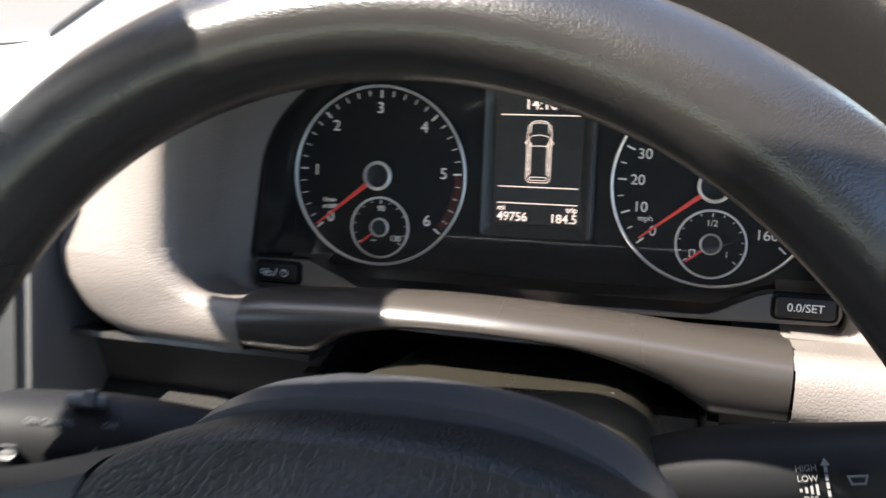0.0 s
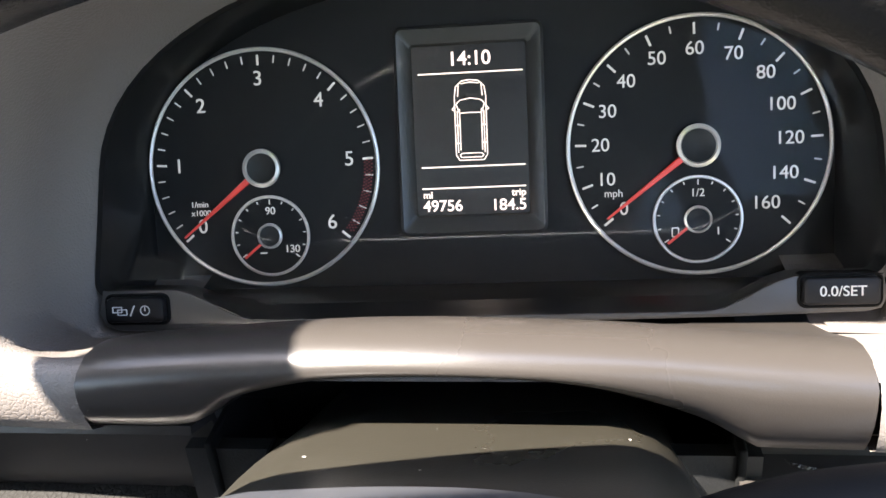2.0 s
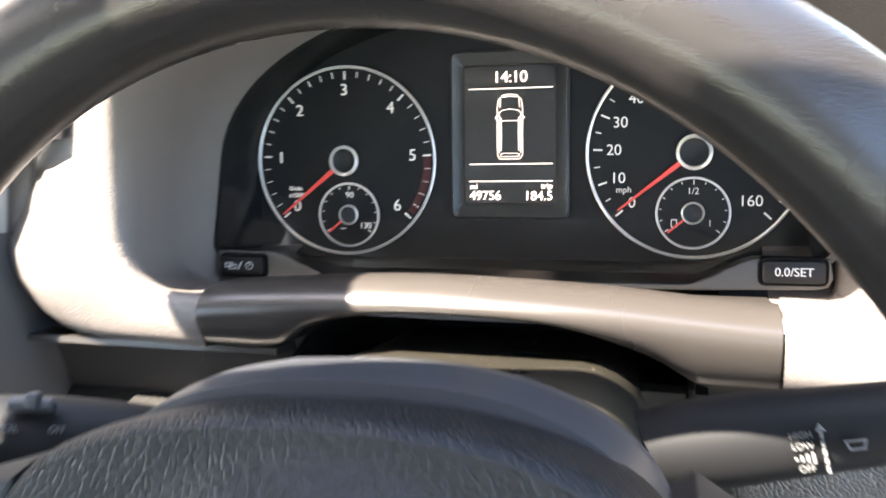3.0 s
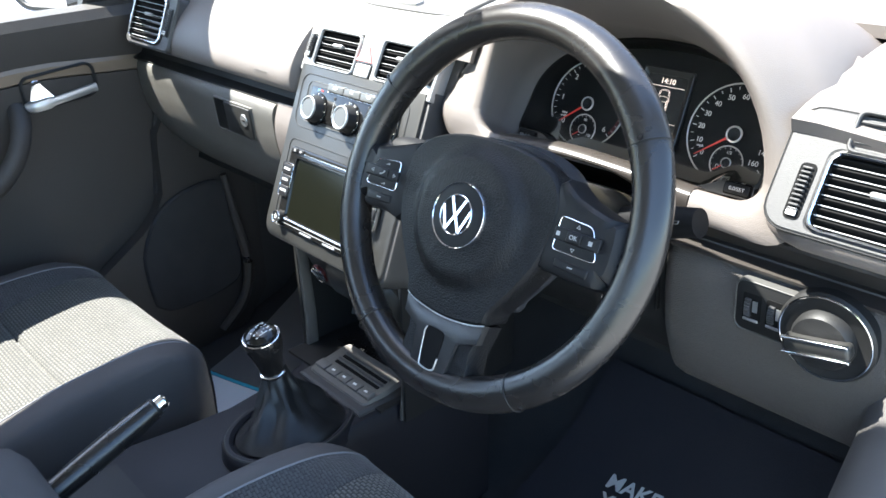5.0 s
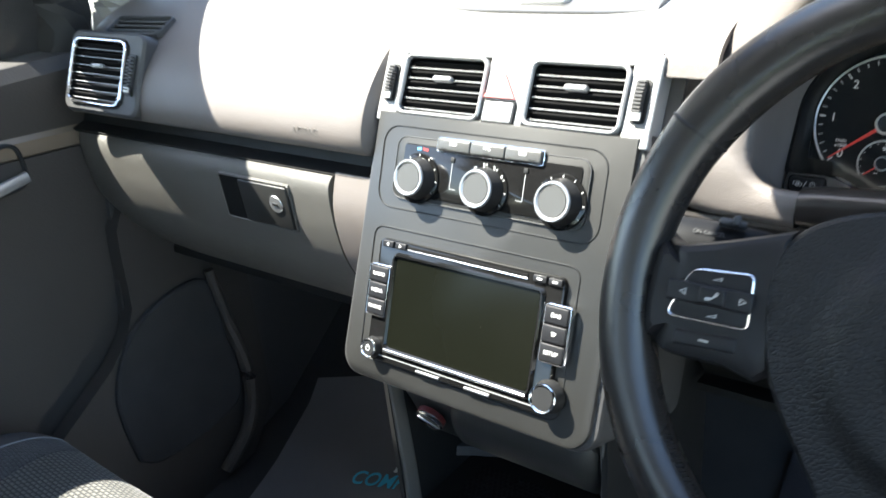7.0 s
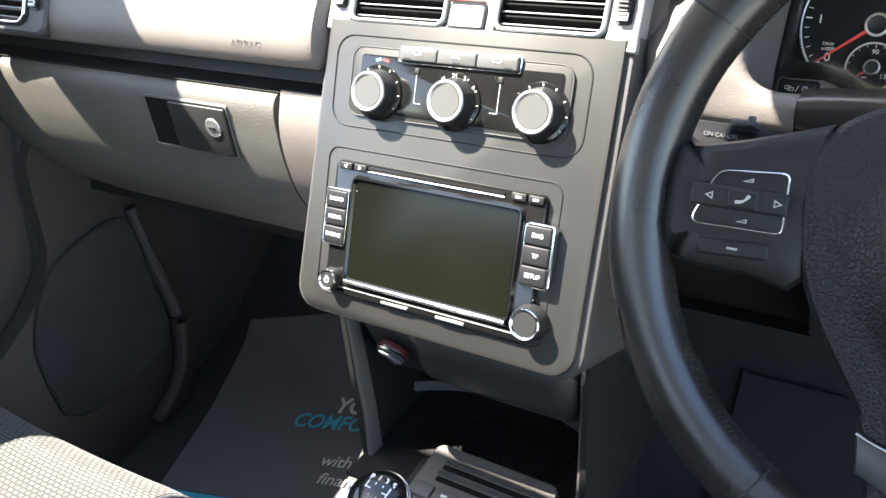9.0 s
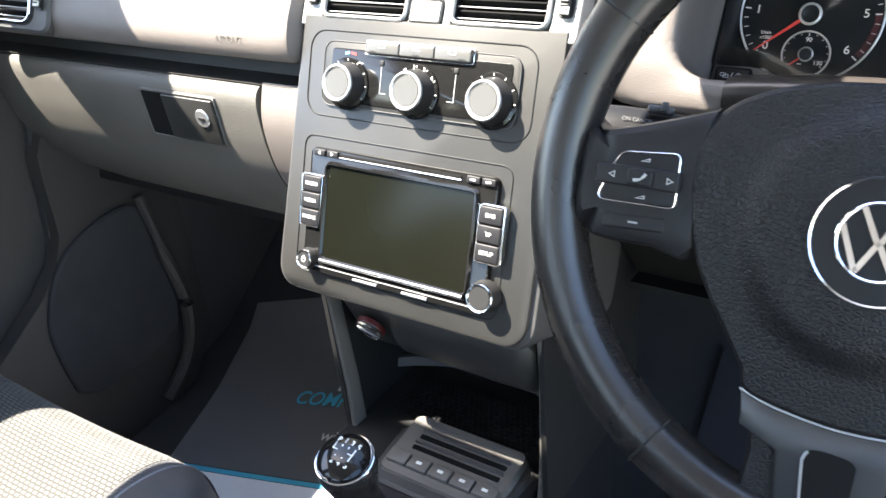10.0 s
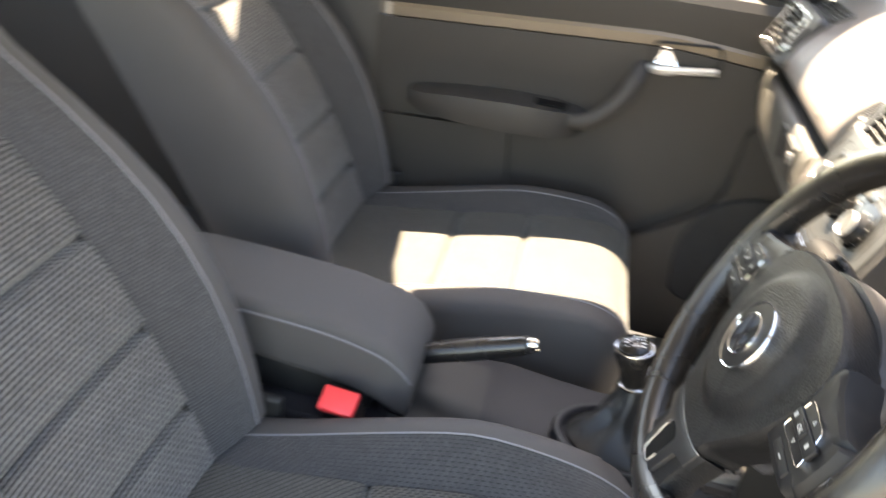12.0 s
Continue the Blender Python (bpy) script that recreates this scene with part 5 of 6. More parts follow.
part("fascia_end", slab([(0.70, 0.17, 0.45), (0.70, 0.84, 0.45), (0.70, 0.84, 0.76), (0.70, 0.25, 0.765), (0.70, 0.176, 0.74)], 0.012, (1, 0, 0)), HARD, dash)
vent("air_vent", VD @ pose(0, 0.001, 0.002), 0.096, 0.066, 7, VENTGREY, 0, "driver side air vent with silver frame", deep=0.020)
tray = rrect(0.134, 0.100, 0.020, 5, -0.016, 0.014)
part("driver_vent_plinth", frame_ring(tray, rrect(0.0955, 0.0655, 0.008, 5, 0, 0.001), -0.016, 0.0028, 0.0015), HARD, dash, "dark surround of the driver vent", m=VD)
part("plinth_edge", frame_ring(shift_in(tray, -0.0012), tray, -0.01, 0.002, 0.0004), DARK, dash, m=VD)
tw = thing("vent_wheel", VD @ pose(-0.0595, -0.004, 0.003), "dark ribbed thumb wheel beside the driver vent", "thumb wheel")
part("slot", prism(rrect(0.013, 0.046, 0.004, 3), -0.004, 0.0004), VOID, tw)
for k in range(11):
    part("rib", rbox(0.008, 0.0018, 0.006, 0.0005, (0, 0.019 * (k - 5) / 5, -0.0012 + 0.003 * math.cos((k - 5) / 5 * 1.3)), 1), HARD, tw)
part("mark", rbox(0.008, 0.006, 0.001, 0.0008, (0, -0.017, 0.0022), 2), WHITE, tw)
dm2 = copy_thing(demist, VD @ pose(0.012, 0.050, 0.0045))
tagged(dm2, "dark demister grille above the driver vent")


def light_switch():
    l = thing("light_switch", facing(0.618, 0.180, 0.593, -6), "rotary headlight switch with silver grip in a black panel", "light switch")
    o = rrect(0.084, 0.050, 0.008, 4, -0.040, 0.0015)
    part("panel", prism(o, -0.004, 0.004, 0.0015), DARK, l, "black switch panel")
    part("panel_edge", frame_ring(shift_in(o, -0.0012), o, -0.004, 0.0042, 0.0004), KNOBFACE, l, "thin grey panel edge")
    part("bezel", lathe([(0.0415, -0.004), (0.0415, 0.006), (0.0395, 0.0085), (0.0370, 0.0075)], 48), DARK, l)
    part("bezel_line", torus(0.0385, 0.0009, 48, 8, 0, 0, 0.0085), CHROME, l, "thin silver ring")
    part("scale", lathe([(0.0372, 0.002), (0.0368, 0.0065), (0.022, 0.0065), (0.001, 0.0065)], 48), DARK, l)
    k = part("knob", lathe([(0.0265, 0.006), (0.0260, 0.014), (0.0235, 0.018), (0.012, 0.019), (0.001, 0.019)], 40), DARK, l, "black turning knob")
    part("grip", rbox(0.056, 0.014, 0.014, 0.004, (0, 0, 0.021)), SATIN, k, "silver-edged grip", m=pose(0, 0, 0, 0, 0, 12))
    for s in (-1, 1):
        part("grip_edge", rbox(0.056, 0.0022, 0.004, 0.0008, (0, s * 0.0068, 0.0265)), CHROME, k, m=pose(0, 0, 0, 0, 0, 12))
    text("0", 0.0075, l, WHITE, -0.008, 0.0305, 0.0068)
    text("Auto", 0.0072, l, WHITE, 0.009, 0.0300, 0.0068, turn=-14)
    part("side_light_mark", rbox(0.008, 0.0025, 0.0003, 0, (0.0235, 0.0215, 0.0067)), WHITE, l)
    part("dipped_light_mark", rbox(0.008, 0.0045, 0.0003, 0, (0.0315, 0.006, 0.0067)), WHITE, l)
    for x, nm in ((-0.0665, "dimmer_wheel"), (-0.0450, "range_wheel")):
        part("wheel_slot", prism(rrect(0.017, 0.027, 0.002, 3, x, 0.002), 0.002, 0.0046), VOID, l)
        w = bmesh.new()
        for q in range(7):
            rbox(0.0055, 0.0018, 0.004, 0.0004, (x - 0.003, -0.006 + 0.0026 * q, 0.0055 + 0.002 * math.cos((q - 3) / 2.2)), 1, w)
        part(nm, w, HARD, l)
        part("wheel_edge", rbox(0.014, 0.0024, 0.002, 0.0006, (x, -0.0105, 0.0058)), SILVER, l)
        part("wheel_mark", rbox(0.0045, 0.011, 0.0006, 0.0, (x + 0.004, 0.005, 0.0072)), SILVER, l)


light_switch()

# ---- steering column, ignition, stalks ----
col = thing("steering_column", None, "dark brown steering column shroud dusted with specks", "steering column")
rings = []
for y, zc, hw, hh in ((0.050, 0.665, 0.050, 0.030), (0.062, 0.667, 0.062, 0.037), (0.10, 0.653, 0.069, 0.040), (0.145, 0.634, 0.071, 0.040), (0.19, 0.612, 0.070, 0.040), (0.27, 0.577, 0.068, 0.042)):
    rings.append([(0.3615 + x, y + 0.35 * v, zc + v - 0.05 * abs(x) * (v > 0)) for x, v in rrect(2 * hw, 2 * hh, 0.028, 6)])
SHROUD = mat("olive_brown_shroud", (0.0185, 0.0165, 0.0125), 0.3, dust=1.2, vary=0.08, grain=0.08, scale=1400)
part("shroud", stack(rings), SHROUD, col)
part("shroud_joint", tube([(0.3585 - 0.0635, 0.07, 0.652), (0.3585 - 0.066, 0.2, 0.640)], 0.001, 6), VOID, col)
ig = thing("ignition_lock", facing(0.448, 0.108, 0.592, 0) @ pose(0, 0, 0, 0, 20, 0), "dark ignition housing with silver lock", "ignition lock")
part("housing", lathe([(0.014, -0.05), (0.014, -0.003), (0.0125, 0.0), (0.010, 0.001), (0.001, 0.001)], 28), DARK, ig)
part("lock", lathe([(0.0055, 0.0), (0.0055, 0.003), (0.0045, 0.004), (0.001, 0.004)], 28), CHROME, ig)


def stalk(side, label):
    """side -1: lights and cruise control; 1: wipers."""
    s = thing("column_stalk", None, label, "stalk", "stalks on the column")
    root, tip = Vector((0.300, 0.118, 0.660)), Vector((0.182, 0.086, 0.677))
    if side > 0:
        root, tip = Vector((0.418, 0.150, 0.645)), Vector((0.509, 0.147, 0.6707))
    pts = [root.lerp(tip, k / 10) for k in range(11)]
    rad = [0.011, 0.012, 0.0135, 0.015, 0.0165, 0.0178, 0.0184, 0.0186, 0.0184, 0.0176, 0.013]
    if side > 0:
        rad = [0.012, 0.013, 0.0145, 0.0155, 0.0160, 0.0158, 0.0152, 0.0146, 0.0140, 0.0135, 0.0130]
    part("arm", tube(pts, rad, 16, flat=0.95, up=(0, 1, 0)), STALK, s, "dark plastic stalk arm")
    d = (tip - root).normalized()
    face = Vector((0, -0.85, 0.52))
    face = (face - d * face.dot(d)).normalized()
    u = face.cross(d * side)
    m = Matrix((d * side, u, face)).transposed().to_4x4()
    m.translation = root.lerp(tip, 0.66 if side < 0 else 0.75) + face * (0.0184 if side < 0 else 0.0150)
    if side < 0:
        part("slider", rbox(0.016, 0.005, 0.006, 0.002, (0.004, 0.0165, -0.004)), HARD, s, "grey slider", m=m)
        part("slider_tab", rbox(0.004, 0.006, 0.006, 0.001, (0.006, 0.018, -0.001)), HARD, s, m=m)
        text("ON CANCEL", 0.0032, s, DIMPRINT, -0.008, 0.0085, -0.0012, m=m)
        text("OFF", 0.0032, s, DIMPRINT, 0.014, 0.0085, -0.0012, m=m)
        part("light_symbol", rbox(0.008, 0.005, 0.0006, 0.002, (-0.022, -0.003, -0.0004)), DIMPRINT, s, m=m)
        for q in (0.010, 0.019):
            part("arrow_symbol", prism([(q - 0.004, -0.003), (q, -0.007), (q, -0.005), (q + 0.004, -0.005), (q + 0.004, -0.001), (q, -0.001), (q, 0.001)], -0.0008, 0.0004), DIMPRINT, s, m=m)
    else:
        for q, wd in enumerate(("HIGH", "LOW")):
            text(wd, 0.0028, s, DIMPRINT, -0.006, 0.001 - 0.0034 * q, -0.0004, m=m)
        for q in range(4):
            part("interval_bar", rbox(0.0009, 0.0010 + 0.0008 * q, 0.0004, 0.0, (-0.0085 + 0.0017 * q, -0.0060, 0.0000)), DIMPRINT, s, m=m)
        text("OFF", 0.0028, s, DIMPRINT, -0.006, -0.0094, -0.0012, m=m)
        part("arrow_head", prism([(-0.0014, 0.0018), (0.0014, 0.0018), (0.0, 0.0040)], -0.0010, 0.0003), DIMPRINT, s, m=m)
        for q in range(5):
            part("arrow_bar", rbox(0.0010, 0.0019, 0.0010, 0.0, (0.0, 0.0004 - 0.0026 * q, -0.0004)), DIMPRINT, s, m=m)
        part("wiper_symbol", frame_ring([(0.0070, -0.005), (0.0115, -0.005), (0.0125, -0.002), (0.0060, -0.002)], [(0.0075, -0.0045), (0.0110, -0.0045), (0.0118, -0.0025), (0.0067, -0.0025)], -0.0010, 0.0000), DIMPRINT, s, m=m)
    return s


stalk(-1, "dark light and cruise stalk with white symbols")
stalk(1, "dark wiper stalk with white speed marks")


# ---- instrument cluster ----
def polar(cx, cy, r, a):
    return (cx + r * math.cos(radians(a)), cy + r * math.sin(radians(a)), 0.0)


SPEEDS = (0, 10, 20, 30, 40, 50, 60, 70, 80, 100, 120, 140, 160)
ANGLES = (220, 199, 177.8, 157, 136, 113.8, 91, 68, 46, 24.7, 2.4, -20, -42)


def cluster():
    c = thing("instrument_cluster", CLU, "instrument cluster with two dials and lit display", "instrument cluster")
    part("back", prism([(p.x, p.y) for p in cover_loop(0.001, 0, 0, 0.076, -0.0575)][::-1], -0.03, -0.0105), DIAL, c, "matt black dial plate")
    # deep gloss black bowl round the dials, its foot swept forwards
    foot = [cover_loop(-0.0010, -0.0104, -0.0104, 0.0745, -0.0560), cover_loop(-0.0008, 0.000, -0.004, 0.0755, -0.0562), cover_loop(-0.0004, 0.014, 0.002, 0.0770, -0.0568), cover_loop(0.0, 0.0300, 0.006), cover_loop(0.0010, 0.0378, 0.0090), cover_loop(0.0034, 0.0372, 0.0080)]
    part("bowl", stack(foot, False, False), BOWL, c, "gloss black surround of the dials", angle=50)
    # slim frame below the cover, widening round the two buttons
    up_line = [(-0.1440 + 0.2915 * k / 48, cover_foot(-0.1440 + 0.2915 * k / 48) - 0.0008) for k in range(49)]
    low_line = [(0.1490, -0.0560), (0.1470, -0.0600), (0.1420, -0.0612), (0.098, -0.0622), (0.018, -0.0630), (-0.091, -0.0642), (-0.1375, -0.0636), (-0.1435, -0.0615), (-0.1460, -0.0565)]
    part("lower_frame", prism((up_line + low_line)[::-1], 0.0240, 0.0384, 0.0008), CLUSTERFRAME, c, "satin grey lower frame")
    for name, cx, cy, R, hub in (("rev_counter", -0.0912, -0.0020, 0.0507, 0.0082), ("speedometer", 0.0921, 0.0, 0.0523, 0.0087)):
        d = part(name, lathe([(R - 0.0005, -0.012), (R - 0.0005, -0.0088), (0.001, -0.0088)], 72, cx, cy), DIAL, c, "round black dial")
        part("rim", torus(R, 0.0009, 96, 8, cx, cy, -0.0075), DIALRIM, d, "bright silver dial rim")
        marks = bmesh.new()
        if name == "rev_counter":
            for k in range(31):
                a = 220 - 43.4 * k / 5
                big = k % 5 == 0
                p, q = polar(cx, cy, 0.0440 if big else 0.0452, a), polar(cx, cy, 0.0484, a)
                bar((p[0], p[1], -0.0088), (q[0], q[1], -0.0088), 0.0009 if big else 0.0005, 0.0003, marks)
            for k in range(7):
                p = polar(cx, cy, 0.0382, 220.5 - 43.4 * k)
                text(str(k), 0.0088, d, LIT, p[0], p[1], -0.0084, name="dial_number")
            text("1/min", 0.0036, d, LIT, cx - 0.0300, cy - 0.0150, -0.0084)
            text("x1000", 0.0036, d, LIT, cx - 0.0295, cy - 0.0188, -0.0084)
            red = bmesh.new()
            for k in range(22):
                a = 1 - 40 * k / 22
                for r in (0.0448, 0.0458, 0.0468, 0.0478):
                    p = polar(cx, cy, r, a + (0.9 if r in (0.0458, 0.0478) else 0))
                    rbox(0.0006, 0.0006, 0.0003, 0, (p[0], p[1], -0.0086), 1, red)
            part("red_zone", red, REDDIM, d, "dotted red zone")
            na = 218.5
        else:
            for k in range(25):
                v = 5 * k if k <= 16 else 80 + 10 * (k - 16)
                a = float(np.interp(v, SPEEDS, ANGLES))
                big = v % 10 == 0 if v <= 80 else v % 20 == 0
                p, q = polar(cx, cy, 0.0448 if big else 0.0465, a), polar(cx, cy, 0.0494, a)
                bar((p[0], p[1], -0.0088), (q[0], q[1], -0.0088), 0.0009 if big else 0.0006, 0.0003, marks)
            for v in (0, 10, 20, 30, 40, 50, 60, 70, 80, 100, 120, 140, 160):
                a = float(np.interp(v, SPEEDS, ANGLES))
                p = polar(cx, cy, 0.0390 if v < 100 else 0.0364, a)
                text(str(v), 0.0077, d, LIT, p[0], p[1], -0.0084, name="dial_number")
            text("mph", 0.0044, d, LIT, cx - 0.034, cy - 0.0185, -0.0084)
            na = 218
        part("scale_marks", marks, LIT, d, "white scale marks")
        tip, foot = polar(cx, cy, 0.0468, na), polar(cx, cy, hub * 0.9, na)
        nd = bmesh.new()
        t, f = Vector((tip[0], tip[1], -0.0062)), Vector((foot[0], foot[1], -0.0058))
        w = (t - f).normalized().cross(Vector((0, 0, 1)))
        stack([[f + w * 0.0014, f - w * 0.0014, t - w * 0.0004, t + w * 0.0004], [p + Vector((0, 0, 0.0008)) for p in (f + w * 0.0010, f - w * 0.0010, t - w * 0.0003, t + w * 0.0003)]], bm=nd)
        part("needle", nd, RED, d, "red needle")
        part("hub", lathe([(hub * 0.80, -0.009), (hub * 0.80, -0.0050), (hub * 0.5, -0.0060), (0.0003, -0.0064)], 40, cx, cy), DARK, d)
        part("hub_ring", lathe([(hub * (0.80 if hub < 0.0082 else 0.72), -0.006), (hub * 0.84, -0.0042), (hub, -0.0046), (hub * 1.02, -0.006)], 44, cx, cy, caps=False), DIALRIM, d, "bright hub ring")
        sx, sy, sr, sh = (cx + 0.0016, cy - 0.0295, 0.0171, 0.0055) if name == "rev_counter" else (cx - 0.0002, cy - 0.0301, 0.0176, 0.0056)
        sub = part("small_dial", lathe([(sr, -0.009), (sr, -0.0080), (0.001, -0.0080)], 48, sx, sy), DIAL, c, "small black gauge")
        part("rim", torus(sr, 0.0007, 64, 6, sx, sy, -0.0075), DIALRIM, sub)
        sm = bmesh.new()
        for k in range(13):
            a = 215 - 21 * k
            p, q = polar(sx, sy, sr - (0.0034 if k % 6 == 0 else 0.0024), a), polar(sx, sy, sr - 0.0012, a)
            bar((p[0], p[1], -0.0080), (q[0], q[1], -0.0080), 0.0005, 0.0003, sm)
        part("scale_marks", sm, LIT, sub)
        if name == "rev_counter":
            text("90", 0.0046, sub, LIT, sx + 0.0005, sy + 0.0108, -0.0076)
            text("130", 0.0046, sub, LIT, sx + 0.0095, sy - 0.0060, -0.0076)
            part("temperature_mark", rbox(0.003, 0.0006, 0.0003, 0, (sx - 0.0035, sy - 0.0075, -0.0077)), LIT, sub)
        else:
            text("1/2", 0.0046, sub, LIT, sx, sy + 0.0108, -0.0076)
            text("1", 0.0046, sub, LIT, sx + 0.0082, sy - 0.0052, -0.0076)
            part("pump_mark", frame_ring(rrect(0.0030, 0.0040, 0.0004, 2, sx - 0.0090, sy - 0.0052), rrect(0.0022, 0.0032, 0.0003, 2, sx - 0.0090, sy - 0.0052), -0.0080, -0.0077), LIT, sub)
        tip, foot = polar(sx, sy, sr - 0.002, 219), polar(sx, sy, sh * 0.9, 219)
        part("needle", bar((foot[0], foot[1], -0.0074), (tip[0], tip[1], -0.0074), 0.0010, 0.0006), RED, sub, "red needle")
        part("hub", lathe([(sh * 0.8, -0.008), (sh * 0.8, -0.0062), (0.0003, -0.0068)], 32, sx, sy), DARK, sub)
        part("hub_ring", lathe([(sh * 0.80, -0.007), (sh * 0.86, -0.0056), (sh, -0.0060), (sh * 1.02, -0.007)], 36, sx, sy, caps=False), DIALRIM, sub)
    # display between the dials
    dsp = part("display", prism(rrect(0.0480, 0.0710, 0.001, 2, -0.0005, 0.0104), -0.0105, -0.0098), LCDBACK, c, "lit display with a car outline")
    o, i = rrect(0.0622, 0.0873, 0.0035, 4, -0.0003, 0.0102), rrect(0.0480, 0.0710, 0.001, 4, -0.0005, 0.0104)
    flat = lambda q, z: [(x, y, z) for x, y in q]
    part("bezel", stack([flat(o, -0.0105), flat(o, -0.0065), flat(shift_in(o, 0.0012), -0.0058), flat(shift_in(i, -0.0008), -0.0085), flat(i, -0.0100)], False, False), SATIN, dsp, "sloped dark bezel")
    Z = -0.0096
    text("14:10", 0.0082, dsp, LCD, -0.0001, 0.0400, Z, bold=0.00005)
    for y in (0.0344, -0.0047, -0.0137):
        part("rule", bar((-0.0220, y, Z), (0.0220, y, Z), 0.0005, 0.0002), LCD, dsp)
    text("mi", 0.0042, dsp, LCD, -0.0218, -0.0165, Z, align="LEFT", bold=0.00005)
    text("trip", 0.0042, dsp, LCD, 0.0220, -0.0164, Z, align="RIGHT", bold=0.00005)
    text("49756", 0.0068, dsp, LCD, -0.0220, -0.0214, Z, align="LEFT", bold=0.00004)
    text("184.5", 0.0068, dsp, LCD, 0.0222, -0.0216, Z, align="RIGHT", bold=0.00004)
    cx, cy = -0.0003, 0.0146
    lines = bmesh.new()

    def line(*pts):
        for a, b in zip(pts, pts[1:]):
            bar((cx + a[0], cy + a[1], Z), (cx + b[0], cy + b[1], Z), 0.00035, 0.0002, lines)

    for s in (-1, 1):
        line((s * 0.0066, 0.0100), (s * 0.0066, -0.0145), (s * 0.0052, -0.0167), (0, -0.0167))
        line((s * 0.0066, 0.0100), (s * 0.0060, 0.0140), (s * 0.0035, 0.0163), (0, 0.0168))
        line((s * 0.0048, 0.0146), (s * 0.0052, 0.0100))
        line((s * 0.0046, 0.0048), (s * 0.0046, -0.0125))
        line((s * 0.0056, 0.0040), (s * 0.0056, -0.0135))
        line((s * 0.0046, -0.0020), (s * 0.0066, -0.0020))
        line((s * 0.0046, -0.0095), (s * 0.0066, -0.0095))
        line((0, 0.0092), (s * 0.0044, 0.0084), (s * 0.0060, 0.0068), (s * 0.0046, 0.0030), (0, 0.0032))
        line((s * 0.0066, 0.0060), (s * 0.0078, 0.0046), (s * 0.0066, 0.0040))
        line((s * 0.0050, -0.0145), (s * 0.0044, -0.0155), (0, -0.0155))
        line((s * 0.0050, -0.0145), (s * 0.0040, -0.0138), (0, -0.0138))
    line((-0.0038, 0.0152), (0, 0.0158), (0.0038, 0.0152))
    part("car_outline", lines, LCD, dsp, "lit outline of a car from above")
    # setting buttons
    xr, yr, xl, yl, zf = 0.1325, -0.0532, -0.1296, -0.0548, 0.0384
    bt = part("button", prism(rrect(0.0262, 0.0100, 0.002, 4, xr, yr), zf - 0.006, zf + 0.0035, 0.0012), RUBBER, c, "black trip button")
    text("0.0/SET", 0.0052, bt, WHITE, xr, yr, zf + 0.0037)
    part("button_well", frame_ring(rrect(0.0290, 0.0126, 0.003, 4, xr, yr), rrect(0.0266, 0.0104, 0.002, 4, xr, yr), zf - 0.006, zf + 0.0010, 0.0004), VOID, c)
    bl = part("button", prism(rrect(0.0236, 0.0098, 0.002, 4, xl, yl), zf - 0.006, zf + 0.0035, 0.0012), RUBBER, c, "black display button")
    part("button_well", frame_ring(rrect(0.0264, 0.0124, 0.003, 4, xl, yl), rrect(0.0240, 0.0102, 0.002, 4, xl, yl), zf - 0.006, zf + 0.0010, 0.0004), VOID, c)
    for dx, dy in ((-0.0068, 0.0004), (-0.0048, -0.0006)):
        part("page_symbol", frame_ring(rrect(0.0040, 0.0024, 0.0002, 2, xl + dx, yl + dy), rrect(0.0033, 0.0017, 0.0001, 2, xl + dx, yl + dy), zf + 0.0032, zf + 0.0038), WHITE, bl)
    part("slash", bar((xl - 0.0015, yl - 0.0020, zf + 0.0036), (xl + 0.0003, yl + 0.0020, zf + 0.0036), 0.0004, 0.0004), WHITE, bl)
    part("clock_symbol", torus(0.0018, 0.0002, 24, 6, xl + 0.0045, yl, zf + 0.0037), WHITE, bl)
    part("clock_hands", bar((xl + 0.0045, yl + 0.0014, zf + 0.0036), (xl + 0.0045, yl - 0.0002, zf + 0.0036), 0.0003, 0.0003), WHITE, bl)
    # clear cover: flat over the dials, curving forwards to the frame
    cov, lip = [], []
    for k in range(41):
        x = -0.1425 + 0.2885 * k / 40
        rise = 0.0765 * max(0.02, 1 - abs(x / (0.146 if x > 0 else 0.1428)) ** 2.1) ** (1 / 2.1)
        yf = cover_foot(x)
        yk = yf + 0.026
        cov.append([(x, yk + (max(rise, yk) - yk) * q, 0.0012 + 0.003 * q * q) for q in (1.0, 0.6, 0.3, 0.0)])
        lip.append([(x, yf + d, z) for d, z in ((0.0260, 0.0012), (0.0215, 0.0026), (0.0165, 0.0054), (0.0115, 0.0094), (0.0060, 0.0144), (0.0008, 0.0200))])
    g = part("cover_lip", sheet(lip), COVERLIP, c, "scratched clear foot of the dial cover")
    g.visible_shadow = False
    g = part("clear_cover", sheet(cov), COVER, c, "clear cover over the dials")
    g.visible_shadow = False


cluster()


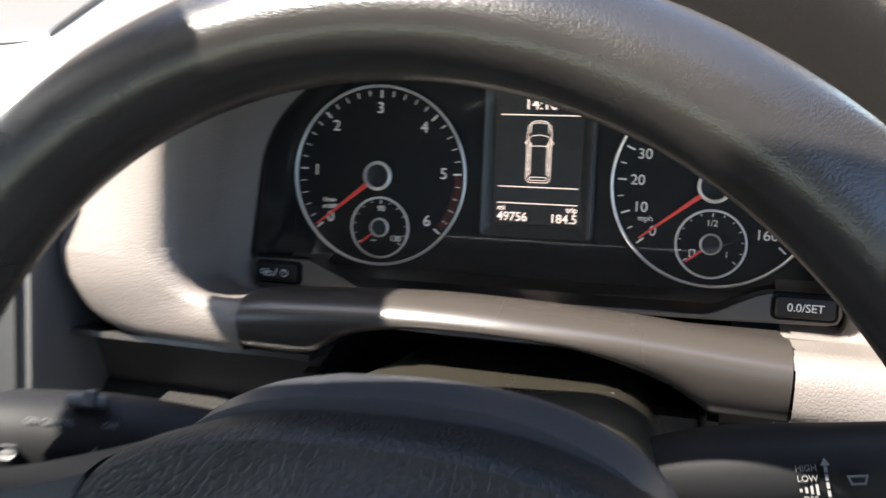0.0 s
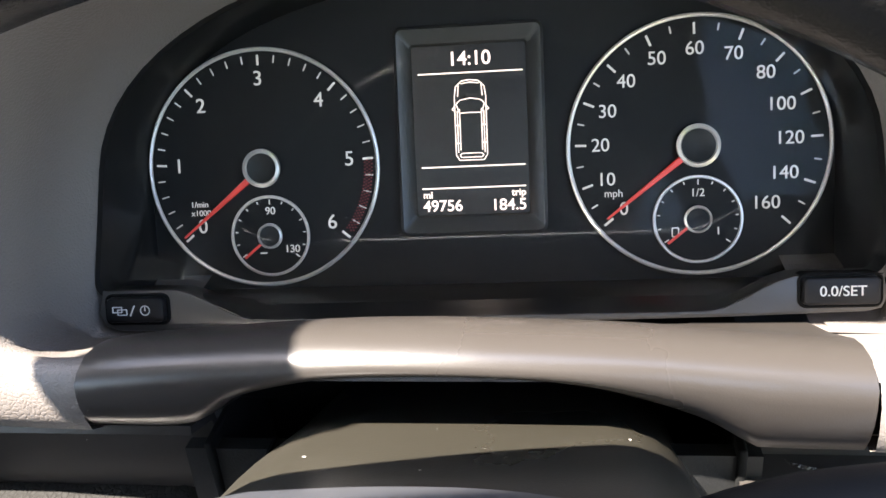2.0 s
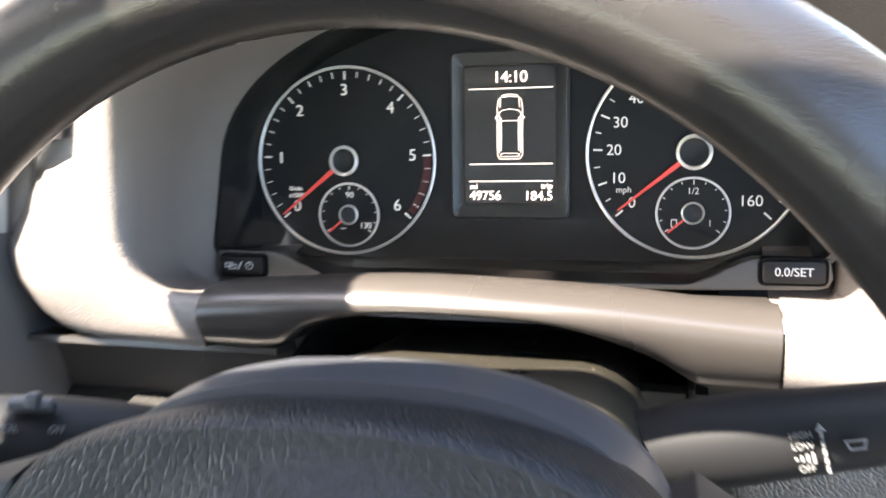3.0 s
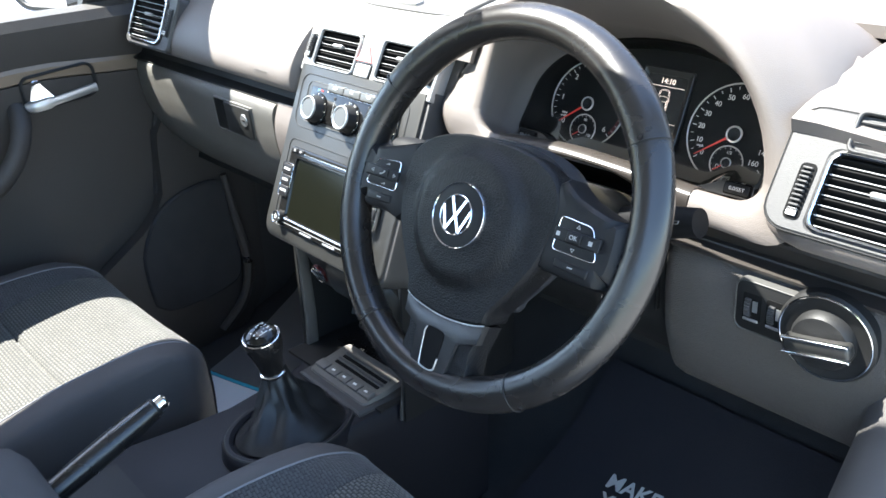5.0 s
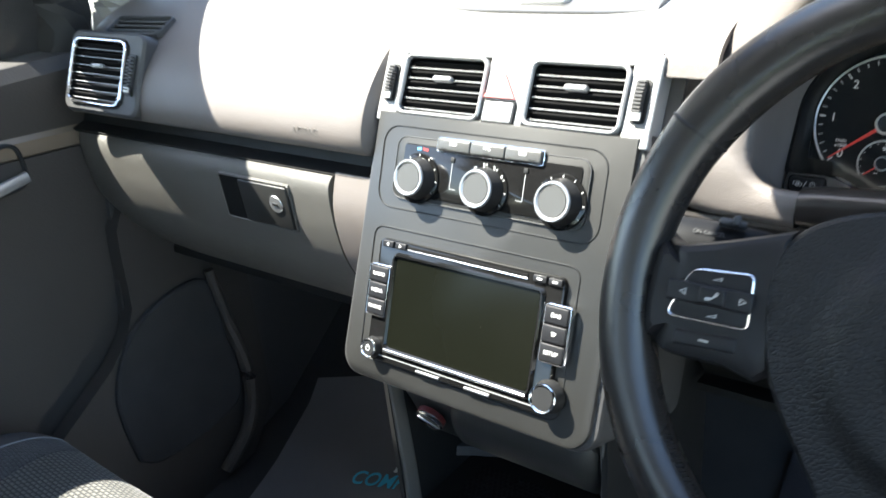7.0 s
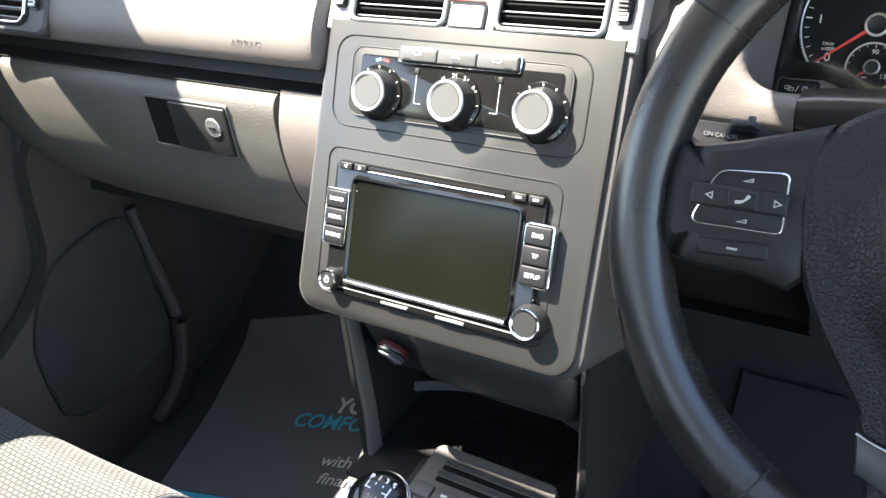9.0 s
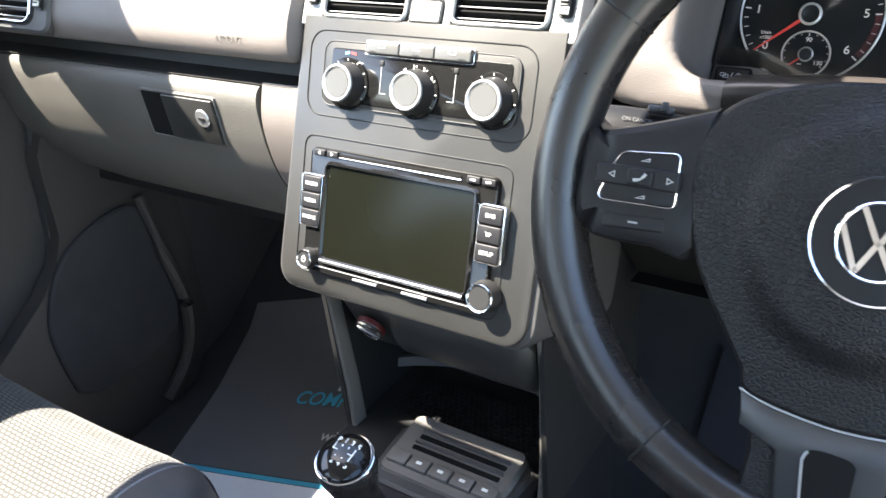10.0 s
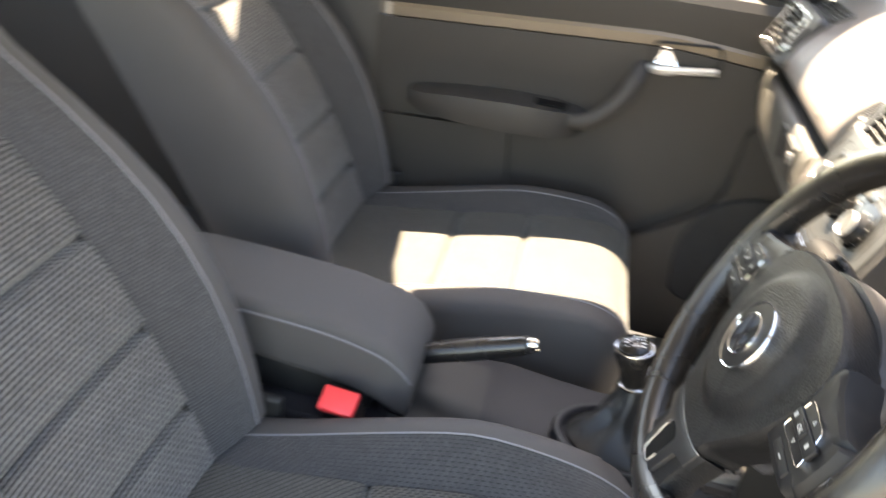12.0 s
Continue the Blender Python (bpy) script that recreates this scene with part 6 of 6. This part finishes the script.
# ---- steering wheel ----
def steering_wheel():
    w = thing("steering_wheel", pose(0.3611, 0.0350, 0.6780, 90 - 24.6, 0, 1.5), "worn black leather three-spoke steering wheel", "steering wheel")
    R, ra, rb = 0.1640, 0.0162, 0.0158
    rows = []
    for i in range(121):
        a = 2 * math.pi * i / 120
        dg = math.degrees(a) % 360
        swell = 1 + 0.07 * sum(math.exp(-((dg - q) / 16) ** 2) for q in (40, 140))
        rows.append([((R + ra * swell * math.cos(t)) * math.cos(a), (R + ra * swell * math.cos(t)) * math.sin(a), rb * swell * math.sin(t) * (1 - 0.12 * math.cos(t))) for t in [2 * math.pi * k / 20 for k in range(21)]])
    bm = sheet(rows)
    bmesh.ops.remove_doubles(bm, verts=bm.verts, dist=1e-5)
    part("rim", bm, LEATHER, w, "worn leather rim")
    for q in (31, 149, 237, 303):
        a = radians(q)
        loop = [((R + 1.045 * ra * math.cos(t)) * math.cos(a), (R + 1.045 * ra * math.cos(t)) * math.sin(a), 1.05 * rb * math.sin(t)) for t in [2 * math.pi * k / 24 for k in range(25)]]
        part("rim_seam", tube(loop, 0.0009 if q < 200 else 0.0006, 6), DARK, w)
    for start in (152, -56):
        st = bmesh.new()
        for i in range(85):
            q = start + 84 * i / 85
            p = [((R - ra * math.cos(t)) * math.cos(g), (R - ra * math.cos(t)) * math.sin(g), rb * math.sin(t)) for t, g in ((0.55, radians(q)), (0.25, radians(q + 0.55)))]
            tube(p, 0.00045, 4, st)
        tagged(part("stitching", st, DARK, w, "stitching along the inner rim"), kind="stuff")
    half = [(0.0, 0.0580), (0.028, 0.0570), (0.052, 0.0525), (0.072, 0.0440), (0.085, 0.0310), (0.0895, 0.014), (0.0885, -0.006), (0.083, -0.030), (0.073, -0.050), (0.060, -0.070), (0.050, -0.085), (0.046, -0.096), (0.030, -0.1005), (0.012, -0.1030)]
    outl = half + [(-x, y) for x, y in half[1:][::-1]]
    outl = outl[::-1]
    rimline = [(p.x, p.y) for p in curve([(x, y, 0) for x, y in outl + outl[:1]], 4)][:-1]
    c0 = Vector((0.001, -0.0125))

    def lev(f, n):
        return [(c0.x + (x - c0.x) * f, c0.y + (y - c0.y) * f, n) for x, y in rimline]

    def swell(f):
        """A ring of the cover: sloping shoulders round a raised round middle."""
        ring = []
        for x, y, _ in lev(f, 0):
            q = max(0.0, min(1.0, (0.066 - math.hypot(x - c0.x, y - c0.y)) / 0.017))
            ring.append((x, y, 0.0150 + 0.0085 * (1 - f) + 0.0075 * q * q * (3 - 2 * q)))
        return ring

    shoulder = [swell(f) for f in (0.965, 0.93, 0.89, 0.85, 0.81, 0.77, 0.73, 0.69, 0.65, 0.61, 0.57, 0.53, 0.49, 0.45, 0.38, 0.30, 0.20)]
    part("airbag_pad", stack([lev(0.97, -0.02), lev(1.0, 0.004), lev(1.0, 0.0100), lev(0.987, 0.0132)] + shoulder), PAD, w, "grained airbag cover")
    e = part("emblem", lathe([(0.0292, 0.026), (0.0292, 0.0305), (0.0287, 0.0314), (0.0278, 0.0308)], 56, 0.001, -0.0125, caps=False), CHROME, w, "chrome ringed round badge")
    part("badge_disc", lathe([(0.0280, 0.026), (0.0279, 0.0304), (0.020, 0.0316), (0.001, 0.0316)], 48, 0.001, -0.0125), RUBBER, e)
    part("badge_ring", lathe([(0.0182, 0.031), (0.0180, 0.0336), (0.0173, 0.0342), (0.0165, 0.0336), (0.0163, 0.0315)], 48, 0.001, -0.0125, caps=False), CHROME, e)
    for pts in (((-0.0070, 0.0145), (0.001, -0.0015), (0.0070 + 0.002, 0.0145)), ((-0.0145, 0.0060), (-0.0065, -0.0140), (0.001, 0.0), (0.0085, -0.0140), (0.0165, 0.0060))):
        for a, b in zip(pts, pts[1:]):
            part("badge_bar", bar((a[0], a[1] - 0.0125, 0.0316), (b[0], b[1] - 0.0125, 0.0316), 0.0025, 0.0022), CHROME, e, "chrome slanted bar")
    text("AIRBAG", 0.0075, w, PAD, 0.004, -0.088, 0.0155, name="embossed_lettering", depth=0.0007)
    shell = [[(x * 0.93 * f, y * (1.08 if y > 0 else 0.86) * f, z) for x, y, z in lev(1.0, n)] for f, n in ((0.90, -0.047), (0.97, -0.0445), (1.0, -0.040), (1.0, -0.033), (0.985, -0.026), (0.97, -0.016))]
    part("hub_back", stack(shell), HUB, w, "smooth dark shell behind the airbag cover", angle=60)
    for s in (-1, 1):
        sp = [(0.080, 0.0400), (0.102, 0.0330), (0.125, 0.0265), (0.142, 0.0240), (0.158, 0.0300), (0.160, -0.0340), (0.146, -0.0335), (0.130, -0.0350), (0.105, -0.0350), (0.082, -0.0330)]
        pts = [(s * x, y) for x, y in sp][::(-1 if s > 0 else 1)]
        pts = [(p.x, p.y) for p in curve([(x, y, 0) for x, y in pts + pts[:1]], 3)][:-1]

        def dip(x):
            """The spoke sinks behind the rim at its outer end."""
            q = max(0.0, min(1.0, (abs(x) - 0.134) / 0.016))
            return 0.013 * q * q * (3 - 2 * q)

        part("spoke", stack([[(x, y, -0.016) for x, y in pts], [(x, y, 0.006 - dip(x)) for x, y in pts], [(s * 0.118 + (x - s * 0.118) * 0.97, y * 0.94, 0.0120 - dip(x)) for x, y in pts], [(s * 0.118 + (x - s * 0.118) * 0.90, y * 0.82, 0.0145 - dip(x)) for x, y in pts], [(s * 0.118 + (x - s * 0.118) * 0.62, y * 0.55, 0.0147) for x, y in pts]]), RUBBER, w, "dark side spoke")
        quad = [(-0.0930, -0.0135), (-0.0940, 0.0150), (-0.1235, 0.0130), (-0.1270, 0.0100), (-0.1355, -0.0110), (-0.1330, -0.0140)]
        q = [(-s * x, y) for x, y in quad] if s > 0 else quad
        rq = []
        for k in range(len(q)):
            a0, b0, c0q = Vector(q[k - 1]), Vector(q[k]), Vector(q[(k + 1) % len(q)])
            ra_, rb_ = b0 + (a0 - b0).normalized() * min(0.004, (a0 - b0).length * 0.45), b0 + (c0q - b0).normalized() * min(0.004, (c0q - b0).length * 0.45)
            rq += [tuple(ra_ * (1 - f) ** 2 + b0 * 2 * f * (1 - f) + rb_ * f * f) for f in (0.0, 0.25, 0.5, 0.75, 1.0)]
        q = rq
        q = q if sum((b[0] - a[0]) * (b[1] + a[1]) for a, b in zip(q, q[1:] + q[:1])) < 0 else q[::-1]
        part("switch_rim", frame_ring(q, shift_in(q, 0.0010), 0.010, 0.0178, 0.0004), CHROME, w, "chrome switch border")
        blk = part("switch_block", prism(shift_in(q, 0.0008), 0.010, 0.0172, 0.0006), RUBBER, w, "rubber switch block")
        xc = s * 0.1125
        part("centre_bar", rbox(0.044, 0.0105, 0.004, 0.0012, (xc + s * 0.002, 0.0002, 0.0176)), RUBBER, blk)
        part("centre_key", rbox(0.0135, 0.0085, 0.003, 0.0010, (xc, 0.0003, 0.0195)), RUBBER, blk)
        sym = bmesh.new()
        for y, dx in ((0.0095, 0), (-0.0095, 0)):
            if s > 0:
                d = 1 if y > 0 else -1
                frame_ring([(xc - 0.002, y - d * 0.0014)[::1], (xc + 0.002, y - d * 0.0014), (xc, y + d * 0.0016)][::d], [(xc - 0.0012, y - d * 0.0009), (xc + 0.0012, y - d * 0.0009), (xc, y + d * 0.0009)][::d], 0.0168, 0.0176, 0, sym)
            else:
                frame_ring([(xc - 0.002, y - 0.001), (xc + 0.003, y - 0.001), (xc + 0.003, y + 0.001)], [(xc - 0.0008, y - 0.0006), (xc + 0.0025, y - 0.0006), (xc + 0.0025, y + 0.0002)], 0.0168, 0.0176, 0, sym)
        tagged(part("key_symbols", sym, KEYPRINT, blk), kind="stuff")
        for k in (-1, 1):
            xk = xc + k * 0.0155
            if s > 0:
                part("side_symbol", rbox(0.0035, 0.0035, 0.0004, 0, (xk, 0.0003, 0.0197), 1), KEYPRINT, blk)
            else:
                pts3 = [(xk - k * 0.0018, -0.0016), (xk - k * 0.0018, 0.0022), (xk + k * 0.0018, 0.0003)][::(-1 if k > 0 else 1)]
                part("side_symbol", frame_ring(pts3, shift_in(pts3, 0.0005), 0.0190, 0.0198, 0), KEYPRINT, blk)
        if s > 0:
            text("OK", 0.0052, blk, KEYPRINT, xc, 0.0003, 0.0212)
        else:
            part("phone_symbol", tube(curve([(xc - 0.003, -0.0014, 0.0211), (xc + 0.0005, -0.0006, 0.0212), (xc + 0.003, 0.0024, 0.0211)], 4), [0.0008] * 4 + [0.0005] * 2 + [0.0008] * 3, 6), KEYPRINT, blk)
        lowb = part("lower_key", rbox(0.033, 0.0080, 0.004, 0.0015, (0, 0, 0)), RUBBER, w, m=pose(s * 0.114, -0.0232, 0.0138, 0, 0, -s * 3))
        part("symbol", rbox(0.0050, 0.0010, 0.0004, 0.0, (s * 0.114, -0.0232, 0.0160)), KEYPRINT, lowb)
    # lower spoke with satin trim and slot
    ls = [(-0.046, -0.097), (-0.040, -0.125), (-0.043, -0.152), (-0.030, -0.160), (0.030, -0.160), (0.043, -0.152), (0.040, -0.125), (0.046, -0.097)]
    part("lower_spoke", stack([[(x, y, -0.016) for x, y in ls], [(x, y, 0.004) for x, y in ls], [(x * 0.94, -0.125 + (y + 0.125) * 0.97, 0.008) for x, y in ls]]), PAD, w, "grained lower spoke")
    tr = [(-0.0475, -0.0955), (-0.0455, -0.1130), (-0.0265, -0.1215), (-0.0230, -0.1560), (0.0190, -0.1575), (0.0240, -0.1215), (0.0455, -0.1140), (0.0480, -0.0960), (0.030, -0.1012), (0.0, -0.1040), (-0.030, -0.1010)]
    part("satin_trim", prism(tr, 0.004, 0.0118, 0.0014), TRIM, w, "satin silver spoke trim")
    part("trim_edge", tube(curve([(-0.0478, -0.0950, 0.0120), (-0.030, -0.1003, 0.0124), (0.0, -0.1033, 0.0126), (0.030, -0.1005, 0.0124), (0.0482, -0.0955, 0.0120)], 5), 0.0007, 6), SILVER, w, "bright upper edge of the trim")
    part("trim_foot", tube(curve([(-0.0240, -0.1545, 0.0105), (-0.0225, -0.1572, 0.0105), (-0.010, -0.1582, 0.0105), (0.012, -0.1590, 0.0105), (0.0190, -0.1580, 0.0105)], 4), 0.0007, 6), SILVER, w)
    slot = [(p.x, p.y) for p in curve([(-0.0140, -0.1215, 0), (-0.0120, -0.1170, 0), (-0.0070, -0.1155, 0), (0.0040, -0.1160, 0), (0.0085, -0.1180, 0), (0.0095, -0.1230, 0), (0.0080, -0.1480, 0), (0.0060, -0.1520, 0), (0.0, -0.1535, 0), (-0.0080, -0.1525, 0), (-0.0110, -0.1490, 0), (-0.0140, -0.1215, 0)], 3)][:-1]
    part("slot", prism(slot[::-1], 0.006, 0.0126), VOID, w, "gloss black slot")
    part("slot_edge", tube([(x, y, 0.0124) for x, y in slot[-16:] + slot[:4]], 0.0008, 6), SILVER, w, "silver edge along the slot")


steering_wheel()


# ---- seats ----
CUSH = [(-0.52, 0.255), (-0.42, 0.270), (-0.325, 0.285), (-0.311, 0.279), (-0.297, 0.289), (-0.197, 0.309), (-0.183, 0.302), (-0.169, 0.314), (-0.09, 0.325), (-0.045, 0.325), (-0.012, 0.313), (0.008, 0.288), (0.016, 0.235), (0.014, 0.13)]


def seat(label, rise=1.75, wide=0.0):
    """rise: height of the cushion's bolsters; wide: how much further the insert reaches towards the tunnel."""
    s = thing("passenger_seat", None, label, "car seat", "front seats")
    path = [(v.y, v.z) for v in curve([(0, y, z) for y, z in CUSH], 3)]
    ins = [[(x, y, z - 0.006 * max(0.0, 1 - (x / 0.13) ** 2)) for y, z in path] for x in [-0.130 + (0.26 + wide) * k / 16 for k in range(17)]]
    cu = part("cushion", sheet(ins, uv=True), INSERT, s, "woven cushion insert", angle=60)
    base = smooth_profile([(-0.52, 0.255), (-0.42, 0.270), (-0.30, 0.288), (-0.18, 0.309), (-0.09, 0.325), (-0.045, 0.325), (-0.012, 0.313), (0.008, 0.288), (0.016, 0.235), (0.014, 0.13)], 4)

    def ease(v):
        v = max(0.0, min(1.0, v))
        return v * v * (3 - 2 * v)

    def lift(y):
        return ease((0.030 - y) / 0.26) * (0.10 + 0.90 * ease((y + 0.56) / 0.38)) * rise

    inner, outer = [(0.1295, -0.003), (0.134, 0.003), (0.146, 0.013), (0.160, 0.024), (0.173, 0.031)], [(0.173, 0.031), (0.182, 0.034), (0.194, 0.034), (0.206, 0.029), (0.215, 0.016), (0.220, -0.005), (0.222, -0.05), (0.220, -0.12), (0.214, -0.16)]
    for sg in (-1, 1):
        low = 1 - 18 * wide if sg > 0 else 1.0
        push = wide if sg > 0 else 0.0
        rows = [[(sg * (x + push * (0.173 - x) / 0.0435), y, max(0.08, z + dz * low * (lift(y) if dz > 0 else 1))) for y, z in base] for x, dz in inner]
        part("bolster", sheet(rows, uv=True), BOLSTER, s, "dark perforated bolster", angle=60)
        rows = []
        for x, dz in outer:
            row = []
            for y, z in base:
                xx = x - 0.018 * max(0, (y + 0.03) / 0.045) ** 2 * (x > 0.19)
                row.append((sg * xx, y - (0.012 * max(0, (x - 0.19) / 0.03) if y > -0.05 else 0), max(0.07, z + dz * (lift(y) * low if dz > 0 else 1))))
            rows.append(row)
        part("bolster_side", sheet(rows), SEATSIDE, s, "smooth grey bolster edge", angle=60)
        line = [(sg * 0.173, y, z + 0.0318 * lift(y) * low) for y, z in base[:-6]]
        part("bolster_piping", tube(line, 0.0012, 6), PIPING, s)
    part("base", rbox(0.40, 0.46, 0.13, 0.02, (0, -0.26, 0.115)), DARK, s, "black seat base")
    for sg in (-1, 1):
        part("rail", rbox(0.03, 0.50, 0.06, 0.005, (sg * 0.17, -0.26, 0.035)), DARK, s)
    # backrest
    B, U, F = Vector((0, -0.500, 0.265)), Vector((0, -0.545, 0.838)), Vector((0, 0.838, 0.545))

    def at(x, t, n):
        p = B + U * t + F * n
        return (x, p.y, p.z)

    ts = [0.0, 0.03, 0.07, 0.078, 0.086, 0.13, 0.18, 0.188, 0.196, 0.25, 0.30, 0.308, 0.316, 0.37, 0.43, 0.438, 0.446, 0.50, 0.56, 0.61, 0.64, 0.655]
    seams = (0.078, 0.188, 0.308, 0.438)

    def bow(t):
        return 0.03 * math.sin(math.pi * min(1, t / 0.5)) - 0.05 * max(0, (t - 0.58) / 0.075) ** 2 - (0.012 if any(abs(t - q) < 0.003 for q in seams) else 0)

    rows = [[at(x * (1 - 0.12 * t), t, bow(t) - 0.010 * (1 - (x / 0.13) ** 2)) for t in ts] for x in [-0.13 + 0.26 * k / 14 for k in range(15)]]
    part("backrest", sheet(rows, uv=True), BACKINSERT, s, "woven backrest insert with cross seams", angle=60)

    def wing(t):
        return 0.25 + 0.85 * math.sin(math.pi * max(0, min(1, (t + 0.10) / 0.66))) ** 0.8

    def bo(t):
        return 0.03 * math.sin(math.pi * min(1, t / 0.5)) - 0.05 * max(0, (t - 0.58) / 0.075) ** 2

    binn = [(0.1295, -0.004), (0.137, 0.008), (0.152, 0.028), (0.168, 0.045), (0.182, 0.055)]
    bout = [(0.182, 0.055), (0.194, 0.060), (0.206, 0.056), (0.216, 0.044), (0.222, 0.022), (0.224, -0.01), (0.220, -0.06), (0.205, -0.105)]
    for sg in (-1, 1):
        part("back_bolster", sheet([[at(sg * x * (1 - 0.12 * t), t, bo(t) + n * wing(t)) for t in ts] for x, n in binn], uv=True), BOLSTER, s, "dark perforated bolster", angle=60)
        part("back_bolster_side", sheet([[at(sg * x * (1 - 0.12 * t) * (1 - 0.10 * max(0, (t - 0.5) / 0.155) ** 2) * (1 + 0.09 * max(0.0, (x - 0.182) / 0.04) * math.sin(math.pi * min(1, t / 0.46))), t, (bo(t) if n > -0.02 else 0.3 * bo(t)) + (n * wing(t) if n > 0 else n)) for t in ts] for x, n in bout]), SEATSIDE, s, "smooth grey bolster edge", angle=60)
        part("back_piping", tube([at(sg * 0.182 * (1 - 0.12 * t), t, bo(t) + 0.0555 * wing(t)) for t in ts], 0.0012, 6), PIPING, s)
    part("back_shell", sheet([[at(x * (1 - 0.12 * t) * (1 - 0.10 * max(0, (t - 0.5) / 0.155) ** 2), t, 0.3 * bo(t) - 0.105 - 0.012 * (1 - (x / 0.205) ** 2)) for t in ts] for x in (-0.205, -0.12, 0.0, 0.12, 0.205)]), HARD, s, "dark seat back shell", angle=60)
    part("back_top", sheet([[at(x * (1 - 0.12 * 0.655) * (0.9 if abs(x) > 0.18 else 1), 0.655, -0.03), at(x * 0.92 * (0.9 if abs(x) > 0.18 else 1), 0.668, -0.06), at(x * 0.92 * (0.9 if abs(x) > 0.18 else 1), 0.655, -0.125)] for x in (-0.205, -0.13, 0.0, 0.13, 0.205)]), SEATSIDE, s)
    part("hinge_cover", rbox(0.014, 0.10, 0.10, 0.006, (-0.222, -0.50, 0.25)), DARK, s, "black hinge cover")
    return s


ps = seat("grey woven passenger seat with sunlit cushion", 1.05, 0.022)
ps.location = (-0.378, 0.0, 0.0)
ds = seat("grey woven driver seat in the shade")
ds.location = (0.350, 0.02, 0.0)
ds.name = "driver_seat"


# ---- floor mats ----
def floor_z(y):
    return float(np.interp(y, [q[0] for q in prof], [q[1] for q in prof])) if y > -0.5 else 0.04


paper = thing("paper_mat", None, "printed paper floor mat, dark with blue and white", "floor mat")
PM = Matrix.Translation((-0.385, 0.30, 0.0)) @ pose(0, 0, 0, 0, 0, 14)


def mat_sheet(x0, x1, y0, y1, lift):
    rows = []
    for i in range(9):
        x = x0 + (x1 - x0) * i / 8
        row = []
        for j in range(9):
            y = y0 + (y1 - y0) * j / 8
            p = PM @ Vector((x, y, 0))
            row.append((p.x, p.y, floor_z(p.y) + lift + 0.002 * math.sin(9 * x + 5 * y)))
        rows.append(row)
    return sheet(rows, 0.0008)


part("printed_dark_field", mat_sheet(-0.17, 0.20, -0.098, 0.20, 0.014), PAPERDARK, paper, "dark printed field")
part("blue_band", mat_sheet(-0.17, 0.20, -0.106, -0.099, 0.0143), BLUE, paper, "blue band")
part("white_field", mat_sheet(-0.17, 0.20, -0.36, -0.107, 0.014), PAPER, paper, "white field")


def mat_text(s, size, x, y, material, slant=0.0, bold=0.0):
    t = text(s, size, paper, material, x, y, 0.0, align="LEFT", m=PM, slant=slant, bold=bold)
    for v in t.data.vertices:
        v.co.z = floor_z(v.co.y) + 0.019 + 0.0006 * (v.co.z > 0)
    return t


mat_text("YO", 0.034, 0.036, 0.064, WHITE, 0.2, 0.0008)
mat_text("COMFOR", 0.031, -0.021, 0.036, BLUE, 0.25, 0.0003)
mat_text("with our", 0.026, 0.048, -0.022, WHITE, 0.2)
mat_text("finance", 0.026, 0.056, -0.052, WHITE, 0.2)
mat_text("bla", 0.034, 0.050, -0.195, DARK, 0.2)
dmat = thing("floor_mat", None, "dark driver floor mat with white lettering", "floor mat")
part("mat", sheet([[(x, y, floor_z(y) + 0.012) for y in [-0.05 + 0.06 * k for k in range(11)]] for x in (0.16, 0.3, 0.45, 0.62)], 0.004), MATDARK, dmat)
for s, x, y in (("MAKE", 0.266, 0.400), ("YO", 0.274, 0.368)):
    t = text(s, 0.033, dmat, WHITE, x, y, 0.0, align="LEFT", turn=5, bold=0.0008)
    for v in t.data.vertices:
        v.co.z = floor_z(v.co.y) + 0.0195 + 0.0006 * (v.co.z > 0)
